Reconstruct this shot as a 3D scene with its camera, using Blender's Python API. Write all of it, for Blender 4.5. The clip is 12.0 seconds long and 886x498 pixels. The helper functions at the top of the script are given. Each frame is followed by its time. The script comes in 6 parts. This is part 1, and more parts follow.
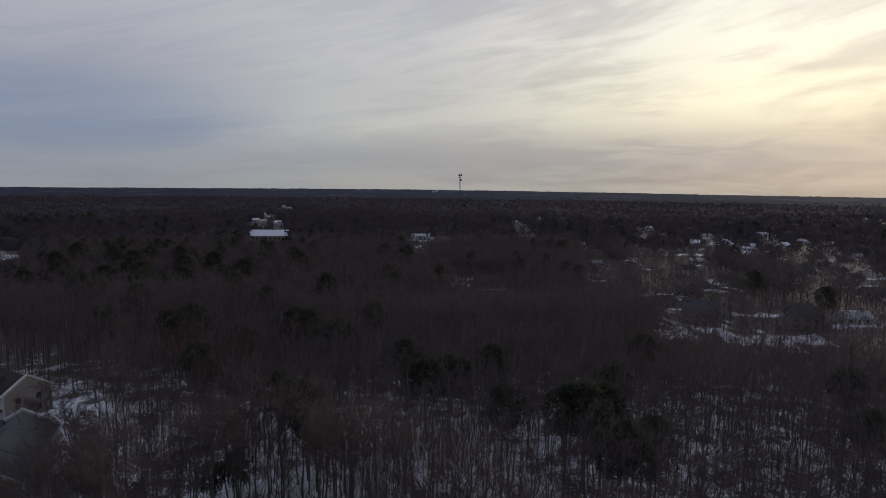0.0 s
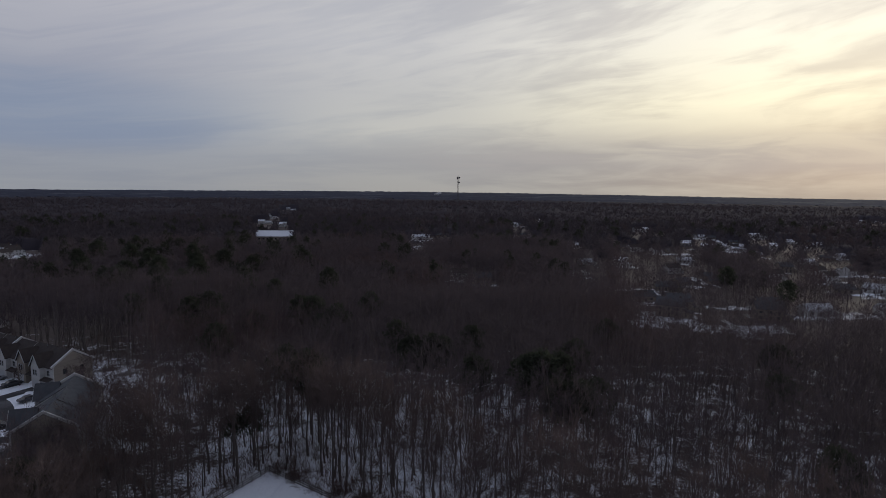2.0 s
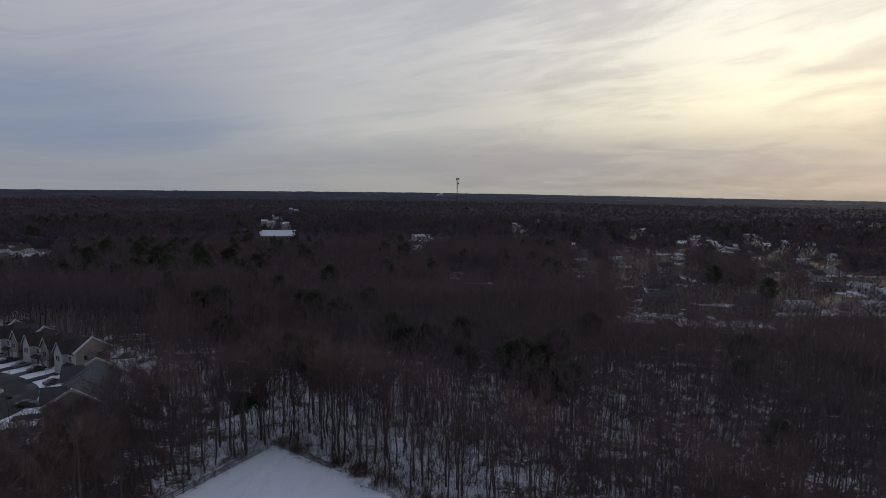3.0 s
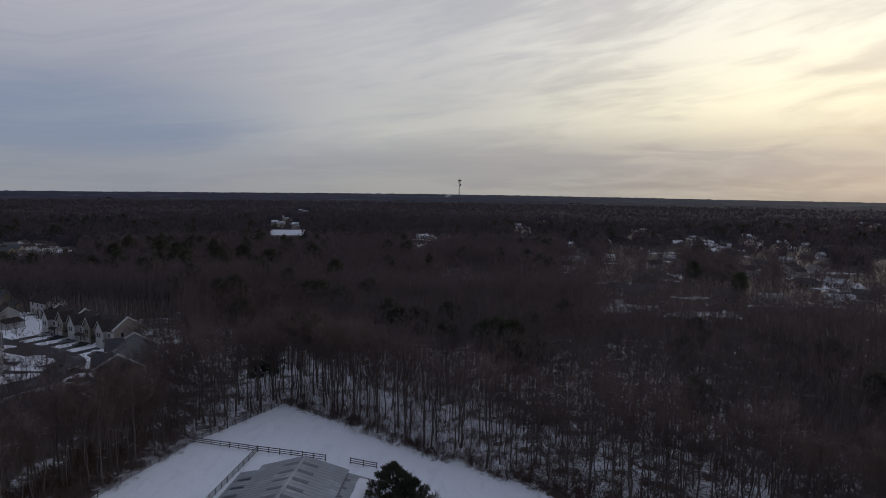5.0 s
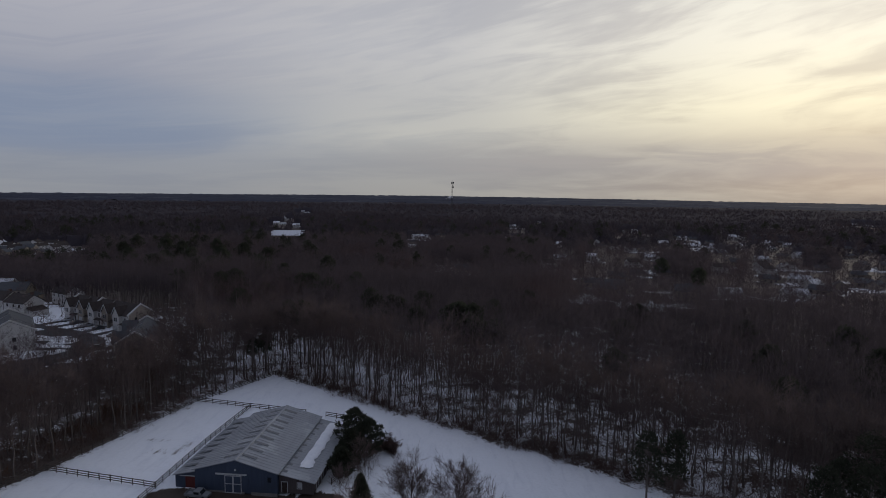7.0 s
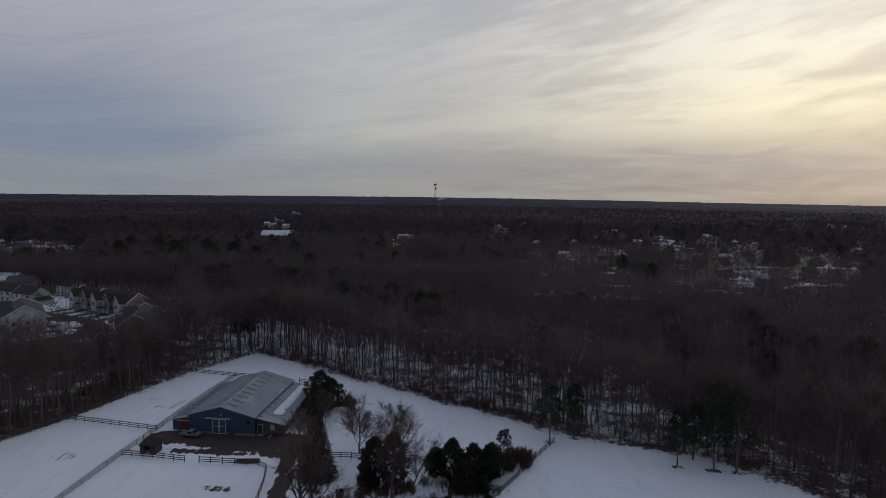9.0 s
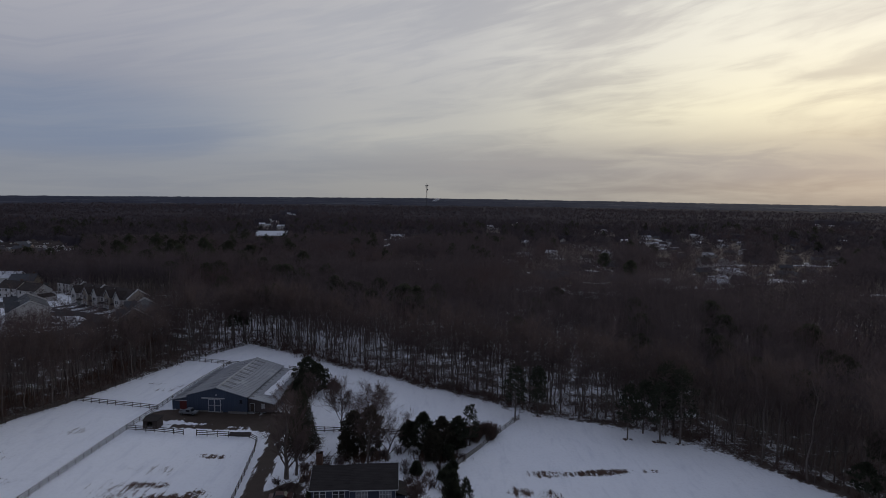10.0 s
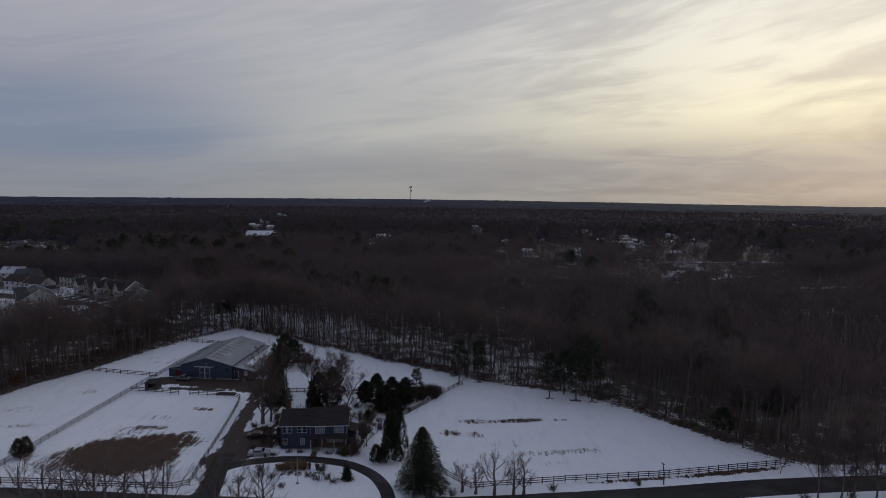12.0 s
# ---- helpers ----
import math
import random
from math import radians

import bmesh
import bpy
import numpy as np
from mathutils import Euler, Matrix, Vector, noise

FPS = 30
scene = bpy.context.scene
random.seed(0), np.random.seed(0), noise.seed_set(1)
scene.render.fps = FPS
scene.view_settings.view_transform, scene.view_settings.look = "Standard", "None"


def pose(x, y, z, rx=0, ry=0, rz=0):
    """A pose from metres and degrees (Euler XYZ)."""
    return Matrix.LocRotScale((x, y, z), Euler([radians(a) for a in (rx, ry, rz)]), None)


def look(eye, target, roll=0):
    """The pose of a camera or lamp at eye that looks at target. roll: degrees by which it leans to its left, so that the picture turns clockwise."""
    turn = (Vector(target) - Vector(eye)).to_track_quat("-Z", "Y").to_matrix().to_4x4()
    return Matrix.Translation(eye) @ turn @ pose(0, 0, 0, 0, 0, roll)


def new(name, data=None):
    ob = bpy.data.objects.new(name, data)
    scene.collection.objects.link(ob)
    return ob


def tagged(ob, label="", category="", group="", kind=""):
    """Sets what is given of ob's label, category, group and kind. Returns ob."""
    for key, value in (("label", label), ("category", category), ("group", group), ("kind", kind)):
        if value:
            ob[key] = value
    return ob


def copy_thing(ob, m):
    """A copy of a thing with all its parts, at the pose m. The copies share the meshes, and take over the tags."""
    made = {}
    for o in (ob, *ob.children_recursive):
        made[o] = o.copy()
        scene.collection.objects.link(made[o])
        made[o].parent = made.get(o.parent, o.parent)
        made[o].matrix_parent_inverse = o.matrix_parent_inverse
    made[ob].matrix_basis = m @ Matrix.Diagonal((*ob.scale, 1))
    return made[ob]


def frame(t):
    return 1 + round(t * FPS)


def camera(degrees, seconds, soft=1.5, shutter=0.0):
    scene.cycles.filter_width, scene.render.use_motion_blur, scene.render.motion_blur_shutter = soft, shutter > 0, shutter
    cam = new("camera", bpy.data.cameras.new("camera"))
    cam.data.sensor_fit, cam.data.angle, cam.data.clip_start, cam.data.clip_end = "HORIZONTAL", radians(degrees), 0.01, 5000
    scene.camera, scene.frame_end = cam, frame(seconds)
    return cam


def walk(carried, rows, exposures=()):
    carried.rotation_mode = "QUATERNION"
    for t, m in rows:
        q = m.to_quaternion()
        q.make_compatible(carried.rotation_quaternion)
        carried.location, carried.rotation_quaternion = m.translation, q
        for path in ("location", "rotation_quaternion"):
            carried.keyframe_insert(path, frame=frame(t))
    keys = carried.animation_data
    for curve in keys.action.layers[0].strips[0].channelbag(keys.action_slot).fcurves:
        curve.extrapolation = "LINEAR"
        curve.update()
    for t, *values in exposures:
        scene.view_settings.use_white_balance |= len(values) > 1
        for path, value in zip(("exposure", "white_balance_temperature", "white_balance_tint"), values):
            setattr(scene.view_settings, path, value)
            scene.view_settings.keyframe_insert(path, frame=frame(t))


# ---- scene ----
cam = camera(77.5, 12.0, soft=0.8)
PATH = [
    (0, (-0.813, 0.125, 56.782), (-0.754, 2.113, 56.567), 0.7),
    (0.5, (0.257, -4.972, 56.732), (0.313, -2.984, 56.518), 0.8),
    (1, (1.386, -10.252, 56.718), (1.44, -8.264, 56.507), 0.8),
    (1.5, (2.727, -15.575, 56.807), (2.776, -13.586, 56.598), 0.7),
    (2, (3.81, -21.117, 56.743), (3.855, -19.128, 56.536), 0.7),
    (2.5, (5.043, -26.792, 56.677), (5.084, -24.803, 56.471), 0.7),
    (3, (6.362, -32.622, 56.662), (6.399, -30.633, 56.458), 0.8),
    (5, (12.984, -56.153, 56.229), (12.988, -54.163, 56.03), 0.8),
    (5.5, (15.516, -62.235, 56.35), (15.513, -60.245, 56.153), 0.8),
    (6, (18.059, -68.587, 56.398), (18.052, -66.597, 56.203), 0.8),
    (6.5, (21.049, -74.967, 56.423), (21.039, -72.977, 56.229), 0.8),
    (8.5, (32.793, -101.188, 56.678), (32.803, -99.197, 56.489), 0.8),
    (9, (35.583, -107.777, 56.51), (35.6, -105.786, 56.322), 0.8),
    (9.5, (38.336, -114.491, 56.426), (38.36, -112.5, 56.24), 0.7),
    (10, (40.979, -121.267, 56.328), (41.01, -119.276, 56.144), 0.7),
    (10.5, (43.685, -128.103, 56.293), (43.724, -126.111, 56.11), 0.7),
    (11, (46.432, -134.887, 56.253), (46.478, -132.895, 56.072), 0.7),
    (11.5, (49.273, -141.822, 56.23), (49.325, -139.831, 56.05), 0.7),
    (12, (52.114, -148.74, 56.245), (52.172, -146.749, 56.065), 0.7),
]
walk(cam, [(t, look(eye, target, roll)) for t, eye, target, roll in PATH], [(0, 0.05), (3, 0.04), (6, 0.0), (8.5, -0.10), (12, -0.14)])

# ---- sky and sun: thin overcast late in a winter afternoon, the sun low behind cloud ----
SUN_AZ, SUN_EL = radians(41), radians(9.5)
SUN_DIR = Vector((math.sin(SUN_AZ) * math.cos(SUN_EL), math.cos(SUN_AZ) * math.cos(SUN_EL), math.sin(SUN_EL)))


class Nodes:
    """Short hand for building a node tree."""

    def __init__(self, tree):
        self.tree = tree
        tree.nodes.clear()

    def add(self, kind, **values):
        n = self.tree.nodes.new(kind)
        for key, v in values.items():
            setattr(n, key, v)
        return n

    def put(self, socket, v):
        if isinstance(v, bpy.types.NodeSocket):
            self.tree.links.new(v, socket)
        elif v is not None:
            socket.default_value = v

    def math(self, op, a, b=None, c=None, clamp=False):
        n = self.add("ShaderNodeMath", operation=op, use_clamp=clamp)
        for s, v in zip(n.inputs, (a, b, c)):
            self.put(s, v)
        return n.outputs[0]

    def vmath(self, op, a, b=None):
        n = self.add("ShaderNodeVectorMath", operation=op)
        self.put(n.inputs[0], a)
        self.put(n.inputs[1], b)
        return n.outputs["Value"] if op == "DOT_PRODUCT" else n.outputs[0]

    def ramp(self, v, lo, hi, a=0.0, b=1.0):
        n = self.add("ShaderNodeMapRange", interpolation_type="SMOOTHSTEP")
        for s, w in zip(n.inputs, (v, lo, hi, a, b)):
            self.put(s, w)
        return n.outputs[0]

    def mix(self, f, a, b, blend="MIX"):
        n = self.add("ShaderNodeMix", data_type="RGBA", blend_type=blend)
        self.put(n.inputs[0], f)
        for s, v in ((n.inputs[6], a), (n.inputs[7], b)):
            self.put(s, (*v, 1) if isinstance(v, tuple) and len(v) == 3 else v)
        return n.outputs[2]

    def noise(self, vec, scale, detail=4.0, rough=0.55, distort=0.0, out="Fac"):
        n = self.add("ShaderNodeTexNoise")
        self.put(n.inputs["Vector"], vec)
        n.inputs["Scale"].default_value, n.inputs["Detail"].default_value = scale, detail
        n.inputs["Roughness"].default_value, n.inputs["Distortion"].default_value = rough, distort
        return n.outputs[out]

    def shades(self, v, *stops):
        """A ramp of colours over stops of (place, colour)."""
        n = self.add("ShaderNodeValToRGB")
        self.put(n.inputs[0], v)
        while len(n.color_ramp.elements) < len(stops):
            n.color_ramp.elements.new(1.0)
        for e, (at, c) in zip(n.color_ramp.elements, stops):
            e.position, e.color = at, (*c, 1)
        return n.outputs[0]

    def mapping(self, vec, scale=(1, 1, 1), turn=0.0, at=(0, 0, 0)):
        n = self.add("ShaderNodeMapping")
        self.put(n.inputs["Vector"], vec)
        n.inputs["Scale"].default_value, n.inputs["Rotation"].default_value, n.inputs["Location"].default_value = scale, (0, 0, turn), at
        return n.outputs[0]


def build_sky():
    world = bpy.data.worlds.new("winter_sky")
    scene.world = world
    world.use_nodes = True
    k = Nodes(world.node_tree)
    way = k.add("ShaderNodeTexCoord").outputs["Generated"]
    xyz = k.add("ShaderNodeSeparateXYZ")
    k.put(xyz.inputs[0], way)
    x, y, z = xyz.outputs
    clear = k.add("ShaderNodeTexSky", sky_type="NISHITA", sun_disc=False)
    clear.sun_elevation, clear.sun_rotation = SUN_EL, SUN_AZ
    clear.air_density, clear.dust_density = 1.2, 2.0
    # a high veil of cloud, brightest towards the sun, in streaks that fan out from the western skyline
    az = k.math("ARCTAN2", x, y)
    rise = k.math("DIVIDE", z, 0.4)
    west = k.shades(rise, (0.0, (0.285, 0.300, 0.330)), (0.13, (0.275, 0.300, 0.355)), (0.30, (0.275, 0.312, 0.395)), (0.46, (0.345, 0.360, 0.425)), (0.70, (0.425, 0.430, 0.485)), (1.0, (0.42, 0.42, 0.47)))
    middle = k.shades(rise, (0.0, (0.355, 0.350, 0.340)), (0.14, (0.370, 0.373, 0.380)), (0.26, (0.520, 0.515, 0.490)), (0.42, (0.505, 0.505, 0.505)), (0.62, (0.550, 0.548, 0.560)), (1.0, (0.50, 0.50, 0.53)))
    east = k.shades(rise, (0.0, (0.480, 0.445, 0.385)), (0.12, (0.450, 0.425, 0.395)), (0.24, (0.700, 0.640, 0.510)), (0.36, (1.00, 0.930, 0.705)), (0.62, (1.00, 0.955, 0.815)), (1.0, (0.86, 0.85, 0.80)))
    base = k.mix(k.ramp(az, -0.08, 0.58), k.mix(k.ramp(az, -0.58, -0.02), west, middle), east)
    fan = k.math("DIVIDE", z, k.math("MAXIMUM", k.math("MULTIPLY_ADD", az, 1.15, 1.5), 0.8))
    sheet = k.add("ShaderNodeCombineXYZ")
    k.put(sheet.inputs[0], az)
    k.put(sheet.inputs[1], fan)
    sheet = sheet.outputs[0]
    broad = k.noise(k.mapping(sheet, (2.1, 15, 1), 0, (3.1, 1.7, 0)), 1.0, 4, 0.5, 0.7)
    streak = k.noise(k.mapping(sheet, (4.2, 46, 1), 0, (0.4, 5.2, 0)), 1.0, 5, 0.52, 1.1)
    wisp = k.noise(k.mapping(sheet, (9, 120, 1), 0, (8, 2, 0)), 1.0, 5, 0.6, 0.8)
    cover = k.math("ADD", k.math("MULTIPLY", broad, 0.50), k.math("ADD", k.math("MULTIPLY", streak, 0.36), k.math("MULTIPLY", wisp, 0.14)))
    thick = k.ramp(cover, 0.42, 0.60)
    amount = k.math("MULTIPLY", thick, k.ramp(az, -0.45, 0.45, 0.45, 0.95))
    shade = k.mix(k.ramp(az, -0.3, 0.5), (0.80, 0.83, 0.90), (0.71, 0.70, 0.74))
    cloud = k.mix(amount, base, k.mix(1.0, base, shade, "MULTIPLY"))
    # a bank of bluer cloud low in the west, and a mauve one under the sun
    bank = k.math("MULTIPLY", k.ramp(az, -0.16, -0.52), k.math("MULTIPLY", k.ramp(k.math("MULTIPLY_ADD", broad, 0.06, z), 0.075, 0.125), k.ramp(k.math("MULTIPLY_ADD", streak, 0.10, z), 0.245, 0.165)))
    cloud = k.mix(k.math("MULTIPLY", k.math("MULTIPLY", bank, 0.74), k.ramp(cover, 0.34, 0.56, 0.45, 1.0)), cloud, (0.205, 0.255, 0.365))
    low = k.math("MULTIPLY", k.ramp(az, -0.25, 0.25), k.math("MULTIPLY", k.ramp(k.math("MULTIPLY_ADD", streak, 0.05, z), 0.045, 0.085), k.ramp(k.math("MULTIPLY_ADD", streak, 0.08, z), 0.155, 0.105)))
    cloud = k.mix(k.math("MULTIPLY", low, k.ramp(streak, 0.40, 0.60, 0.25, 0.85)), cloud, (0.375, 0.358, 0.358))
    # thicker cloud added out of view, overhead and behind, to dim the land
    cloud = k.mix(k.ramp(z, 0.36, 0.62), cloud, (0.272, 0.300, 0.392))
    cloud = k.mix(k.ramp(y, 0.25, -0.5), cloud, (0.222, 0.242, 0.312))
    veil = k.add("ShaderNodeBackground")
    k.put(veil.inputs[0], cloud)
    veil.inputs[1].default_value = 1.03
    blue = k.add("ShaderNodeBackground")
    k.put(blue.inputs[0], clear.outputs[0])
    blue.inputs[1].default_value = 0.05
    both = k.add("ShaderNodeMixShader")
    both.inputs[0].default_value = 0.955
    k.put(both.inputs[1], blue.outputs[0])
    k.put(both.inputs[2], veil.outputs[0])
    k.put(k.add("ShaderNodeOutputWorld").inputs[0], both.outputs[0])


build_sky()
lamp = bpy.data.lights.new("sun", "SUN")
lamp.energy, lamp.angle, lamp.color = 0.55, radians(14), (1.0, 0.90, 0.74)
sun = new("sun", lamp)
sun.matrix_world = look(SUN_DIR * 100, (0, 0, 0))


# ---- materials ----
def material(name, colour, rough=0.85, other=None, scale=1.0, amount=0.5, bump=0.0, bump_scale=None, metal=0.0, spec=0.3, stretch=(1, 1, 1), wear=None, wear_scale=0.3, by_object=0.0, local=True, through_light=0.0):
    """A surface of two tones broken up by noise at two scales, with relief."""
    m = bpy.data.materials.new(name)
    m.use_nodes = True
    k = Nodes(m.node_tree)
    b = k.add("ShaderNodeBsdfPrincipled")
    face = k.add("ShaderNodeOutputMaterial").inputs[0]
    k.put(face, b.outputs[0])
    where = k.add("ShaderNodeTexCoord").outputs["Object"] if local else k.add("ShaderNodeNewGeometry").outputs["Position"]
    vec = k.mapping(where, stretch)
    n1 = k.noise(vec, scale, 6)
    col = k.mix(k.ramp(n1, 0.5 - amount / 2, 0.5 + amount / 2), colour, other or tuple(c * 0.75 for c in colour))
    if wear:
        n2 = k.noise(where, wear_scale, 4)
        col = k.mix(k.ramp(n2, 0.52, 0.68), col, wear)
    if by_object:
        info = k.add("ShaderNodeObjectInfo")
        v = k.math("MULTIPLY_ADD", info.outputs["Random"], by_object, 1 - by_object / 2)
        col = k.mix(1.0, col, v, "MULTIPLY")
    k.put(b.inputs["Base Color"], col)
    b.inputs["Roughness"].default_value, b.inputs["Metallic"].default_value = rough, metal
    b.inputs["Specular IOR Level"].default_value = spec
    if through_light:
        # fine twigs and needles let light past them
        thin, both = k.add("ShaderNodeBsdfTranslucent"), k.add("ShaderNodeMixShader")
        k.put(thin.inputs[0], col)
        both.inputs[0].default_value = through_light
        k.put(both.inputs[1], b.outputs[0])
        k.put(both.inputs[2], thin.outputs[0])
        k.put(face, both.outputs[0])
    if bump:
        n3 = k.noise(vec, bump_scale or scale * 3, 5)
        r = k.add("ShaderNodeBump")
        r.inputs["Strength"].default_value, r.inputs["Distance"].default_value = 0.7, bump
        k.put(r.inputs["Height"], n3)
        k.put(b.inputs["Normal"], r.outputs[0])
    return m


def snow_ground():
    """Snow over leaf litter and soil: how much of each comes from the ground's own zones."""
    m = bpy.data.materials.new("snowy_ground")
    m.use_nodes = True
    k = Nodes(m.node_tree)
    b = k.add("ShaderNodeBsdfPrincipled")
    k.put(k.add("ShaderNodeOutputMaterial").inputs[0], b.outputs[0])
    where = k.add("ShaderNodeNewGeometry").outputs["Position"]
    zone = {n: k.add("ShaderNodeAttribute", attribute_name=n).outputs["Fac"] for n in ("litter", "soil", "track")}
    drift = k.noise(where, 0.12, 4)
    snow = k.mix(drift, (0.81, 0.845, 0.92), (0.89, 0.92, 0.97))
    snow = k.mix(k.ramp(k.noise(where, 1.7, 5), 0.45, 0.75, 0.0, 0.25), snow, (0.66, 0.68, 0.72))
    # wind-blown streaks and old tracks, a little duller
    blown = k.noise(k.mapping(where, (0.55, 0.13, 1), radians(-20)), 1.0, 5, 0.6, 0.5)
    snow = k.mix(k.ramp(blown, 0.48, 0.78, 0.0, 0.40), snow, (0.62, 0.66, 0.75))
    # leaf litter and brush poking through under the trees
    speck = k.math("ADD", k.math("MULTIPLY", k.noise(where, 0.16, 5, 0.65), 0.6), k.math("MULTIPLY", k.noise(where, 1.3, 5, 0.7), 0.4))
    bare = k.ramp(k.math("ADD", speck, k.math("MULTIPLY", zone["litter"], 0.15)), 0.62, 0.74)
    leaf = k.mix(k.noise(where, 2.2, 4), (0.074, 0.057, 0.051), (0.126, 0.098, 0.086))
    col = k.mix(k.math("MULTIPLY", bare, k.ramp(zone["litter"], 0.0, 0.5)), snow, leaf)
    # soil showing in streaks where the harrow went
    rake = k.noise(k.mapping(where, (1.5, 0.22, 1), radians(-20)), 1.0, 6, 0.62, 0.4)
    tuft = k.noise(where, 1.1, 5, 0.6)
    show = k.ramp(k.math("ADD", k.math("ADD", k.math("MULTIPLY", rake, 0.95), k.math("ADD", k.math("MULTIPLY", tuft, 0.50), k.math("MULTIPLY_ADD", k.noise(where, 4.6, 4, 0.6), 0.8, -0.40))), zone["soil"]), 1.17, 1.27)
    earth = k.mix(k.noise(where, 0.8, 6), (0.050, 0.027, 0.019), (0.080, 0.045, 0.032))
    col = k.mix(show, col, earth)
    # trodden and driven ground: wet earth with slush left in it
    slush = k.ramp(k.math("ADD", k.noise(k.mapping(where, (0.9, 0.25, 1)), 1.0, 5), k.math("MULTIPLY", zone["track"], 0.45)), 0.66, 0.80)
    mud = k.mix(k.noise(where, 0.7, 6), (0.042, 0.031, 0.025), (0.078, 0.060, 0.050))
    col = k.mix(k.math("MULTIPLY", slush, k.ramp(zone["track"], 0.0, 0.3)), col, mud)
    k.put(b.inputs["Base Color"], col)
    b.inputs["Roughness"].default_value, b.inputs["Specular IOR Level"].default_value = 0.75, 0.25
    r = k.add("ShaderNodeBump")
    r.inputs["Strength"].default_value, r.inputs["Distance"].default_value = 0.6, 0.18
    k.put(r.inputs["Height"], k.math("ADD", k.noise(where, 0.5, 6), k.math("MULTIPLY", show, -0.25)))
    k.put(b.inputs["Normal"], r.outputs[0])
    return m


M_GROUND = snow_ground()
M_BARK = material("winter_bark", (0.088, 0.075, 0.070), 0.95, (0.165, 0.142, 0.133), 0.9, 0.6, 0.02, 6, spec=0.1, by_object=0.3)
M_TRUNK = material("pale_woodland_bark", (0.105, 0.089, 0.085), 0.95, (0.195, 0.168, 0.160), 0.25, 0.6, spec=0.08, stretch=(1, 1, 0.2), local=False)
M_TWIG = material("bare_twigs", (0.098, 0.075, 0.074), 0.95, (0.160, 0.125, 0.120), 0.35, 0.5, spec=0.08, by_object=0.25, through_light=0.4)
M_WOOD_STUFF = material("woodland_twigs", (0.084, 0.069, 0.078), 0.95, (0.124, 0.103, 0.114), 0.5, 0.4, spec=0.06, stretch=(1, 1, 0.3), wear=(0.102, 0.075, 0.080), wear_scale=0.02, local=False, through_light=0.5)
# far woods turn bluer with distance: haze painted into their base colours
M_FAR_TREES = material("hazed_far_twigs", (0.056, 0.048, 0.058), 0.95, (0.080, 0.069, 0.081), 0.05, 0.4, spec=0.06, wear=(0.086, 0.065, 0.071), wear_scale=0.008, local=False, through_light=0.45)
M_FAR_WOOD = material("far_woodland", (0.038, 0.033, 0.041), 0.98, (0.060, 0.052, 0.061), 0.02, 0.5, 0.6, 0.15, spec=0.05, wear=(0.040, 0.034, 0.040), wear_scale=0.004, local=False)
M_MID_WOOD = material("hazed_middle_woodland", (0.036, 0.033, 0.043), 0.98, (0.055, 0.050, 0.061), 0.012, 0.5, 0.6, 0.15, spec=0.05, wear=(0.045, 0.041, 0.050), wear_scale=0.003, local=False)
M_SKYLINE = material("hazed_ridge", (0.030, 0.035, 0.057), 0.98, (0.045, 0.050, 0.076), 0.006, 0.5, 0.6, 0.15, spec=0.05, stretch=(0.35, 1, 1), wear=(0.072, 0.080, 0.105), wear_scale=0.0035, local=False)
M_BRUSH = material("brown_brush", (0.092, 0.064, 0.058), 0.95, (0.150, 0.108, 0.096), 0.6, 0.5, spec=0.08, local=False, through_light=0.35)
M_STRAW = material("tawny_dead_grass", (0.20, 0.125, 0.075), 0.9, (0.30, 0.20, 0.125), 1.2, 0.5, spec=0.08, through_light=0.3)
M_RUSSET = material("withered_oak_leaves", (0.100, 0.058, 0.043), 0.95, (0.150, 0.092, 0.068), 0.6, 0.5, spec=0.08, local=False, through_light=0.35)
M_NEEDLE = material("dark_conifer_needles", (0.044, 0.050, 0.037), 0.9, (0.075, 0.081, 0.059), 0.8, 0.6, spec=0.1, by_object=0.4, through_light=0.5)
M_CEDAR = material("bronzed_cedar_needles", (0.048, 0.046, 0.036), 0.9, (0.084, 0.074, 0.058), 0.9, 0.6, spec=0.1, by_object=0.3, through_light=0.5)
M_FENCE = material("weathered_dark_fence_wood", (0.055, 0.047, 0.043), 0.9, (0.10, 0.087, 0.078), 3, 0.6, 0.004, 20, by_object=0.3)
M_ASPHALT = material("wet_asphalt", (0.028, 0.027, 0.029), 0.9, (0.048, 0.046, 0.047), 0.35, 0.6, 0.006, 25, spec=0.2, stretch=(0.25, 1, 1), wear=(0.065, 0.063, 0.064), wear_scale=0.15, local=False)
M_SNOW = material("settled_snow", (0.80, 0.82, 0.87), 0.7, (0.70, 0.73, 0.80), 0.8, 0.6, 0.06, 1.2, local=False)


# ---- mesh helpers ----
def smooth(a, b, v):
    k = np.clip((v - a) / (b - a), 0, 1)
    return k * k * (3 - 2 * k)


def terrain(x, y):
    """Height of the land: a gentle fall to the east round the farm, and a far rise to the skyline."""
    x, y = np.asarray(x, float), np.asarray(y, float)
    near = np.clip(1.3 - 0.031 * x, -1.9, 2.0) * (1 - smooth(20, 95, y)) * (1 - smooth(150, 260, np.abs(x)))
    estate = 4.5 * (1 - smooth(-78, -52, x)) * smooth(58, 86, y) * (1 - smooth(190, 240, y)) * smooth(-330, -250, x)
    r = np.hypot(x - 20, y + 60)
    return near + estate + smooth(2300, 4700, r) * (21.0 + 17.0 * np.exp(-((x / 2100) ** 2)))


def ground_at(x, y):
    return float(terrain(x, y))


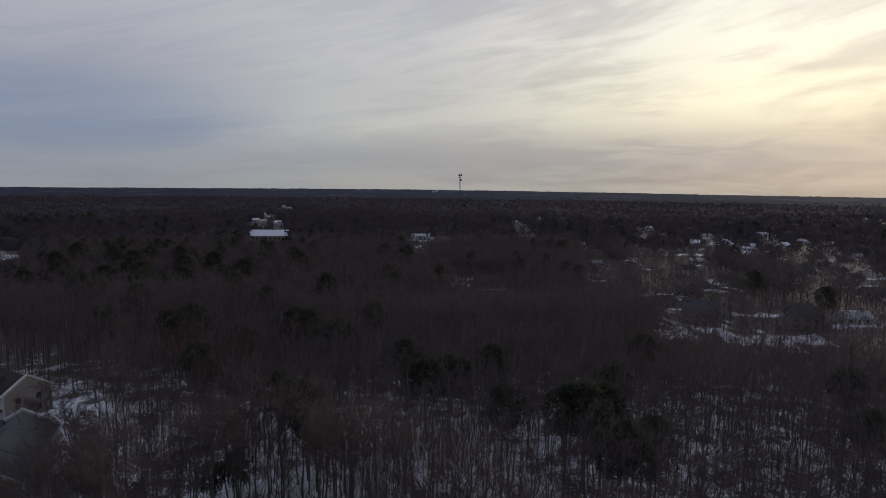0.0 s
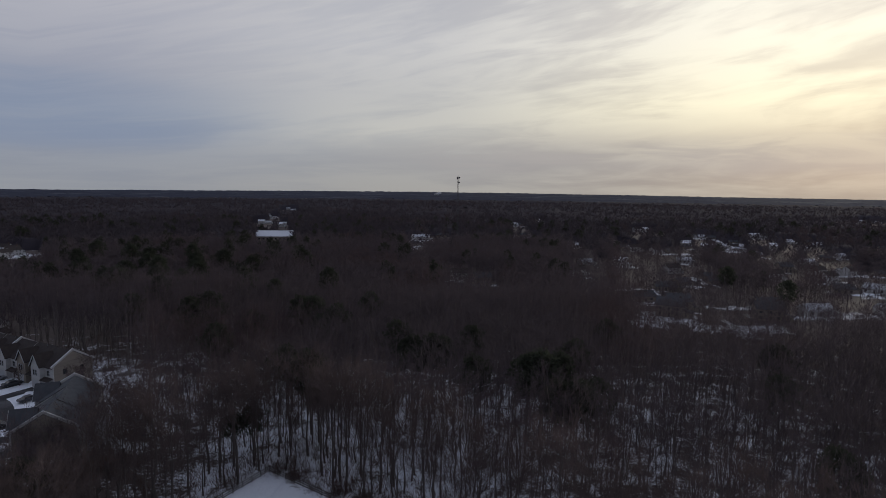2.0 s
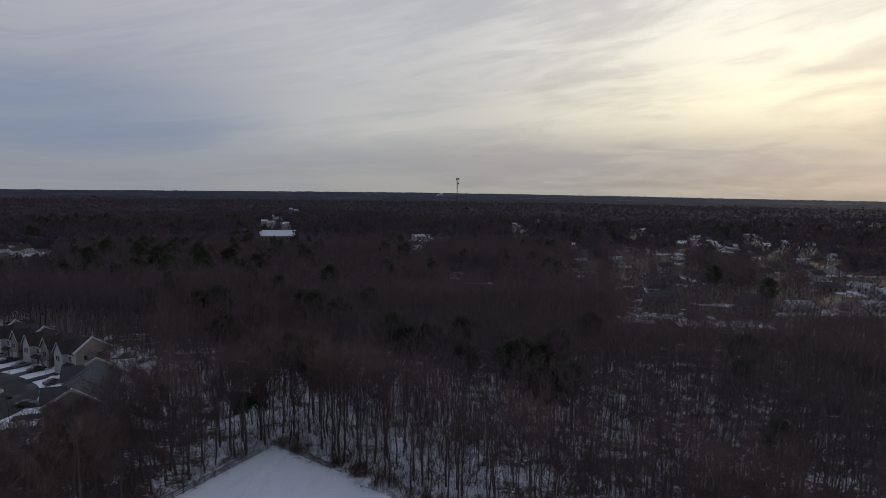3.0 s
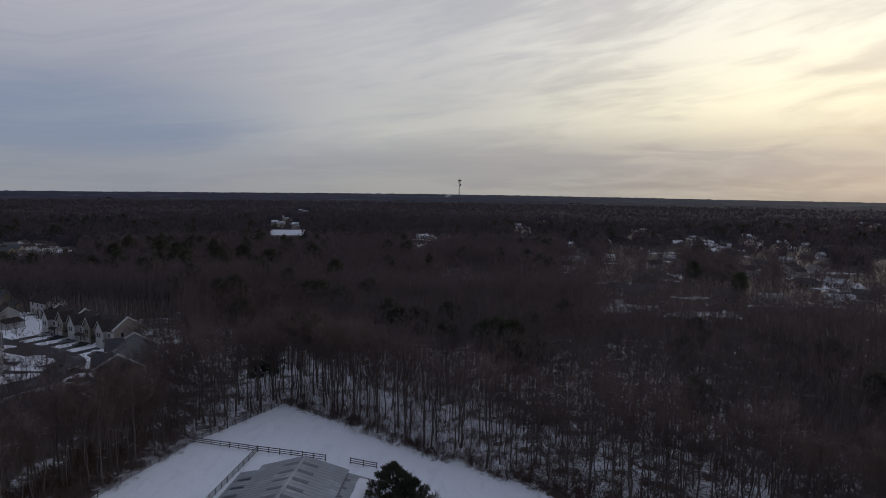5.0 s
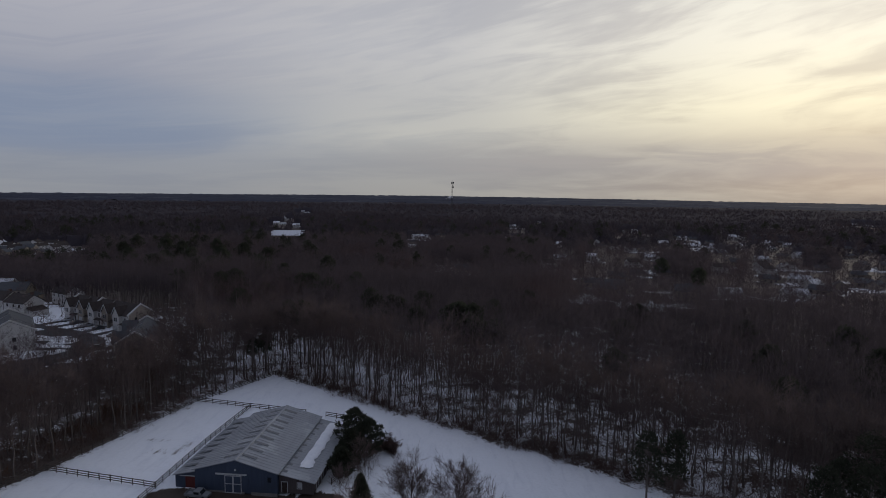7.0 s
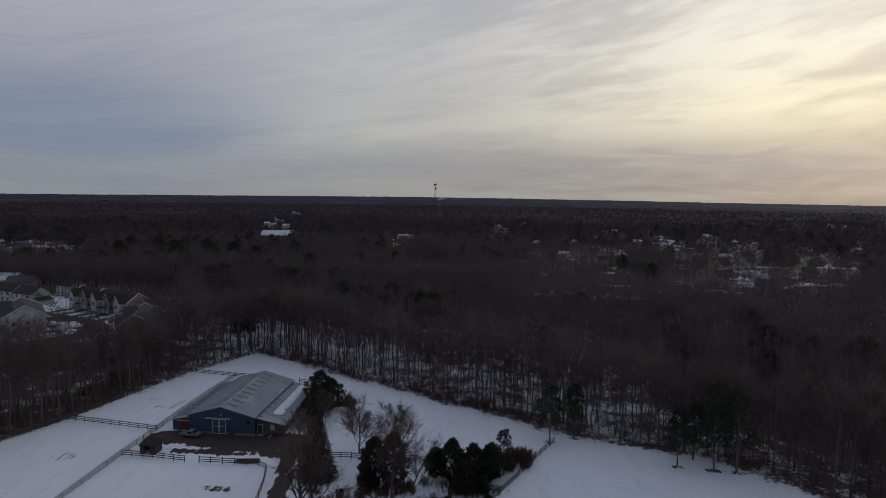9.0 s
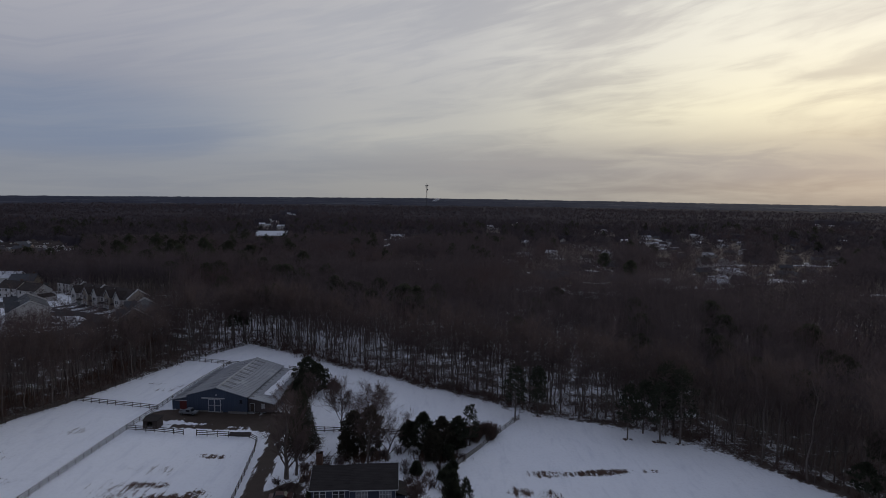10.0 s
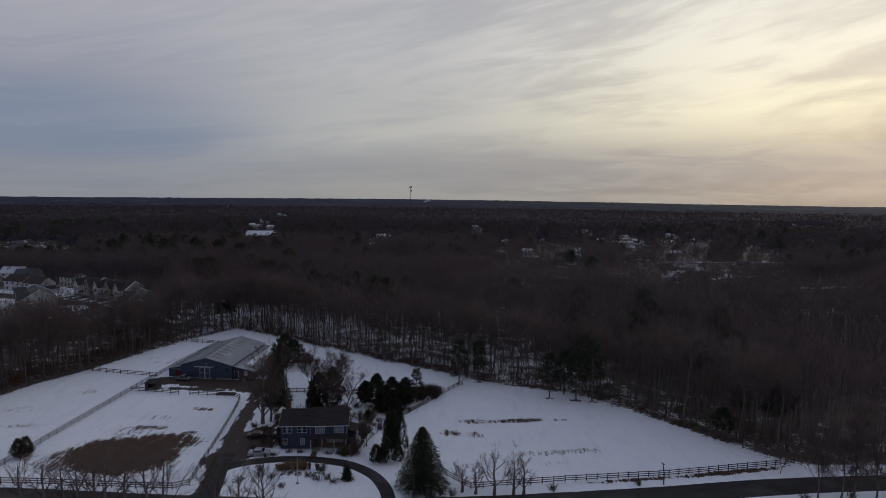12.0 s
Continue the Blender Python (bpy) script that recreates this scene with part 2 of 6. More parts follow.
def inside(poly, x, y):
    """Whether points lie in a polygon of the plan."""
    x, y = np.asarray(x, float), np.asarray(y, float)
    hit = np.zeros(x.shape, bool)
    for (x0, y0), (x1, y1) in zip(poly, poly[1:] + poly[:1]):
        cross = (y0 > y) != (y1 > y)
        with np.errstate(divide="ignore", invalid="ignore"):
            hit ^= cross & (x < (x1 - x0) * (y - y0) / ((y1 - y0) or 1e-9) + x0)
    return hit


def edge_distance(poly, x, y, closed=True):
    """Distance to a line of the plan."""
    x, y = np.asarray(x, float), np.asarray(y, float)
    best = np.full(x.shape, 1e9)
    for (x0, y0), (x1, y1) in zip(poly, poly[1:] + (poly[:1] if closed else [])):
        dx, dy = x1 - x0, y1 - y0
        k = np.clip(((x - x0) * dx + (y - y0) * dy) / max(dx * dx + dy * dy, 1e-9), 0, 1)
        best = np.minimum(best, np.hypot(x - x0 - k * dx, y - y0 - k * dy))
    return best


def tri_mesh(name, v, t):
    """A mesh from arrays of vertices and triangles."""
    v, t = np.asarray(v, np.float32), np.asarray(t, np.int32)
    me = bpy.data.meshes.new(name)
    me.vertices.add(len(v))
    me.vertices.foreach_set("co", v.ravel())
    me.loops.add(3 * len(t))
    me.loops.foreach_set("vertex_index", t.ravel())
    me.polygons.add(len(t))
    me.polygons.foreach_set("loop_start", np.arange(0, 3 * len(t), 3, dtype=np.int32))
    me.update(calc_edges=True)
    return me


class Build:
    """Gathers simple solids into one mesh."""

    def __init__(self):
        self.v, self.f = [], []

    def add(self, verts, faces):
        n = len(self.v)
        self.v += [tuple(p) for p in verts]
        self.f += [tuple(i + n for i in f) for f in faces]
        return self

    def box(self, x0, x1, y0, y1, z0, z1):
        v = [(x, y, z) for z in (z0, z1) for y in (y0, y1) for x in (x0, x1)]
        return self.add(v, [(0, 2, 3, 1), (4, 5, 7, 6), (0, 1, 5, 4), (2, 6, 7, 3), (0, 4, 6, 2), (1, 3, 7, 5)])

    def beam(self, a, b, w, h):
        """A bar from a to b, w wide and h high."""
        a, b = Vector(a), Vector(b)
        d = (b - a).normalized()
        s = d.cross(Vector((0, 0, 1)))
        s = (s if s.length > 1e-3 else Vector((1, 0, 0))).normalized()
        u = s.cross(d) * (h / 2)
        s = s * (w / 2)
        v = [p + i * s + j * u for p in (a, b) for i, j in ((-1, -1), (1, -1), (1, 1), (-1, 1))]
        return self.add(v, [(0, 1, 2, 3), (7, 6, 5, 4), (0, 4, 5, 1), (1, 5, 6, 2), (2, 6, 7, 3), (3, 7, 4, 0)])

    def prism(self, outline, y0, y1):
        """An outline in x and z, drawn out along y."""
        n = len(outline)
        v = [(x, y0, z) for x, z in outline] + [(x, y1, z) for x, z in outline]
        return self.add(v, [tuple(range(n)), tuple(range(2 * n - 1, n - 1, -1))] + [((i + 1) % n, i, i + n, (i + 1) % n + n) for i in range(n)])

    def tube(self, points, radii, sides=6):
        points = [Vector(p) for p in points]
        n0 = len(self.v)
        for i, p in enumerate(points):
            d = (points[min(i + 1, len(points) - 1)] - points[max(i - 1, 0)]).normalized()
            s = d.orthogonal().normalized()
            u = d.cross(s)
            for k in range(sides):
                a = 2 * math.pi * k / sides
                self.v.append(tuple(p + (s * math.cos(a) + u * math.sin(a)) * radii[i]))
        for i in range(len(points) - 1):
            for k in range(sides):
                a, b = n0 + i * sides + k, n0 + i * sides + (k + 1) % sides
                self.f.append((a, b, b + sides, a + sides))
        self.f.append(tuple(range(n0 + sides - 1, n0 - 1, -1)))
        self.f.append(tuple(range(n0 + (len(points) - 1) * sides, n0 + len(points) * sides)))
        return self

    def mesh(self, name, mat):
        me = bpy.data.meshes.new(name)
        me.from_pydata(self.v, [], self.f)
        me.update()
        bm = bmesh.new()
        bm.from_mesh(me)
        bmesh.ops.recalc_face_normals(bm, faces=bm.faces)
        bm.to_mesh(me)
        bm.free()
        me.materials.append(mat)
        return me


def part(name, build, mat, parent, label=""):
    ob = new(name, build.mesh(name, mat) if isinstance(build, Build) else build)
    ob.parent = parent
    return tagged(ob, label)


def thing(name, label, category, m=None, group="", kind=""):
    ob = new(name)
    ob.matrix_world = m or Matrix()
    return tagged(ob, label, category, group, kind)


def on_ground(x, y, turn=0.0, lift=0.0, scale=1.0):
    return Matrix.Translation((x, y, ground_at(x, y) + lift)) @ Matrix.Rotation(radians(turn), 4, "Z") @ Matrix.Scale(scale, 4)


# ---- the plan ----
FARM = [(-75, -47), (-68, -8), (-62.8, -0.5), (-60, 8.6), (-53.5, 21), (-48.3, 37), (-42, 61), (-28.5, 87), (-6, 70), (10, 57.5),
        (20.6, 52), (36.5, 40), (50.5, 32.5), (66, 22.5), (77, 17.5), (86, 15.5), (97, 12.5), (107, 3), (117.5, -11), (126, -22), (136, -32.5), (170, -33), (260, -30), (260, -48), (-75, -60)]
ROAD = [(-400, -56), (-160, -52.5), (-60, -51.5), (-27, -51.6), (5, -52.9), (35, -53.0), (52, -51.6), (69, -49.9), (89, -46.9), (104, -44.5), (117, -42.7), (130, -41.4), (143, -40.7), (170, -40.0), (420, -36)]
TOWN = [(-260, 45), (-120, 68), (-104, 72), (-94, 80), (-84, 84), (-72, 76), (-64, 94), (-67, 112), (-71, 125), (-95, 136), (-130, 150), (-160, 168), (-260, 215)]
# openings in the far woods: x, y, half widths, turn in degrees
CLEARINGS = [(-172, 604, 22, 9, 6), (-227, 850, 9, 40, 14), (-318, 1120, 12, 50, 14), (-385, 1500, 26, 40, 14), (-275, 900, 18, 12, 0), (-372, 432, 52, 46, 25),
             (136, 206, 24, 12, 0), (190, 231, 34, 8, 8), (162, 249, 18, 8, 0), (113, 226, 14, 13, 0), (100, 214, 9, 9, 0), (130, 297, 18, 12, 0), (185, 347, 9, 8, 0), (222, 231, 18, 7, 0), (276, 276, 18, 9, 10),
             (302, 362, 36, 12, 4), (270, 333, 16, 10, 0), (296, 266, 26, 8, 5), (250, 293, 11, 16, 0), (313, 540, 16, 36, -24), (311, 480, 16, 11, 0), (432, 691, 18, 18, 0), (239, 501, 15, 9, 0), (215, 513, 16, 10, 0), (218, 577, 18, 9, 0),
             (157, 533, 14, 8, 0), (324, 793, 30, 14, 0), (172, 370, 30, 4, 0), (158, 406, 9, 9, 0), (134, 411, 9, 9, 0), (107, 350, 8, 9, 0), (-12, 545, 9, 30, 0), (-10, 618, 18, 10, 0), (15, 669, 16, 12, 0), (20, 329, 6, 11, 0), (36, 311, 9, 11, 0),
             (123, 690, 18, 12, 0), (153, 909, 16, 18, 0), (220, 1079, 14, 24, 0), (960, 1130, 60, 22, -20), (358, 683, 14, 34, 0), (330, 210, 30, 8, 5), (330, 300, 30, 9, 0), (384, 372, 36, 12, 5)]
# house lots scattered through the far streets
lot_rng = random.Random(21)
for _ in range(32):
    lot_y = lot_rng.uniform(225, 640)
    CLEARINGS.append((15 + lot_rng.uniform(0.30, 0.86) * (lot_y + 70), lot_y, lot_rng.uniform(6, 13), lot_rng.uniform(5, 9), lot_rng.uniform(-15, 15)))


def in_clearing(x, y):
    x, y = np.asarray(x, float), np.asarray(y, float)
    hit = np.zeros(x.shape, bool)
    for cx, cy, a, b, turn in CLEARINGS:
        c, s = math.cos(radians(turn)), math.sin(radians(turn))
        u, w = (x - cx) * c + (y - cy) * s, -(x - cx) * s + (y - cy) * c
        hit |= (u / a) ** 2 + (w / b) ** 2 < 1 + 0.35 * np.sin(x * 0.31 + y * 0.17) * np.sin(y * 0.23 - x * 0.11)
    return hit


def over_clearing(x, y):
    """Land on the near side of the far openings, where the woods are thinned."""
    x, y = np.asarray(x, float), np.asarray(y, float)
    hit = np.zeros(x.shape, bool)
    for cx, cy, a, b, turn in CLEARINGS:
        c, s = math.cos(radians(turn)), math.sin(radians(turn))
        pu, pw = ((x - cx) * c + (y - cy) * s) / a, (-(x - cx) * s + (y - cy) * c) / b
        du, dw = ((x - 22) * c + (y + 65) * s) / a, (-(x - 22) * s + (y + 65) * c) / b
        k = np.clip(-(pu * du + pw * dw) / (du * du + dw * dw + 1e-9), 0, 0.30)
        hit |= (pu + k * du) ** 2 + (pw + k * dw) ** 2 < 1
    return hit


def is_open(x, y):
    return inside(FARM, x, y) | inside(TOWN, x, y) | in_clearing(x, y) | (edge_distance(ROAD, x, y, False) < 6.5)


# bare soil: x, y, half widths, turn, how bare
SOIL = [(-12.0, -35.0, 14, 10, -8, 0.98), (-6, -28, 10, 6, 0, 0.72), (-21, -37.5, 9, 7.5, 10, 0.53), (-13, -20.8, 7, 2.0, 3, 0.56), (-16, -23, 10, 6, 0, 0.40), (-5, -8.6, 5.0, 1.7, -5, 0.54), (-14, -15, 10, 3.5, 0, 0.34), (-3, -23.5, 4, 2.4, 30, 0.52),
        (65, -11.4, 6.5, 2.6, 0, 0.53), (76.5, -10, 10, 2.0, 10, 0.66), (88, -8.6, 6, 1.4, 5, 0.42), (58.2, -19, 4.0, 2.8, -20, 0.54), (64.3, -19.6, 3.4, 2.8, -20, 0.46), (80, -28, 14, 2.4, 9, 0.44), (88, -26.5, 8.5, 2.0, 9, 0.48), (82, -33, 11, 2.2, 10, 0.36), (70, -24, 10, 5, 0, 0.32),
        (-43, -20.5, 7, 2.4, 5, 0.44), (-41, 2.2, 4, 3, 0, 0.43), (-38.5, 35.5, 5, 1.8, 0, 0.40), (-31.5, 33, 2.0, 8, -5, 0.42), (-36, 30, 4, 2.6, 0, 0.36), (-50, -10, 9, 4, 0, 0.36), (118, -35.9, 18, 1.3, 9.5, 0.78), (96, -39.4, 13, 1.1, 10, 0.70), (10.5, 36, 6, 3.2, 25, 0.7), (50, 6.5, 10, 2.8, 27, 0.7), (5, 30, 5, 8, 10, 0.55), (42, -5, 9, 5, 0, 0.64), (27, -6, 7, 5, 0, 0.64), (13, -4, 4, 4, 0, 0.64), (17, -14, 5, 8, 0, 0.60), (38, -16, 5, 6, 0, 0.50), (36.5, -26, 3, 4, 0, 0.56), (24, -8, 8, 4, 0, 0.56), (35.5, -31, 4, 2.5, 0, 0.55), (15.8, -26, 5, 6, 0, 0.68), (62.4, 17.0, 2.2, 1.8, 0, 0.6), (68.8, 19.6, 1.8, 1.4, 0, 0.6), (88.3, 7.1, 2.2, 1.5, 0, 0.6), (96, 6.2, 3.2, 1.7, 0, 0.62), (100.5, 5.4, 2.4, 1.5, 0, 0.62), (51.6, -45, 4.2, 4.0, 0, 0.55), (36.4, -42.2, 2.6, 2.2, 0, 0.6), (25.5, -40.6, 3.4, 1.8, 0, 0.5)]
# driven ground: x, y, half widths, turn
TRACKS = [(11.5, -31, 5.2, 5.5, 0), (12.4, -24.5, 4.6, 4.2, 0), (9.4, -36, 4.6, 4.4, 0), (14.0, -20.5, 3.0, 2.4, 0), (-10, 10.8, 17, 4.6, -8), (2, 10, 9, 6.5, -15), (-24, 12, 6, 4, 10), (-13, 5.5, 10, 1.4, -3), (10, -24, 2.6, 3, 0), (13, -28.5, 4, 2.6, 0)]
DRIVE = [(4, 12), (4.6, 4), (6.2, -7), (7.2, -18), (8.3, -30), (9.8, -40), (11, -52)]


def build_ground():
    def axis(lo, a, b, hi, step):
        mid = np.arange(a, b + 0.01, step)
        up, down = [b], [a]
        while up[-1] < hi:
            up.append(up[-1] + step + (up[-1] - b) * 0.065)
        while down[-1] > lo:
            down.append(down[-1] - step - (a - down[-1]) * 0.065)
        return np.array(down[:0:-1] + list(mid) + up[1:])

    xs, ys = axis(-4800, -72, 140, 4800, 1.1), axis(-900, -62, 92, 4850, 1.1)
    gx, gy = np.meshgrid(xs, ys)
    gz = terrain(gx, gy)
    v = np.stack([gx, gy, gz], -1).reshape(-1, 3)
    i = np.arange(len(xs) * len(ys)).reshape(len(ys), len(xs))
    a, b, c, d = i[:-1, :-1].ravel(), i[:-1, 1:].ravel(), i[1:, 1:].ravel(), i[1:, :-1].ravel()
    t = np.concatenate([np.stack([a, b, c], -1), np.stack([a, c, d], -1)])
    me = tri_mesh("ground", v, t)
    x, y = v[:, 0], v[:, 1]
    farm = inside(FARM, x, y)
    rim = np.where(farm, edge_distance(FARM, x, y), 0)
    litter = np.where((in_clearing(x, y) & (y > 150)) | (inside(TOWN, x, y) & (x > -85)), 0.62, np.where(is_open(x, y), 0.0, 1.24 + 0.5 * np.maximum(smooth(120, 185, y), smooth(84, 118, x) * smooth(12, 30, edge_distance(FARM, x, y))))) * np.where(over_clearing(x, y) & (y > 120), 0.95, 1.0)
    litter = litter * (1 + 0.5 * smooth(120, 260, y))
    # more snow lies in the open wood beyond the farm's point
    litter = np.where(litter > 0.7, litter - 0.42 * smooth(-50, -38, x) * (1 - smooth(8, 34, x)) * (1 - smooth(118, 160, y)), litter)
    # the wood below the estate and the one above the east field lie deep in fallen leaves
    litter = np.where(litter > 0, litter + 0.55 * smooth(-38, -55, x) * (1 - smooth(80, 110, y)) + 0.4 * smooth(95, 130, x) * (1 - smooth(70, 120, y)), 0)
    litter = np.where(y < -57, 0.3 * litter, litter)
    litter = np.where(farm & (rim < 2.2) & (y > -30), 0.7, litter)
    soil = np.zeros(len(v))
    for cx, cy, p, q, turn, amount in SOIL:
        co, si = math.cos(radians(turn)), math.sin(radians(turn))
        u, w = (x - cx) * co + (y - cy) * si, -(x - cx) * si + (y - cy) * co
        e = np.sqrt((u / p) ** 2 + (w / q) ** 2)
        soil = np.maximum(soil, amount * (1 - smooth(0.35, 1.35, e)))
    track = np.zeros(len(v))
    for cx, cy, p, q, turn in TRACKS:
        co, si = math.cos(radians(turn)), math.sin(radians(turn))
        u, w = (x - cx) * co + (y - cy) * si, -(x - cx) * si + (y - cy) * co
        track = np.maximum(track, 1 - smooth(0.7, 1.15, np.sqrt((u / p) ** 2 + (w / q) ** 2)))
    track = np.maximum(track, 1 - smooth(1.2, 2.3, edge_distance(DRIVE, x, y, False)))
    for key, values in (("litter", litter), ("soil", soil), ("track", track)):
        me.attributes.new(key, "FLOAT", "POINT").data.foreach_set("value", values.astype(np.float32))
    me.materials.append(M_GROUND)
    me.polygons.foreach_set("use_smooth", np.ones(len(t), bool))
    tagged(new("ground", me), "snow-covered ground with leaf litter and bare soil", "ground", kind="structure")


def ribbon(name, line, half, lift, mat, label, category, step=2.0):
    """A strip laid along a line of the plan, with a crown and thin edges."""
    pts = [Vector((*p, 0)) for p in line]
    path = []
    for a, b in zip(pts, pts[1:]):
        n = max(1, int((b - a).length / step))
        path += [a.lerp(b, i / n) for i in range(n)]
    path.append(pts[-1])
    for _ in range(6):
        path = [path[0]] + [(p + 2 * q + r) / 4 for p, q, r in zip(path, path[1:], path[2:])] + [path[-1]]
    b = Build()
    cuts = [(-1.0, -0.06), (-0.98, lift), (-0.4, lift + 0.04), (0.4, lift + 0.04), (0.98, lift), (1.0, -0.06)]
    for i, p in enumerate(path):
        d = (path[min(i + 1, len(path) - 1)] - path[max(i - 1, 0)]).normalized()
        s = Vector((d.y, -d.x, 0))
        w = half * (1 + 0.05 * noise.noise(Vector((p.x * 0.3, p.y * 0.3, 5))))
        for k, z in cuts:
            q = p + s * (k * w)
            b.v.append((q.x, q.y, ground_at(q.x, q.y) + z))
        if i:
            n = len(b.v) - 2 * len(cuts)
            b.f += [(n + j, n + j + 1, n + j + 1 + len(cuts), n + j + len(cuts)) for j in range(len(cuts) - 1)]
    return tagged(new(name, b.mesh(name, mat)), label, category, kind="structure")


build_ground()
ribbon("road", ROAD, 3.1, 0.05, M_ASPHALT, "dark wet asphalt country road between snowy verges", "road", 3.0)
LOOP = [(9.5, -41), (11.5, -38.5), (15, -36.4), (21.6, -34.6), (28.9, -34.4), (36.3, -36), (41.8, -40.2), (44.8, -46), (45.6, -51)]
ribbon("driveway", LOOP, 1.35, 0.06, M_ASPHALT, "curved dark asphalt driveway looping past the house", "driveway", 1.0)
ribbon("drive_apron", [(9.2, -33), (10, -40), (11.2, -45), (12.2, -52)], 2.0, 0.04, M_ASPHALT, "dark asphalt drive mouth meeting the road", "driveway", 1.0)


# ---- trees ----
def cat(pieces):
    """Joins (vertices, triangles) pairs."""
    vs, ts, n = [], [], 0
    for v, t in pieces:
        vs.append(v)
        ts.append(t + n)
        n += len(v)
    return np.concatenate(vs), np.concatenate(ts)


def stem(points, radii, sides):
    """A tapered stem as triangles; a last radius of nought makes a point."""
    b = Build().tube(points, radii, sides)
    t = []
    for f in b.f[:-2]:
        t += [(f[0], f[1], f[2]), (f[0], f[2], f[3])]
    return np.array(b.v), np.array(t)


def sliver(rng, p, d, length, width):
    """A twig: one long thin triangle."""
    d = d / np.linalg.norm(d)
    s = np.cross(d, rng.normal(size=3))
    s = s / np.linalg.norm(s) * width / 2
    return np.array([p - s, p + s, p + d * length]), np.array([[0, 1, 2]])


def bare_tree_shape(seed, h, limbs, forks, twigs, sides=5, twig_width=0.045, start=0.42, spread=1.0, r0=None, lean=0.0, cheap=False, upright=0.25):
    """A leafless tree: (trunk, crown), each as vertices and triangles."""
    rng = np.random.default_rng(seed)
    r0 = r0 or h * 0.0105
    off = rng.normal(size=(6, 2)) * h * 0.012
    levels = np.linspace(0, 0.93, 6)
    path = [np.array([off[i, 0] * (i > 0) + lean * h * f * f, off[i, 1] * (i > 0), f * h]) for i, f in enumerate(levels)]
    radii = [r0 * (1.25 if i == 0 else 1) * (1 - 0.86 * f) for i, f in enumerate(levels)]
    trunk = stem(path, radii, sides)
    crown, tips = [], []

    def along(f):
        k = min(f / 0.93 * 5, 4.999)
        i = int(k)
        return path[i] + (path[i + 1] - path[i]) * (k - i)

    for n in range(limbs):
        f = start + (0.92 - start) * (n + rng.random()) / limbs
        az = n * 2.4 + rng.normal() * 0.5
        rise = rng.uniform(0.7, 1.5)
        size = h * rng.uniform(0.16, 0.30) * (1.15 - 0.6 * (f - start) / (1 - start)) * spread
        p = along(f)
        d = np.array([math.cos(az), math.sin(az), rise])
        d /= np.linalg.norm(d)
        mid = p + d * size * 0.5
        end = mid + (d + np.array([0, 0, 0.35]) + rng.normal(size=3) * 0.12) * size * 0.5
        r = r0 * 0.42 * (1.2 - f)
        crown.append(stem([p, end], [r, r * 0.25], 3) if cheap else stem([p, mid, end], [r * 1.1, r * 0.7, r * 0.25], 3))
        tips += [(mid, d, size), (end, d, size * 0.7)]
        for _ in range(forks):
            k = rng.uniform(0.3, 0.95)
            q = p + (end - p) * k
            e = d + rng.normal(size=3) * 0.6 + np.array([0, 0, 0.2])
            e /= np.linalg.norm(e)
            length = size * rng.uniform(0.3, 0.6)
            far = q + e * length
            crown.append(sliver(rng, q, e, length, 0.07) if cheap else stem([q, far], [r * 0.45, r * 0.12], 3))
            tips += [(q + e * length * 0.5, e, length), (far, e, length * 0.7)]
    tips.append((path[-1], np.array([0, 0, 1.0]), h * 0.12))
    for _ in range(twigs):
        p, d, size = tips[rng.integers(len(tips))]
        e = d + rng.normal(size=3) * 0.5 + np.array([0, 0, upright])
        crown.append(sliver(rng, p + rng.normal(size=3) * 0.15 * size, e, rng.uniform(0.35, 0.85) * min(size, 3.2) + 0.3, twig_width * rng.uniform(0.6, 1.3)))
    return trunk, cat(crown)


def needle_clump(rng, p, size, count, length, width, up=0.25):
    """Needle sprays round a point, pointing outwards."""
    out = []
    for _ in range(count):
        d = rng.normal(size=3)
        d /= np.linalg.norm(d)
        q = p + d * size * rng.uniform(0.25, 0.9) * np.array([1, 1, 0.65])
        out.append(sliver(rng, q, d + np.array([0, 0, up]) + rng.normal(size=3) * 0.3, length * rng.uniform(0.6, 1.3), width * rng.uniform(0.7, 1.4)))
    return cat(out)


def pine_shape(seed, h, clumps, per, start=0.45, width=0.17, spray=1.0, lump=0.075):
    """A tall pine with a bare trunk and a ragged crown of clumps."""
    rng = np.random.default_rng(seed)
    lean = rng.normal(size=2) * 0.02 * h
    path = [np.array([lean[0] * f, lean[1] * f, h * f]) for f in (0, 0.3, 0.6, 0.95)]
    trunk = [stem(path, [h * 0.014, h * 0.011, h * 0.008, h * 0.002], 6)]
    crown = []
    for n in range(clumps):
        f = start + (0.97 - start) * (n + rng.random()) / clumps
        az = n * 2.4 + rng.normal() * 0.4
        wide = (math.sin(math.pi * min(1, (f - start) / (1 - start) * 0.85 + 0.2)) * 0.9 + 0.15) * width * h * rng.uniform(0.55, 1.15)
        base = np.array([lean[0] * f, lean[1] * f, h * f * 0.97])
        p = base + np.array([math.cos(az) * wide, math.sin(az) * wide, wide * 0.3])
        trunk.append(stem([base, p], [h * 0.004, h * 0.0015], 3))
        crown.append(needle_clump(rng, p, h * lump * rng.uniform(0.8, 1.25), per, 0.55 * spray, 0.30 * spray))
    return cat(trunk), cat(crown)


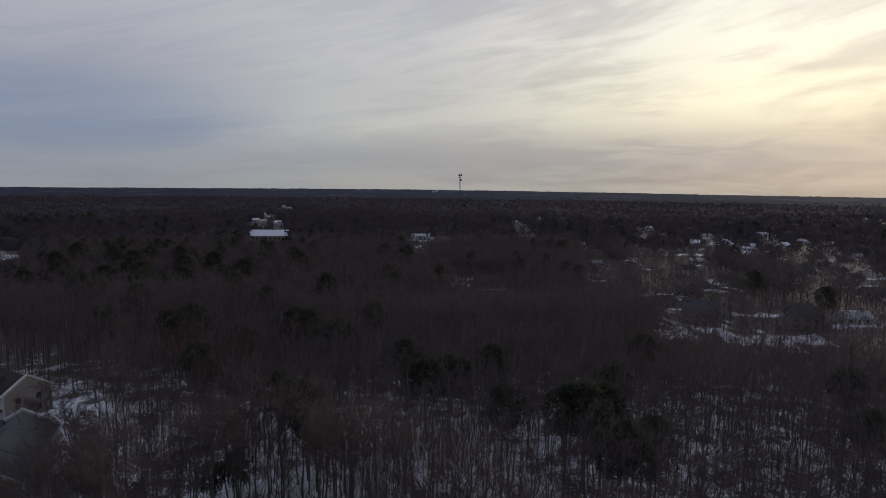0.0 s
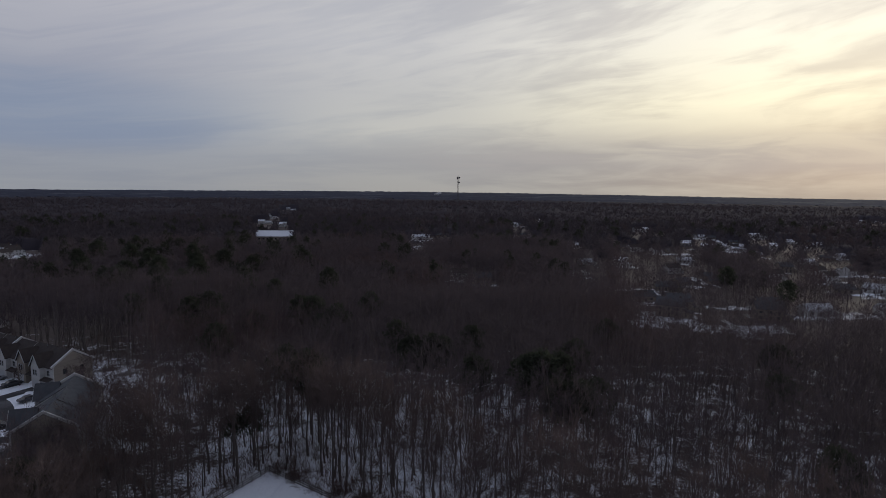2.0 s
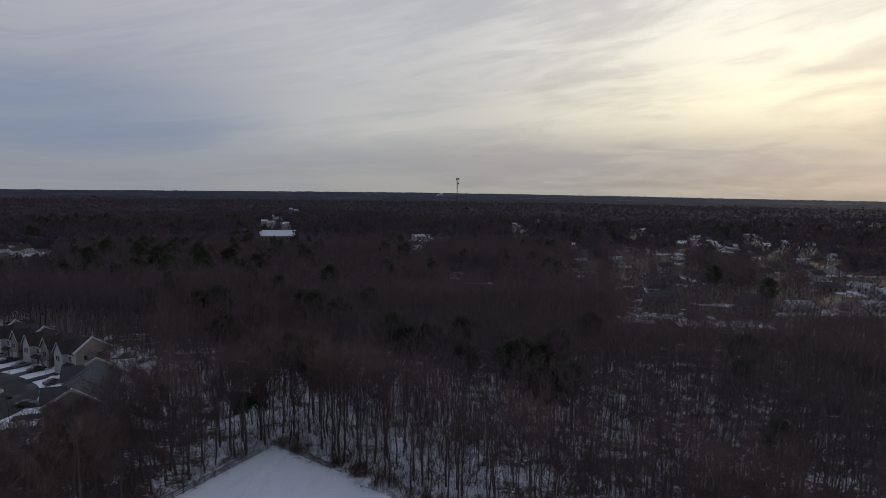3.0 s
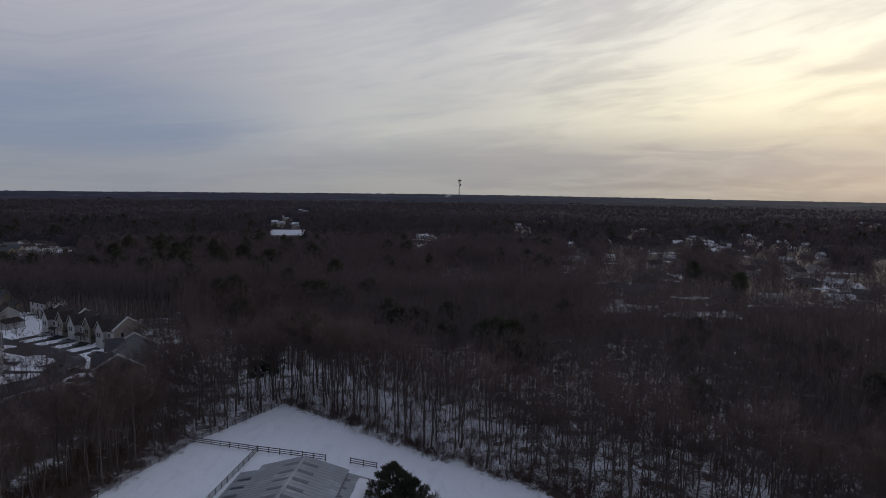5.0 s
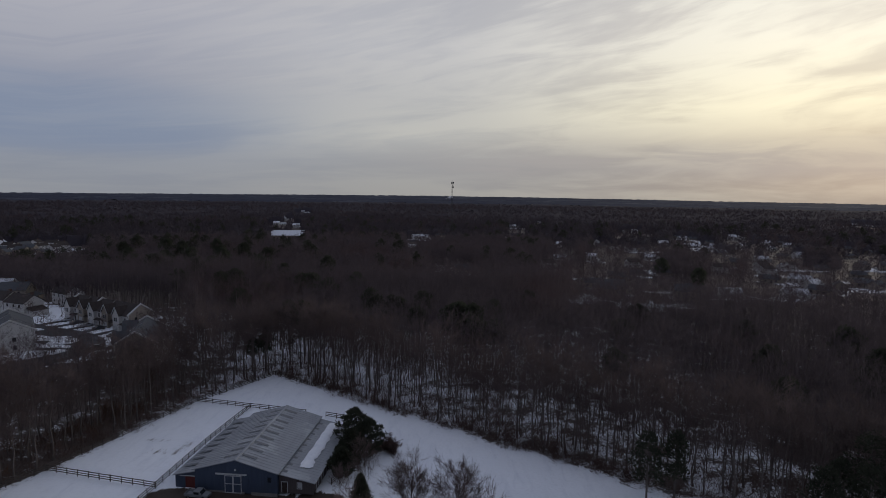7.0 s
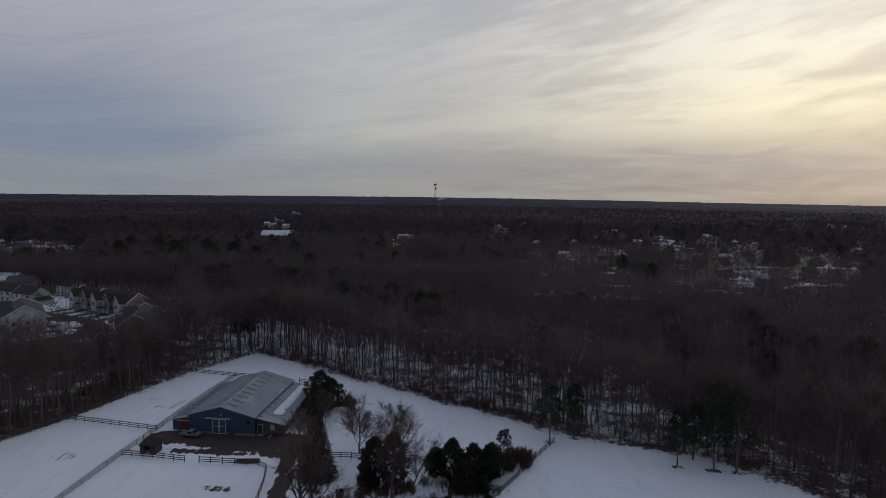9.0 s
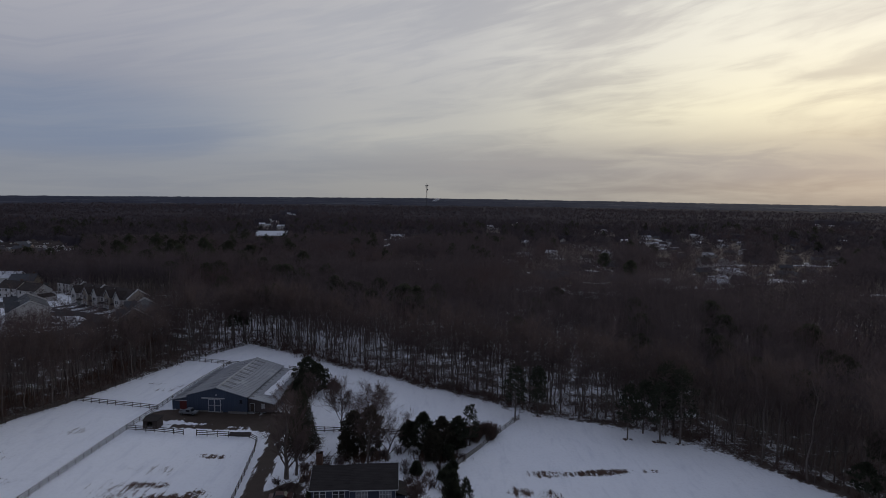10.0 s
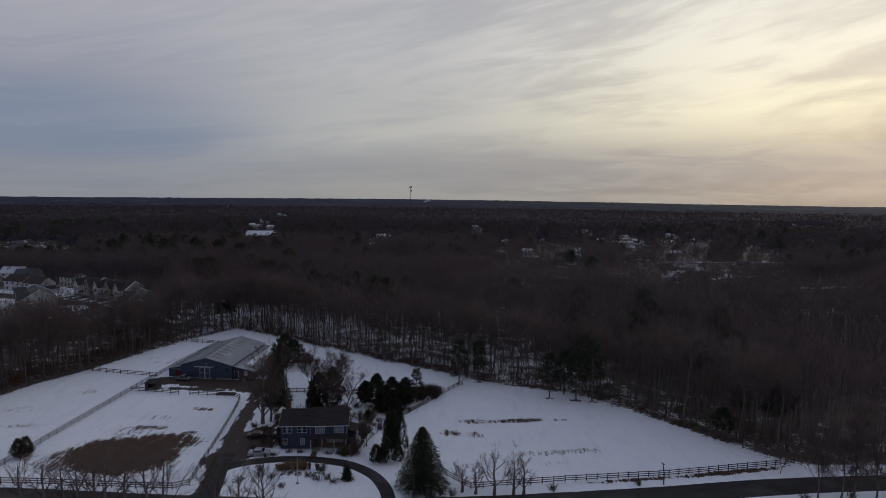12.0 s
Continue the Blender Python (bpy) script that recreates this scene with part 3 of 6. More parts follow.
def spruce_shape(seed, h, wide, rows=22, around=11):
    """A spruce clothed to the ground in drooping boughs."""
    rng = np.random.default_rng(seed)
    trunk = stem([np.zeros(3), np.array([0, 0, h * 0.97])], [h * 0.017, h * 0.002], 6)
    crown = []
    for i in range(rows):
        f = (i + 0.3) / rows
        reach = wide / 2 * (1 - f) ** 0.72 * (0.9 + 0.2 * rng.random()) + 0.15
        n = max(5, int(around * (1 - 0.55 * f)))
        for j in range(n):
            az = 2 * math.pi * (j + rng.random()) / n
            size = reach * rng.uniform(0.75, 1.12)
            out = np.array([math.cos(az), math.sin(az), 0])
            side = np.array([-math.sin(az), math.cos(az), 0])
            p = np.array([0, 0, h * (0.05 + 0.93 * f)])
            drop = -size * rng.uniform(0.18, 0.42)
            for k in range(9):
                s = (k + 0.6) / 9
                q = p + out * size * s + np.array([0, 0, drop * s * s + size * 0.08])
                for way in (-1, 1):
                    e = out * 0.9 + side * way * rng.uniform(0.4, 1.1) + np.array([0, 0, rng.uniform(-0.5, 0.15)])
                    crown.append(sliver(rng, q, e, (0.26 + 0.20 * size * (1.1 - s)) * rng.uniform(0.7, 1.2), 0.13 + 0.05 * size * (1 - s)))
            crown.append(sliver(rng, p + out * size * 0.75 + np.array([0, 0, drop * 0.6]), out + np.array([0, 0, -0.1]), size * 0.34, 0.16))
    for _ in range(int(rows * 420)):
        f = rng.random() ** 1.5
        r = wide / 2 * (1 - f) ** 0.72 * rng.uniform(0.3, 0.98)
        az = rng.uniform(0, 2 * math.pi)
        p = np.array([math.cos(az) * r, math.sin(az) * r, h * (0.04 + 0.93 * f) - r * 0.12])
        crown.append(sliver(rng, p, np.array([math.cos(az), math.sin(az), rng.uniform(-0.6, 0.3)]), rng.uniform(0.3, 0.6), rng.uniform(0.10, 0.18)))
    crown.append(sliver(rng, np.array([0, 0, h * 0.93]), np.array([0, 0, 1.0]), h * 0.08, 0.2))
    return trunk, cat(crown)


def cedar_shape(seed, h, wide, count=1300, lobes=5):
    """A dense dark cedar or juniper of several upright lobes."""
    rng = np.random.default_rng(seed)
    trunk = stem([np.zeros(3), np.array([0, 0, h * 0.8])], [h * 0.02, h * 0.004], 6)
    centres = [(rng.normal() * wide * 0.21, rng.normal() * wide * 0.21, rng.uniform(0.55, 1.0)) for _ in range(lobes)]
    centres[0] = (0, 0, 1.0)
    out = []
    for _ in range(int(count * 3.1)):
        cx, cy, top = centres[rng.integers(lobes)]
        f = rng.random() ** 0.8
        r = wide * 0.40 * min(1.0, (f + 0.16) * 2.6) * (1 - f) ** 0.6 * rng.uniform(0.55, 1.0) * (1.25 if rng.random() < 0.2 else 1.0)
        az = rng.uniform(0, 2 * math.pi)
        p = np.array([cx + math.cos(az) * r, cy + math.sin(az) * r, h * top * (0.04 + 0.9 * f)])
        e = np.array([math.cos(az) * 0.6, math.sin(az) * 0.6, rng.uniform(0.4, 1.3)]) + rng.normal(size=3) * 0.25
        out.append(sliver(rng, p, e, rng.uniform(0.35, 0.75), rng.uniform(0.13, 0.26)))
    return trunk, cat(out)


def shrub_shape(seed, h, wide, stems=22, twigs=160, width=0.05):
    """A leafless shrub of many stems."""
    rng = np.random.default_rng(seed)
    out = []
    for _ in range(stems):
        foot = np.array([rng.normal() * wide * 0.14, rng.normal() * wide * 0.14, 0.0])
        az, tilt = rng.uniform(0, 2 * math.pi), rng.uniform(0.1, 1.0)
        d = np.array([math.cos(az) * tilt * wide / h, math.sin(az) * tilt * wide / h, 1.0])
        end = d * h * rng.uniform(0.55, 0.95) * np.array([0.5, 0.5, 1])
        out.append(stem([foot, foot + end * 0.5 + rng.normal(size=3) * 0.06 * h, foot + end], [0.03, 0.02, 0.008], 3))
        for _ in range(twigs // stems):
            k = rng.uniform(0.12, 1)
            out.append(sliver(rng, foot + end * k, d + rng.normal(size=3) * 0.7, h * rng.uniform(0.15, 0.35), width))
    return out[0], cat(out[1:])


def tree_thing(name, shape, mats, label, category, m, parts=("trunk", "crown"), group=""):
    ob = thing(name, label, category, m, group)
    for p, (v, t), mat in zip(parts, shape, mats):
        me = tri_mesh(p, v, t)
        me.materials.append(mat)
        part(p, me, mat, ob)
    return ob


def scatter(name, shapes, spots, mat, label, category, seed, bark=None):
    """Many copies of a few shapes joined into one object; a shape's third number says how many of its triangles are trunk."""
    rng = np.random.default_rng(seed)
    spots = np.asarray(spots)
    pick = rng.integers(len(shapes), size=len(spots))
    pieces, barked = [], []
    for k, (v, t, *woody) in enumerate(shapes):
        at = spots[pick == k]
        if not len(at):
            continue
        a, s = rng.uniform(0, 2 * np.pi, len(at)), rng.uniform(0.78, 1.15, len(at)) * at[:, 2]
        wide = s * rng.uniform(0.85, 1.15, len(at))
        tilt = rng.normal(size=(len(at), 2)) * 0.025
        c, n = np.cos(a) * wide, np.sin(a) * wide
        z = s[:, None] * v[None, :, 2]
        x = c[:, None] * v[None, :, 0] - n[:, None] * v[None, :, 1] + at[:, :1] + z * tilt[:, :1]
        y = n[:, None] * v[None, :, 0] + c[:, None] * v[None, :, 1] + at[:, 1:2] + z * tilt[:, 1:]
        z = z + terrain(at[:, 0], at[:, 1])[:, None] - 0.05
        barked.append(np.tile(np.arange(len(t)) < (woody[0] if woody else 0), len(at)))
        pieces.append((np.stack([x, y, z], -1).reshape(-1, 3), (t[None] + (np.arange(len(at)) * len(v))[:, None, None]).reshape(-1, 3)))
    me = tri_mesh(name, *cat(pieces))
    me.materials.append(mat)
    if bark:
        me.materials.append(bark)
        me.polygons.foreach_set("material_index", np.concatenate(barked).astype(np.int32))
    return tagged(new(name, me), label, category, kind="stuff")


def jittered(x0, x1, y0, y1, step, seed):
    rng = np.random.default_rng(seed)
    gx, gy = np.meshgrid(np.arange(x0, x1, step), np.arange(y0, y1, step))
    gx = gx.ravel() + rng.uniform(-0.48, 0.48, gx.size) * step
    gy = gy.ravel() + rng.uniform(-0.48, 0.48, gy.size) * step
    return gx, gy, rng


def plant_woods():
    # trees at the wood's edge, one by one
    edge_shapes = [bare_tree_shape(100 + i, 18 + i % 3 * 1.5, 11, 6, 820, twig_width=0.062, spread=1.2, start=0.36 + 0.05 * (i % 3)) for i in range(6)]
    models = []
    for s in edge_shapes:
        models.append([tri_mesh(n, *d) for n, d in zip(("trunk", "crown"), s)])
        for me, mat in zip(models[-1], (M_BARK, M_TWIG)):
            me.materials.append(mat)
    x, y, rng = jittered(-75, 145, -45, 100, 3.5, 11)
    d = edge_distance(FARM, x, y)
    open_ = is_open(x, y)
    rim = (~open_) & (d < 10.5) & (d > 0.8) & (y > -32) & (x < 140)
    near = np.flatnonzero(rim)
    for i in near:
        ob = thing("bare_tree", "leafless grey-brown tree at the wood's snowy edge", "tree", on_ground(x[i], y[i], rng.uniform(0, 360), -0.05, rng.uniform(0.58, 1.14)), "trees along the wood's edge")
        for n, me in zip(("trunk", "crown"), models[rng.integers(6)]):
            part(n, me, None, ob)

    def full(i):
        trunk, crown = bare_tree_shape(200 + i, 17.0 + i % 4, 8, 3, 185, 3, 0.062, start=0.46, spread=1.0, r0=0.15, cheap=True, upright=0.6)
        return (*cat([trunk, crown]), len(trunk[1]))

    x, y, rng = jittered(-150, 175, -70, 205, 3.5, 12)
    d = edge_distance(FARM, x, y)
    keep = (~is_open(x, y) | (in_clearing(x, y) & (rng.random(len(x)) < 0.22))) & ~((d < 10.5) & (y > -32) & (x < 140)) & (y > -34) & (x > -93 - 0.22 * y) & (x < np.maximum(117 + 0.22 * y, 164))
    over = over_clearing(x, y)
    keep &= ~(over & (rng.random(len(x)) < np.where(x < -130, 1.0, np.where(y < 330, np.where(x > 170, 0.62, 0.34), 0.60))))
    size = (0.85 + 0.25 * rng.random(len(x))) * np.where((edge_distance(TOWN, x, y) < 30) & (x < -58) & (y < 104), 0.74, 1.0) * np.where(over, 0.82, 1.0)
    scatter("bare_woodland", [full(i) for i in range(8)], np.stack([x, y, size], -1)[keep], M_WOOD_STUFF, "dense leafless grey-brown woodland standing in snow", "woodland", 21, M_TRUNK)
    # saplings and undergrowth between the trunks
    x, y, rng = jittered(-110, 160, -40, 200, 3.1, 15)
    keep = (~is_open(x, y)) & (x > -93 - 0.2 * y) & (x < np.maximum(107 + 0.2 * y, 155)) & (y > -34) & (edge_distance(FARM, x, y) > 1.0)
    size = 0.5 + 0.7 * rng.random(len(x))

    def sapling(i):
        g = np.random.default_rng(500 + i)
        out = []
        for n in range(24):
            f = g.random()
            p = np.array([g.normal() * 0.7, g.normal() * 0.7, 3.6 * f * 0.7])
            out.append(sliver(g, p, np.array([g.normal() * 0.5, g.normal() * 0.5, 1.0]), g.uniform(0.8, 2.2), g.uniform(0.05, 0.13)))
        return cat(out)

    rx, ry, rng = jittered(-80, 150, -40, 105, 1.75, 16)
    d = edge_distance(FARM, rx, ry)
    rim = (~is_open(rx, ry)) & (d > 0.9) & (d < 15) & (ry > -34) & (rng.random(len(rx)) < 0.8)
    x, y = np.concatenate([x[keep], rx[rim]]), np.concatenate([y[keep], ry[rim]])
    size = np.concatenate([size[keep], (0.45 + 0.95 * rng.random(len(rx)) ** 2)[rim]])
    keep = np.ones(len(x), bool)
    scatter("undergrowth", [sapling(i) for i in range(6)], np.stack([x, y, size], -1)[keep], M_BRUSH, "brown leafless saplings and undergrowth beneath the trees", "undergrowth", 24)

    def sparse(i):
        g = np.random.default_rng(300 + i)
        h = 16 + i % 4
        trunk = stem([np.zeros(3), np.array([g.normal() * 0.3, g.normal() * 0.3, h * 0.9])], [0.16, 0.03], 3)
        out = [trunk]
        # a rounded crown of twigs that spread up and outwards
        for n in range(54):
            az, f = g.uniform(0, 6.28), g.random() ** 0.8
            reach = 3.3 * math.sin(math.pi * min(1.0, 0.16 + 0.80 * f)) ** 0.8 * g.random() ** 0.5
            p = np.array([math.cos(az) * reach, math.sin(az) * reach, h * (0.36 + 0.52 * f)])
            out.append(sliver(g, p, np.array([math.cos(az) * (0.3 + 0.25 * reach), math.sin(az) * (0.3 + 0.25 * reach), 1.0]) + g.normal(size=3) * 0.45, g.uniform(1.3, 2.9), g.uniform(0.20, 0.42)))
        return (*cat(out), len(trunk[1]))

    x, y, rng = jittered(-620, 620, -60, 640, 4.5, 13)
    r = np.hypot(x - 25, y + 80)
    inner = (x > -93 - 0.25 * y) & (x < np.maximum(117 + 0.25 * y, 164)) & (y < 205)
    shut = ~is_open(x, y) | (in_clearing(x, y) & (rng.random(len(x)) < np.where(x < -150, 0.12, 0.30)))
    keep = shut & ~inner & (r < 600) & (np.abs(x - 34) < 0.92 * (y + 165) + 12)
    over = over_clearing(x, y)
    keep &= ~(over & (rng.random(len(x)) < np.where(x < -130, 1.0, np.where(y < 330, np.where(x > 170, 0.62, 0.34), 0.60))))
    size = (0.85 + 0.25 * rng.random(len(x))) * np.where((edge_distance(TOWN, x, y) < 30) & (x < -58) & (y < 104), 0.74, 1.0) * np.where(over, 0.82, 1.0)
    scatter("distant_woodland", [sparse(i) for i in range(6)], np.stack([x, y, size], -1)[keep], M_WOOD_STUFF, "leafless brown woodland seen from above", "woodland", 22)

    def tuft(i):
        g = np.random.default_rng(400 + i)
        out = []
        for _ in range(20):
            az, k, f = g.uniform(0, 6.28), g.random() ** 0.6, g.random()
            reach = k * 3.9 * math.sin(math.pi * (0.2 + 0.7 * f))
            p = np.array([math.cos(az) * reach, math.sin(az) * reach, 5.5 + 8.5 * f])
            out.append(sliver(g, p, np.array([math.cos(az) * 0.3 * reach, math.sin(az) * 0.3 * reach, 1.0]) + g.normal(size=3) * 0.5, g.uniform(1.8, 4.2), g.uniform(0.8, 1.7)))
        return cat(out)

    tufts = [tuft(i) for i in range(8)]
    x, y, rng = jittered(-1300, 1300, 300, 1250, 9.0, 14)
    r = np.hypot(x - 25, y + 80)
    keep = ((~is_open(x, y)) | (in_clearing(x, y) & (rng.random(len(x)) < 0.12))) & (r >= 570) & (np.abs(x - 25) < 0.92 * (y + 165))
    keep &= ~(over_clearing(x, y) & (rng.random(len(x)) < np.where(x < -130, 1.0, 0.72)))
    size = 0.75 + 0.45 * rng.random(len(x))
    scatter("far_woodland", tufts, np.stack([x, y, size], -1)[keep], M_FAR_TREES, "brown winter woodland stretching away, toned for haze", "woodland", 23)
    x, y, rng = jittered(-2100, 2100, 900, 2500, 19, 17)
    r = np.hypot(x - 25, y + 80)
    keep = (~is_open(x, y)) & (y >= 1240) & (r < 2450) & (np.abs(x - 25) < 0.92 * (y + 165)) & ~over_clearing(x, y)
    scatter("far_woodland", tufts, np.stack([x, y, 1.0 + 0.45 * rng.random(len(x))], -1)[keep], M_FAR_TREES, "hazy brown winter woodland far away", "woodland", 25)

    # the woods beyond, as a rough canopy to the skyline; farther bands bluer for haze
    az = np.radians(np.linspace(-50, 50, 560))
    g = np.random.default_rng(5)
    waves = [(wave, high, *g.normal(size=2), g.uniform(0, 6.28)) for wave, high in ((90, 2.2), (240, 2.0), (38, 2.2)) for _ in range(4)]
    for near, far, rows, mat, label in ((555, 1500, 84, M_FAR_WOOD, "brown forest canopy stretching away, toned for haze"), (1500, 2800, 48, M_MID_WOOD, "forest canopy further off, its brown greyed for haze"), (2800, 4740, 50, M_SKYLINE, "wooded ridges along the skyline, coloured blue-grey for haze")):
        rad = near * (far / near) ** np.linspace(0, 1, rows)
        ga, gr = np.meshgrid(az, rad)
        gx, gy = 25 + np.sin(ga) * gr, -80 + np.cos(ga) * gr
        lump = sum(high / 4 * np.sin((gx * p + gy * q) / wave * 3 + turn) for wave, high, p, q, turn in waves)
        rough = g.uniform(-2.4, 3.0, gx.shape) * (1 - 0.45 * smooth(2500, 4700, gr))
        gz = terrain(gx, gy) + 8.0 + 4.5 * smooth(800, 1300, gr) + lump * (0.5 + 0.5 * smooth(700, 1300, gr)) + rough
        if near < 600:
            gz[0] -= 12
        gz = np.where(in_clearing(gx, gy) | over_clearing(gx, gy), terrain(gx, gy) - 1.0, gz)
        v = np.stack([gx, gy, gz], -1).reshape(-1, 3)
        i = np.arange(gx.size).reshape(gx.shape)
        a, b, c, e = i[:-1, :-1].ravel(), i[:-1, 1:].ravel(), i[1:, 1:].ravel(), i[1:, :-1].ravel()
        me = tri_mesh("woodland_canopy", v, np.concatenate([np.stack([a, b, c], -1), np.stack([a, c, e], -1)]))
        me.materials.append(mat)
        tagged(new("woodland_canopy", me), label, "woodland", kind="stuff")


plant_woods()


# ---- farm: materials ----
M_ROOF_METAL = material("grey_metal_roofing", (0.30, 0.32, 0.35), 0.5, (0.24, 0.255, 0.285), 0.5, 0.6, metal=0.25, spec=0.4, stretch=(1, 0.2, 1), wear=(0.36, 0.38, 0.41), wear_scale=0.2)
M_SKYLIGHT = material("dull_skylight_panel", (0.085, 0.095, 0.115), 0.35, (0.12, 0.13, 0.15), 1.2, 0.5, spec=0.5)
M_BARN_BLUE = material("slate_blue_metal_siding", (0.036, 0.052, 0.090), 0.6, (0.050, 0.068, 0.108), 0.6, 0.6, spec=0.35, stretch=(3, 3, 0.3), wear=(0.044, 0.058, 0.09))
M_BARN_DARK = material("dark_stained_boards", (0.060, 0.052, 0.055), 0.85, (0.095, 0.08, 0.08), 1.5, 0.6, 0.004, 12, stretch=(3, 3, 0.2))
M_WHITE = material("white_painted_trim", (0.46, 0.47, 0.49), 0.6, (0.37, 0.38, 0.40), 1.5, 0.6)
M_MAROON = material("maroon_painted_boards", (0.13, 0.030, 0.028), 0.7, (0.09, 0.022, 0.022), 1.2, 0.6, stretch=(3, 3, 0.3))
M_SHINGLE = material("dark_asphalt_shingles", (0.026, 0.023, 0.023), 0.95, (0.042, 0.038, 0.038), 0.8, 0.6, 0.01, 6, stretch=(0.6, 2, 2))
M_SIDING = material("blue_grey_clapboard", (0.034, 0.044, 0.072), 0.8, (0.043, 0.054, 0.085), 0.5, 0.6, stretch=(0.3, 0.3, 4))
M_BRICK = material("brown_brick", (0.072, 0.042, 0.034), 0.9, (0.11, 0.066, 0.052), 3, 0.6, 0.004, 14, stretch=(1, 1, 2))
M_GLASS = material("dark_window_glass", (0.020, 0.023, 0.028), 0.12, (0.030, 0.033, 0.038), 0.5, 0.5, spec=0.6)
M_PANE = material("curtained_window_glass", (0.23, 0.24, 0.27), 0.15, (0.13, 0.14, 0.16), 1.5, 0.5, spec=0.5)
M_DOOR = material("dark_painted_door", (0.035, 0.026, 0.024), 0.5, (0.05, 0.036, 0.032), 2, 0.5)
M_RUBBER = material("black_tyre_rubber", (0.018, 0.018, 0.019), 0.85)
M_STEEL = material("galvanised_steel", (0.20, 0.21, 0.22), 0.45, (0.15, 0.155, 0.165), 2, 0.5, metal=0.6, local=True)
M_STONE = material("grey_garden_stone", (0.16, 0.155, 0.15), 0.9, (0.24, 0.23, 0.225), 1.5, 0.6, 0.02, 6, by_object=0.4)


# ---- fences ----
def rail_fence(line, label, gap=2.4, high=1.35):
    """A three-rail fence along a line of the plan: posts and rails stand as single pieces."""
    ob = thing("rail_fence", label, "fence", on_ground(*line[0]))
    back = ob.matrix_world.inverted()
    post = Build().box(-0.07, 0.07, -0.07, 0.07, -0.2, high + 0.08).mesh("post", M_FENCE)
    rng = random.Random(int(line[0][0] * 13 + line[0][1] * 7))
    first = True
    for (x0, y0), (x1, y1) in zip(line, line[1:]):
        length = math.hypot(x1 - x0, y1 - y0)
        n = max(1, round(length / gap))
        span = length / n
        rail = Build().box(0, span, -0.025, 0.025, -0.075, 0.075).mesh("rail", M_FENCE)
        for i in range(n + 1):
            x, y = x0 + (x1 - x0) * i / n, y0 + (y1 - y0) * i / n
            z = ground_at(x, y)
            if i or first:
                p = part("post", post, None, ob)
                p.matrix_local = back @ Matrix.Translation((x, y, z)) @ Euler((rng.gauss(0, 0.02), rng.gauss(0, 0.02), rng.random())).to_matrix().to_4x4()
            if i < n:
                xe, ye = x0 + (x1 - x0) * (i + 1) / n, y0 + (y1 - y0) * (i + 1) / n
                turn = Euler((0, -math.atan2(ground_at(xe, ye) - z, span), math.atan2(ye - y, xe - x))).to_matrix().to_4x4()
                for h in (0.38, 0.80, 1.24):
                    r = part("rail", rail, None, ob)
                    r.matrix_local = back @ Matrix.Translation((x, y, z + h + rng.gauss(0, 0.015))) @ turn
        first = False
    return ob


DARK = "weathered dark three-rail wooden fence "
rail_fence([(-75, -47.0), (-27.4, -47.3), (-2.1, -48.0), (4.6, -47.9), (7.1, -46.4)], DARK + "beside the road")
rail_fence([(7.1, -46.4), (5.9, -36.2), (5.2, -28), (4.2, -18.6), (2.6, -6), (1.6, -1.2), (-0.6, 0.5)], DARK + "beside the farm drive")
rail_fence([(-0.6, 0.5), (-12.8, 0.9)], DARK + "closing the riding paddock")
rail_fence([(-15.8, 1.0), (-29.7, 2.9)], DARK + "closing the riding paddock")
rail_fence([(-32.7, -46.8), (-29.7, 2.9), (-28.6, 15.2)], DARK + "between two paddocks")
rail_fence([(-28.6, 15.2), (-27.3, 36), (-25.6, 56.4)], DARK + "beside the barn")
rail_fence([(-28.6, 15.2), (-53.0, 20.9)], DARK + "across the snowy paddock")
rail_fence([(-41.2, 60.6), (-25.6, 56.4), (-10.5, 53.0)], DARK + "behind the barn")
rail_fence([(-5.2, 52.0), (0.5, 50.2)], DARK + "behind the barn")
rail_fence([(-67, -9), (-62.0, -0.5), (-59.2, 8.6), (-52.8, 21), (-47.5, 37), (-41.2, 60.6), (-28.2, 85.6), (-14, 75)], DARK + "at the foot of the wood")
rail_fence([(63.4, 17.0), (57.5, 8.2), (52.6, 0.4)], DARK + "between garden and field")
rail_fence([(44.6, -22.5), (49.3, -30.1), (56.5, -40.0), (61.2, -44.9)], DARK + "between garden and field")
rail_fence([(61.2, -44.9), (80.9, -41.0), (106.4, -37.0), (134.7, -32.3)], DARK + "between the field and the road")
rail_fence([(134.7, -32.3), (127.5, -24.5)], DARK + "at the corner of the field")
rail_fence([(13.1, 5.2), (29.0, 5.2), (42.5, 4.1)], DARK + "behind the garden")
rail_fence([(3.0, 19.0), (8.0, 30.8)], DARK + "beside the barn yard")

# board fence between garden and field
board_fence = thing("board_fence", "low grey close-boarded fence with snow against it", "fence", on_ground(52.4, 0.2))
line_a, line_b = Vector((52.4, 0.2, 0)), Vector((45.9, -9.6, 0))
board = Build().box(-0.23, 0.23, -0.02, 0.02, 0, 1.15).mesh("board", M_STONE)
for i in range(24):
    p = line_a.lerp(line_b, (i + 0.5) / 24)
    o = part("board", board, None, board_fence)
    o.matrix_local = board_fence.matrix_world.inverted() @ Matrix.Translation((p.x, p.y, ground_at(p.x, p.y) - 0.05)) @ Matrix.Rotation(math.atan2(line_b.y - line_a.y, line_b.x - line_a.x), 4, "Z")


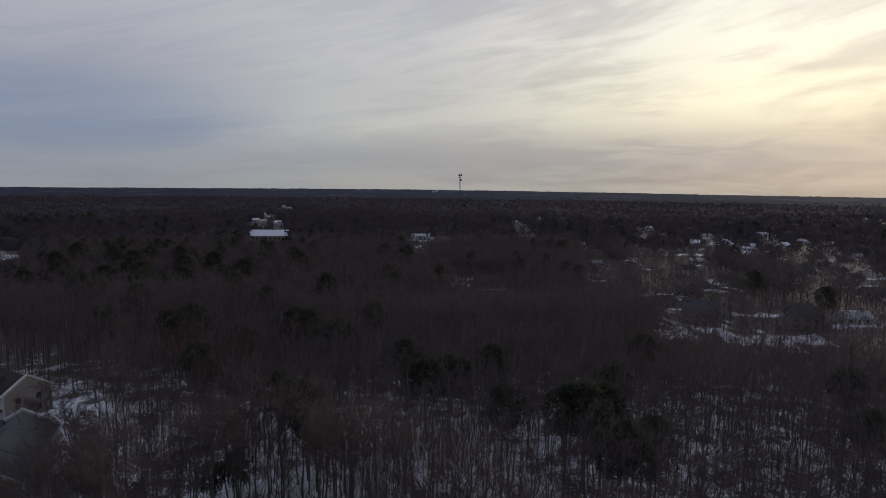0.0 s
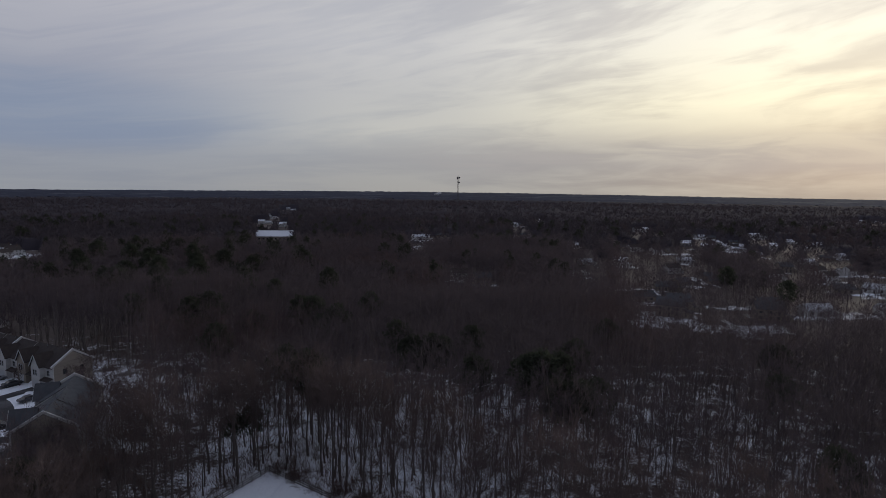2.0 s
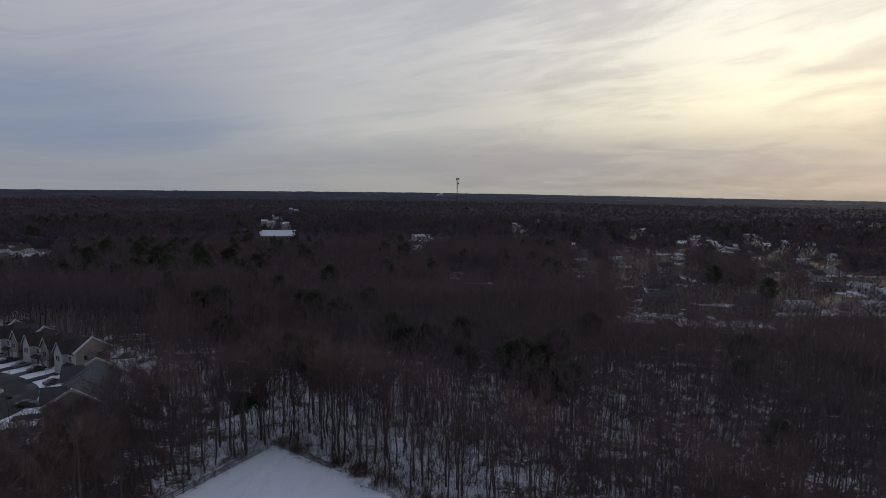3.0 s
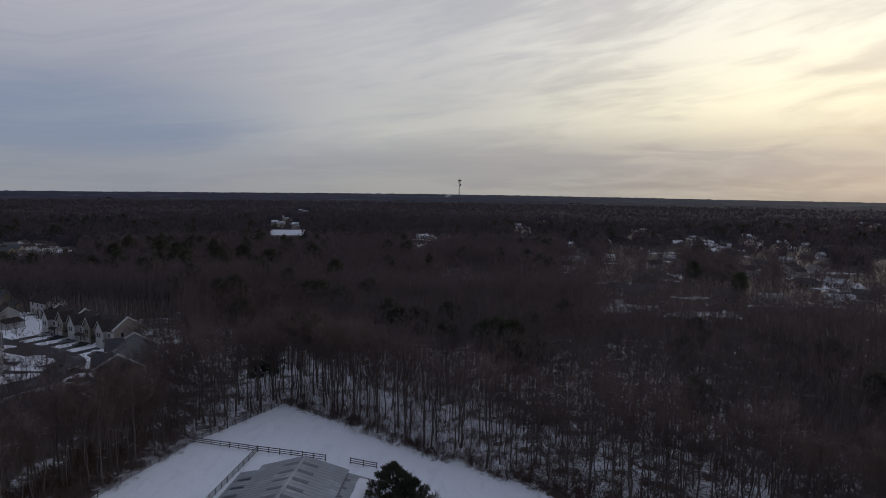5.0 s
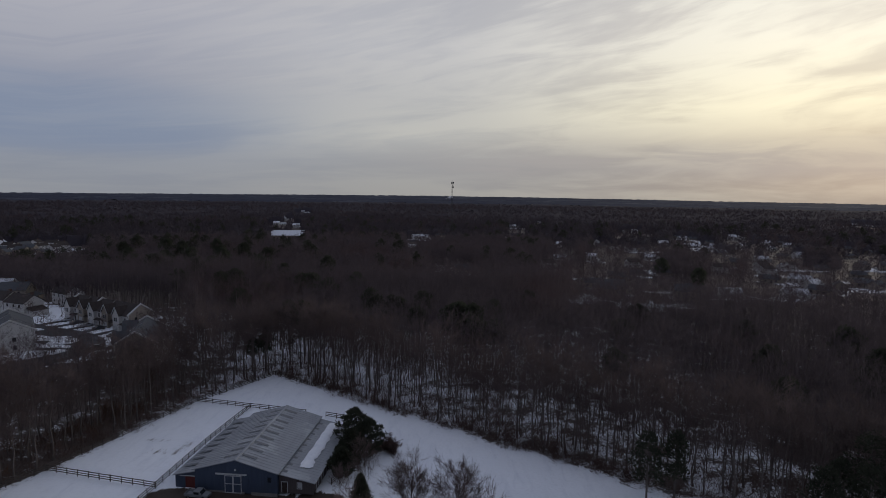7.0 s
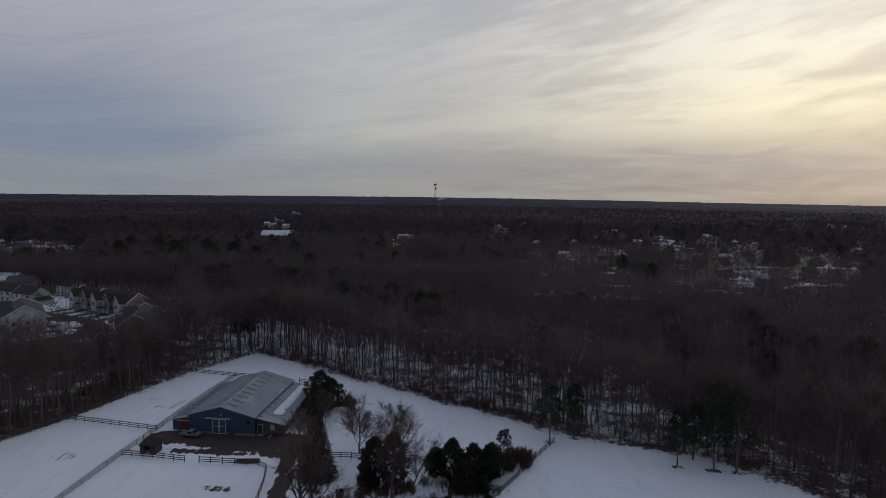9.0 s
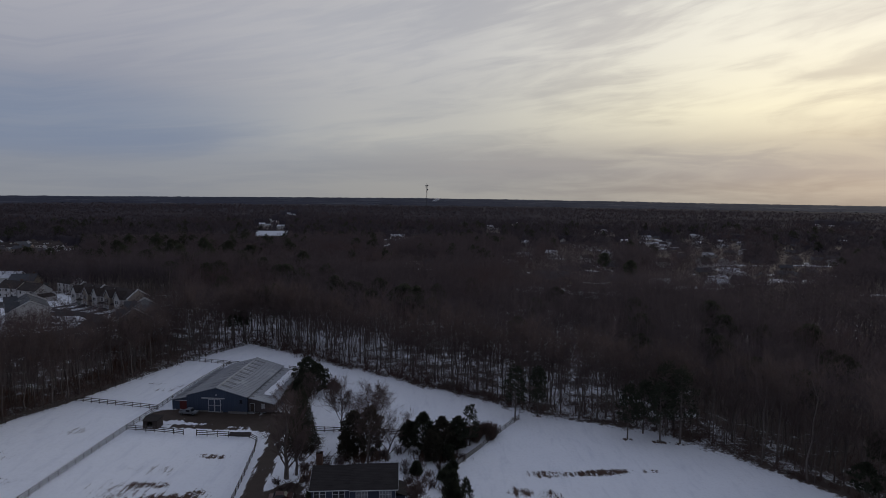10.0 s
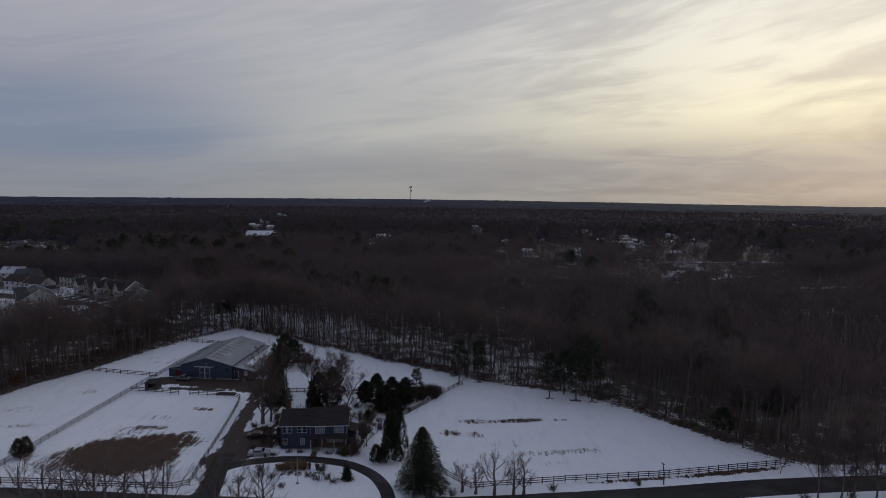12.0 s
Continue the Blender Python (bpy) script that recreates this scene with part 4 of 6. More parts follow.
# ---- walls with openings ----
def wall(build, length, height, holes=(), thick=0.2, at=(0, 0, 0), turn=0.0):
    """A wall along x from nought to length, its outer face at y = 0; holes as (x0, x1, z0, z1) go through it."""
    xs = sorted({0.0, length, *(v for h in holes for v in h[:2])})
    zs = sorted({0.0, height, *(v for h in holes for v in h[2:])})
    m = Matrix.Translation(at) @ Matrix.Rotation(radians(turn), 4, "Z")
    solid = lambda i, j: 0 <= i < len(xs) - 1 and 0 <= j < len(zs) - 1 and not any(h[0] - 1e-6 <= xs[i] and xs[i + 1] <= h[1] + 1e-6 and h[2] - 1e-6 <= zs[j] and zs[j + 1] <= h[3] + 1e-6 for h in holes)
    for i in range(len(xs) - 1):
        for j in range(len(zs) - 1):
            if not solid(i, j):
                continue
            a, b, c, d = xs[i], xs[i + 1], zs[j], zs[j + 1]
            quads = [[(a, 0, c), (b, 0, c), (b, 0, d), (a, 0, d)], [(b, thick, c), (a, thick, c), (a, thick, d), (b, thick, d)]]
            if not solid(i - 1, j):
                quads.append([(a, thick, c), (a, 0, c), (a, 0, d), (a, thick, d)])
            if not solid(i + 1, j):
                quads.append([(b, 0, c), (b, thick, c), (b, thick, d), (b, 0, d)])
            if not solid(i, j - 1):
                quads.append([(a, thick, c), (b, thick, c), (b, 0, c), (a, 0, c)])
            if not solid(i, j + 1):
                quads.append([(a, 0, d), (b, 0, d), (b, thick, d), (a, thick, d)])
            for q in quads:
                build.add([m @ Vector(p) for p in q], [(0, 1, 2, 3)])
    return build


def window(parent, x0, x1, z0, z1, m, bars=(2, 2), glass=None, frame_mat=None, trim=0.1):
    """A framed window in an opening of a wall that runs along x: a frame, its bars, and each pane."""
    w = part("window", Build().box(x0 - trim, x1 + trim, -0.05, 0.0, z0 - trim, z0).box(x0 - trim, x1 + trim, -0.05, 0.0, z1, z1 + trim).box(x0 - trim, x0, -0.05, 0.0, z0, z1).box(x1, x1 + trim, -0.05, 0.0, z0, z1), frame_mat or M_WHITE, parent)
    w.matrix_local = m
    nx, nz = bars
    f = Build()
    for i in range(1, nx):
        x = x0 + (x1 - x0) * i / nx
        f.box(x - 0.03, x + 0.03, 0.04, 0.08, z0, z1)
    for i in range(1, nz):
        z = z0 + (z1 - z0) * i / nz
        f.box(x0, x1, 0.045, 0.075, z - 0.03, z + 0.03)
    if nx * nz > 1:
        part("glazing_bar", f, frame_mat or M_WHITE, w)
    for i in range(nx):
        for j in range(nz):
            part("pane", Build().box(x0 + (x1 - x0) * i / nx, x0 + (x1 - x0) * (i + 1) / nx, 0.085, 0.1, z0 + (z1 - z0) * j / nz, z0 + (z1 - z0) * (j + 1) / nz), glass or M_GLASS, w)
    return w


def roof_slab(a, b, c, d, thick=0.14):
    """A roof slope as a slab over four corners, eave to ridge."""
    a, b, c, d = (Vector(p) for p in (a, b, c, d))
    n = (b - a).cross(d - a).normalized()
    n = n if n.z > 0 else -n
    v = [a, b, c, d] + [p - n * thick for p in (a, b, c, d)]
    return Build().add(v, [(0, 1, 2, 3), (7, 6, 5, 4), (0, 4, 5, 1), (1, 5, 6, 2), (2, 6, 7, 3), (3, 7, 4, 0)])


def ribs(build, a, b, c, d, gap, w=0.04, h=0.03):
    """Standing seams running from eave to ridge."""
    a, b, c, d = (Vector(p) for p in (a, b, c, d))
    n = (b - a).cross(d - a).normalized()
    n = n if n.z > 0 else -n
    count = max(1, round((b - a).length / gap))
    for i in range(count + 1):
        k = i / count
        build.beam(a.lerp(b, k) + n * h / 2, d.lerp(c, k) + n * h / 2, w, h)
    return build


# ---- the barn ----
def build_barn():
    W, L, EAVE, RIDGE = 15.6, 25.6, 4.15, 6.3
    LEFT, RIGHT = 4.1, 6.4
    m = on_ground(-13.5, 14.5, -4.6, 0.15)
    barn = thing("barn", "slate-blue metal riding barn with grey ribbed roof and skylights", "barn", m)
    h = W / 2
    # front gable with the great door opening, back gable, sides
    front = wall(Build(), W, EAVE, [(h - 2.1, h + 1.1, 0.0, 3.3), (W - 1.9, W - 1.1, 2.3, 3.3)], at=(-h, 0, 0))
    front.prism([(-h, EAVE), (h, EAVE), (0, RIDGE)], 0, 0.2)
    part("front_wall", front, M_BARN_BLUE, barn)
    seam = Build()
    for i in range(25):
        x = -h + 0.4 + i * 0.61
        top = EAVE + (RIDGE - EAVE) * (1 - abs(x) / h) - 0.1
        base = 3.35 if -2.15 < x < 1.15 else 0.0
        seam.box(x - 0.025, x + 0.025, -0.035, 0, base, top)
    part("siding_rib", seam, M_BARN_BLUE, barn)
    part("back_wall", Build().prism([(-h, 0), (h, 0), (h, EAVE), (0, RIDGE), (-h, EAVE)], L - 0.2, L), M_BARN_BLUE, barn)
    part("side_wall", Build().box(-h, -h + 0.2, 0.2, L - 0.2, 0, EAVE), M_BARN_BLUE, barn)
    part("side_wall", Build().box(h - 0.2, h, 0.2, L - 0.2, 0, EAVE), M_BARN_BLUE, barn)
    part("skirt_board", Build().box(-h, h - 6.2, -0.06, 0, -0.35, 0.28).box(h - 4.9, h, -0.06, 0, -0.35, 0.3), M_STONE, barn, "pale skirt board with snow along it")
    # sliding doors on a white track
    for i in range(2):
        x0 = -2.1 + 1.6 * i
        door = part("sliding_door", Build().box(x0, x0 + 1.6, -0.10, -0.04, 0.0, 3.3), M_BARN_BLUE, barn)
        f = Build()
        for x in (x0 + 0.02, x0 + 1.46):
            f.box(x, x + 0.13, -0.14, -0.10, 0.0, 3.3)
        for z in (0.0, 1.65, 3.16):
            f.box(x0 + 0.15, x0 + 1.46, -0.135, -0.10, z, z + 0.13)
        part("door_frame", f, M_WHITE, door, "white door frame")
    part("door_track", Build().box(-3.8, 2.1, -0.22, -0.04, 3.42, 3.68), M_WHITE, barn, "white sliding-door track")
    part("wall_lamp", Build().box(-0.15, 0.15, -0.35, -0.04, 4.4, 4.55).box(-0.10, 0.10, -0.30, -0.1, 4.30, 4.4), M_WHITE, barn)
    part("gable_window", Build().box(W / 2 - 1.9, W / 2 - 1.1, 0.05, 0.09, 2.3, 3.3), M_GLASS, barn)
    # main roof, with seams and skylights
    over = 0.35
    drop = over * (RIDGE - EAVE) / h
    for s in (-1, 1):
        a, b = (s * (h + over), -over, EAVE - drop + 0.12), (s * (h + over), L + over, EAVE - drop + 0.12)
        c, d = (0, L + over, RIDGE + 0.12), (0, -over, RIDGE + 0.12)
        slope = part("roof_slope", roof_slab(a, b, c, d), M_ROOF_METAL, barn)
        part("seam", ribs(Build(), a, b, c, d, 0.92), M_ROOF_METAL, slope)
        for i in range(9):
            y = 1.8 + i * 2.68
            k0, k1 = 0.03, 0.40
            q = []
            for k, yy in ((k0, y), (k1, y), (k1, y + 0.72), (k0, y + 0.72)):
                q.append((s * h * k, yy, RIDGE + 0.15 - (RIDGE - EAVE) * k))
            sky = roof_slab(*q, thick=0.02)
            part("skylight", Build().add([Vector(p) + Vector((0, 0, 0.03)) for p in sky.v], sky.f), M_SKYLIGHT, slope)
    part("ridge_cap", Build().prism([(-0.35, RIDGE + 0.06), (0.35, RIDGE + 0.06), (0.3, RIDGE + 0.16), (0, RIDGE + 0.24), (-0.3, RIDGE + 0.16)], -over - 0.03, L + over + 0.03), M_ROOF_METAL, barn)
    # left lean-to
    lo, hi = 2.7, 3.55
    x0, x1 = -h - LEFT, -h
    lean = part("lean_to", wall(Build(), LEFT, lo - 0.05, [(1.9, 4.1, 0, 2.3)], at=(x0, 0.6, 0)).box(x0, x0 + 0.15, 0.8, L - 0.4, 0, lo - 0.05), M_BARN_BLUE, barn)
    part("gable_infill", Build().prism([(x0, lo - 0.05), (x1, lo - 0.05), (x1, hi - 0.1)], 0.6, 0.8), M_BARN_BLUE, lean)
    part("door_panel", Build().box(x0 + 1.9, x0 + 4.1, 0.64, 0.72, 0, 2.3), M_MAROON, lean, "maroon plank door")
    part("door_track", Build().box(x0 + 0.9, x0 + 4.3, 0.46, 0.59, 2.36, 2.5), M_WHITE, lean)
    q = [(x0 - 0.3, 0.2, lo - 0.02), (x0 - 0.3, L, lo - 0.02), (x1, L, hi + 0.05), (x1, 0.2, hi + 0.05)]
    slope = part("lean_to_roof", roof_slab(*q), M_ROOF_METAL, barn)
    part("seam", ribs(Build(), *q, 0.92), M_ROOF_METAL, slope)
    for i in range(8):
        y = 2.6 + i * 2.8
        part("skylight", roof_slab((x0 + 0.5, y, lo + 0.25), (x0 + 0.5, y + 0.7, lo + 0.25), (x0 + 3.1, y + 0.7, lo + 0.89), (x0 + 3.1, y, lo + 0.89), 0.02), M_SKYLIGHT, slope)
    # right lean-to with stall openings
    lo, hi = 2.35, 3.72
    x0, x1 = h, h + RIGHT
    front = wall(Build(), RIGHT, lo, [(0.5, 1.5, 0, 2.1), (3.4, 4.2, 1.0, 2.1)], at=(x0, 0.9, 0))
    front.prism([(x0, lo), (x1, lo), (x0, hi)], 0.9, 1.1)
    part("lean_to", front, M_BARN_DARK, barn, "dark board lean-to front")
    doors = [(1.4 + i * 3.1, 2.7 + i * 3.1, 0.0, 2.0) for i in range(7)]
    side = wall(Build(), L - 2.4, lo, doors, at=(x1, 1.1, 0), turn=90)
    part("stall_wall", side, M_BARN_DARK, barn)
    for i, d in enumerate(doors):
        y = 1.1 + d[0]
        leaf = part("stall_door", Build().box(x1 - 0.12, x1 - 0.05, y, y + 1.3, 0.0, 1.2), M_BARN_DARK, barn)
        for yy in (y - 0.12, y + 1.3):
            part("post_trim", Build().box(x1, x1 + 0.06, yy, yy + 0.12, 0, 2.05), M_WHITE, leaf)
    part("door_panel", Build().box(x0 + 0.5, x0 + 1.5, 0.98, 1.06, 0, 2.1), M_DOOR, barn)
    part("door_trim", Build().box(x0 + 0.38, x0 + 0.5, 0.84, 0.9, 0, 2.2).box(x0 + 1.5, x0 + 1.62, 0.84, 0.9, 0, 2.2).box(x0 + 0.38, x0 + 1.62, 0.84, 0.9, 2.1, 2.22), M_WHITE, barn)
    part("small_window", Build().box(x0 + 3.3, x0 + 3.4, 0.84, 0.9, 0.95, 2.15).box(x0 + 4.2, x0 + 4.3, 0.84, 0.9, 0.95, 2.15).box(x0 + 3.3, x0 + 4.3, 0.84, 0.9, 2.1, 2.2).box(x0 + 3.3, x0 + 4.3, 0.84, 0.9, 0.9, 1.0).box(x0 + 3.4, x0 + 4.2, 1.0, 1.04, 1.0, 2.1), M_WHITE, barn)
    q = [(x1 + 0.45, 0.5, lo - 0.02), (x1 + 0.45, L, lo - 0.02), (x0 + 0.02, L, hi + 0.08), (x0 + 0.02, 0.5, hi + 0.08)]
    slope = part("lean_to_roof", roof_slab(*q), M_ROOF_METAL, barn)
    part("seam", ribs(Build(), *q, 0.92), M_ROOF_METAL, slope)
    for i in range(9):
        y = 1.6 + i * 2.68
        part("skylight", roof_slab((x0 + 2.2, y, hi - 0.43), (x0 + 2.2, y + 0.7, hi - 0.43), (x0 + 0.4, y + 0.7, hi + 0.03), (x0 + 0.4, y, hi + 0.03), 0.02), M_SKYLIGHT, slope)
    # snow that slid down and stayed on the low roofs
    rng = np.random.default_rng(3)

    def bank(name, label, xa, za, xb, zb, ya, yb, deep, ragged):
        n, k = 60, 7
        v, t = [], []
        for i in range(n + 1):
            y = ya + (yb - ya) * i / n
            left = 0.0 + ragged * abs(noise.noise(Vector((y * 0.9, 3, xa)))) * 0.4
            right = 1 - ragged * (0.5 + 0.5 * noise.noise(Vector((y * 0.8, 8, xa))))
            taper = min(1, i / 5, (n - i) / 5)
            for j in range(k + 1):
                u = left + (right - left) * j / k
                bump = deep * math.sin(math.pi * j / k) ** 0.6 * taper * (0.8 + 0.4 * noise.noise(Vector((y * 1.3, j, xa))))
                v.append((xa + (xb - xa) * u, y, za + (zb - za) * u + bump + 0.03))
        for i in range(n):
            for j in range(k):
                a = i * (k + 1) + j
                t.append((a, a + 1, a + k + 2, a + k + 1))
        o = new(name, Build().add(v, t).mesh(name, M_SNOW))
        o.matrix_world = m.copy()
        return tagged(o, label, "snow")

    bank("roof_snow", "thick bank of old snow left along a low barn roof", x0 + 2.3, hi - 0.42, x0 + 5.2, lo + 0.50, 4.6, L - 0.6, 0.34, 0.42)
    bank("roof_snow", "thin line of snow lying in a roof joint", -h - 0.02, 3.64, -h - 0.8, 3.44, 6, 20, 0.14, 0.5)
    return barn


build_barn()


# ---- the farmhouse ----
def build_house():
    m = on_ground(20.2, -30.3, 3.2, 0.25)
    house = thing("farmhouse", "two-storey blue-grey clapboard farmhouse with dark shingle roof", "house", m)
    A, B, D, E1, R = 6.6, 8.0, 8.4, 5.3, 7.45
    back = m.inverted()
    # left half
    lh = [(0.55, 1.45, 0.9, 2.2), (4.35, 5.25, 0.9, 2.2), (0.45, 1.35, 3.55, 4.9), (1.55, 2.45, 3.55, 4.9), (3.7, 4.6, 3.55, 4.9), (4.8, 5.7, 3.55, 4.9)]
    part("front_wall", wall(Build(), A, E1, lh), M_SIDING, house)
    rh = [(1.15, 2.05, 3.5, 4.85), (2.15, 3.05, 3.5, 4.85), (5.2, 6.1, 3.5, 4.85), (6.2, 7.1, 3.5, 4.85)]
    part("upper_front_wall", wall(Build(), B, E1 - 2.75, [(a, b, c - 2.75, d - 2.75) for a, b, c, d in rh], at=(A, -0.35, 2.75)), M_SIDING, house)
    rl = [(0.7, 1.7, 0.0, 2.1), (3.6, 6.9, 1.15, 2.1)]
    part("lower_front_wall", wall(Build(), B, 2.75, rl, at=(A, 0.25, 0)), M_BRICK, house, "brown brick lower wall")
    part("overhang", Build().box(A, A + B, -0.35, 0.25, 2.65, 2.75), M_WHITE, house)
    part("back_wall", Build().box(0.2, A + B - 0.2, D - 0.2, D, 0, E1), M_SIDING, house)
    for x in (0, A + B - 0.2):
        part("gable_wall", Build().prism([(0.2, 0), (D, 0), (D, E1), (D / 2, R - 0.15), (0.2, E1)], x, x + 0.2), M_SIDING, house).matrix_local = Matrix(((0, 1, 0, 0), (1, 0, 0, 0), (0, 0, 1, 0), (0, 0, 0, 1)))
    for x0, x1, z0, z1 in lh:
        window(house, x0, x1, z0, z1, Matrix(), (1 if z0 > 3 else 2, 2), M_PANE if z0 < 3 else M_GLASS)
    for x0, x1, z0, z1 in rh:
        window(house, x0, x1, z0, z1, Matrix.Translation((A, -0.35, 0)), (2, 2), M_PANE)
    window(house, *rl[1], Matrix.Translation((A, 0.25, 0)), (5, 1), M_PANE)
    part("front_door", Build().box(A + 0.7, A + 1.7, 0.31, 0.37, 0, 2.1), M_DOOR, house)
    # pent roof over the ground floor
    part("pent_roof", roof_slab((A - 0.1, -1.5, 2.62), (A + B + 0.2, -1.5, 2.62), (A + B + 0.2, -0.36, 3.28), (A - 0.1, -0.36, 3.28), 0.1), M_SHINGLE, house)
    for x in (A + 0.15, A + 2.6, A + 5.2, A + 7.8):
        part("porch_post", Build().box(x - 0.07, x + 0.07, -1.40, -1.26, 0, 2.6), M_WHITE, house)
    # roofs, the left one a little lower
    for x0, x1, lift in ((-0.35, A, 0.0), (A, A + B + 0.35, 0.18)):
        y0 = -0.35 if lift == 0 else -0.75
        front = part("roof_slope", roof_slab((x0, y0, E1 + lift * 0.5 - 0.12), (x1, y0, E1 + lift * 0.5 - 0.12), (x1, D / 2, R + lift), (x0, D / 2, R + lift)), M_SHINGLE, house)
        rows = Build()
        for i in range(1, 16):
            k = i / 16
            y, z = y0 + (D / 2 - y0) * k, E1 + lift * 0.5 - 0.12 + (R + lift - E1 - lift * 0.5 + 0.12) * k
            rows.beam((x0 + 0.01, y, z + 0.008), (x1 - 0.01, y, z + 0.008), 0.03, 0.03)
        part("shingle_course", rows, M_SHINGLE, front)
        part("roof_slope", roof_slab((x0, D + 0.35, E1 - 0.12), (x1, D + 0.35, E1 - 0.12), (x1, D / 2, R + lift - 0.01), (x0, D / 2, R + lift - 0.01)), M_SHINGLE, house)
        part("gutter", Build().box(x0, x1, y0 - 0.12, y0, E1 + lift * 0.5 - 0.26, E1 + lift * 0.5 - 0.14), M_WHITE, house)
    part("rake_board", Build().beam((A + B + 0.37, -0.75, E1 - 0.12), (A + B + 0.37, D / 2, R + 0.05), 0.05, 0.24), M_WHITE, house)
    part("rake_board", Build().beam((-0.37, -0.35, E1 - 0.2), (-0.37, D / 2, R - 0.1), 0.05, 0.24), M_WHITE, house)
    part("downpipe", Build().tube([(A + B - 0.1, -0.42, E1), (A + B - 0.1, -0.42, 3.3)], [0.05, 0.05]), M_WHITE, house)
    part("downpipe", Build().tube([(A - 0.05, -0.08, E1 - 0.2), (A - 0.05, -0.08, 0.1)], [0.05, 0.05]), M_WHITE, house)
    ch = part("chimney", Build().box(-0.15, 0.95, D - 1.6, D - 0.6, 3.0, R + 0.9).box(-0.22, 1.02, D - 1.67, D - 0.53, R + 0.75, R + 0.9), M_BRICK, house)
    part("flue", Build().box(0.1, 0.4, D - 1.3, D - 1.0, R + 0.9, R + 1.1), M_STONE, ch)
    part("vent_pipe", Build().tube([(3.6, D / 2 + 0.8, R - 0.4), (3.6, D / 2 + 0.8, R + 0.75)], [0.06, 0.06]), M_STEEL, house)
    part("step", Build().box(A + 0.4, A + 2.0, -1.0, 0.2, -0.25, -0.05).box(A + 0.4, A + 2.0, -1.4, -1.0, -0.25, -0.12), M_STONE, house)
    # low wing at the side
    part("side_wing", Build().box(A + B, A + B + 1.6, 2.2, 6.6, 0, 2.5), M_SIDING, house)
    part("wing_roof", roof_slab((A + B + 1.9, 2.0, 2.45), (A + B + 1.9, 6.8, 2.45), (A + B, 6.8, 3.2), (A + B, 2.0, 3.2), 0.1), M_SHINGLE, house)
    walk_ = Build()
    for i in range(5):
        walk_.box(A + 0.3 + 0.05 * i, A + 1.7 - 0.04 * i, -4.0 + i * 0.5, -3.54 + i * 0.5, -0.28, -0.16)
    p = new("garden_path", walk_.mesh("garden_path", M_BRICK))
    p.matrix_world = m.copy()
    tagged(p, "brown brick path from drive to front door", "path", kind="structure")


build_house()


# ---- cars and yard things ----
def car_paint(name, colour):
    return material(name, colour, 0.32, tuple(c * 0.85 for c in colour), 0.8, 0.5, spec=0.5, wear=tuple(c * 0.7 for c in colour), wear_scale=0.6)


def build_car(x, y, turn, paint, label, van=False):
    car = thing("car", label, "car", on_ground(x, y, turn, 0.06))
    roof = 1.65 if van else 1.42
    side = [(-2.2, 0.45), (-2.25, 0.75), (-2.05, 0.95), (-1.9 if van else -1.35, 1.0), (-1.7 if van else -0.85, roof), (0.55, roof), (1.15, 1.0), (2.1, 0.82), (2.25, 0.6), (2.2, 0.35), (-2.2, 0.35)]
    b = Build()
    n = len(side)
    for y0 in (-0.88, 0.88):
        for px, pz in side:
            tuck = 0.16 * max(0.0, (pz - 0.95)) / 0.45
            b.v.append((px, y0 * (1 - tuck), pz))
    b.f.append(tuple(range(n)))
    b.f.append(tuple(range(2 * n - 1, n - 1, -1)))
    b.f += [(i, (i + 1) % n, (i + 1) % n + n, i + n) for i in range(n)]
    body = part("body", b, paint, car)
    for s in (-1, 1):
        y0, y1 = s * 0.885, s * 0.765
        back = -1.6 if van else -0.8
        part("side_window", Build().add([(back - 0.25, y0, 1.02), (0.95, y0, 1.02), (0.5, y1, roof - 0.07), (back + 0.05, y1, roof - 0.07)], [(0, 1, 2, 3)]), M_GLASS, car)
    part("windscreen", Build().add([(1.13, -0.78, 1.03), (1.13, 0.78, 1.03), (0.60, 0.68, roof - 0.04), (0.60, -0.68, roof - 0.04)], [(0, 1, 2, 3)]), M_GLASS, car).location.x = 0.02
    xb = (-1.9, -1.72) if van else (-1.33, -0.88)
    part("rear_window", Build().add([(xb[0], -0.76, 1.05), (xb[0], 0.76, 1.05), (xb[1], 0.68, roof - 0.05), (xb[1], -0.68, roof - 0.05)], [(0, 3, 2, 1)]), M_GLASS, car).location.x = -0.02
    for wx in (-1.4, 1.4):
        for s in (-1, 1):
            wheel = part("wheel", Build().tube([(wx, s * 0.70, 0.33), (wx, s * 0.90, 0.33)], [0.33, 0.33], 14), M_RUBBER, car)
            part("rim", Build().tube([(wx, s * 0.895, 0.33), (wx, s * 0.915, 0.33)], [0.2, 0.19], 10), M_STEEL, wheel)
    for s in (-1, 1):
        part("headlight", Build().box(2.16, 2.24, s * 0.62 - 0.18, s * 0.62 + 0.18, 0.62, 0.76), M_WHITE, car)
        part("tail_light", Build().box(-2.26, -2.2, s * 0.66 - 0.14, s * 0.66 + 0.14, 0.66, 0.82), M_MAROON, car)
    return car


P_WHITE, P_DARK, P_RED, P_SILVER = car_paint("white_car_paint", (0.38, 0.39, 0.41)), car_paint("dark_car_paint", (0.035, 0.038, 0.046)), car_paint("dark_red_car_paint", (0.055, 0.014, 0.013)), car_paint("silver_car_paint", (0.20, 0.21, 0.23))
build_car(16.4, -33.3, 4, P_WHITE, "white saloon car parked on the drive by the house")
build_car(13.4, -24.6, 8, P_RED, "dark red saloon car parked beside the bare tree")


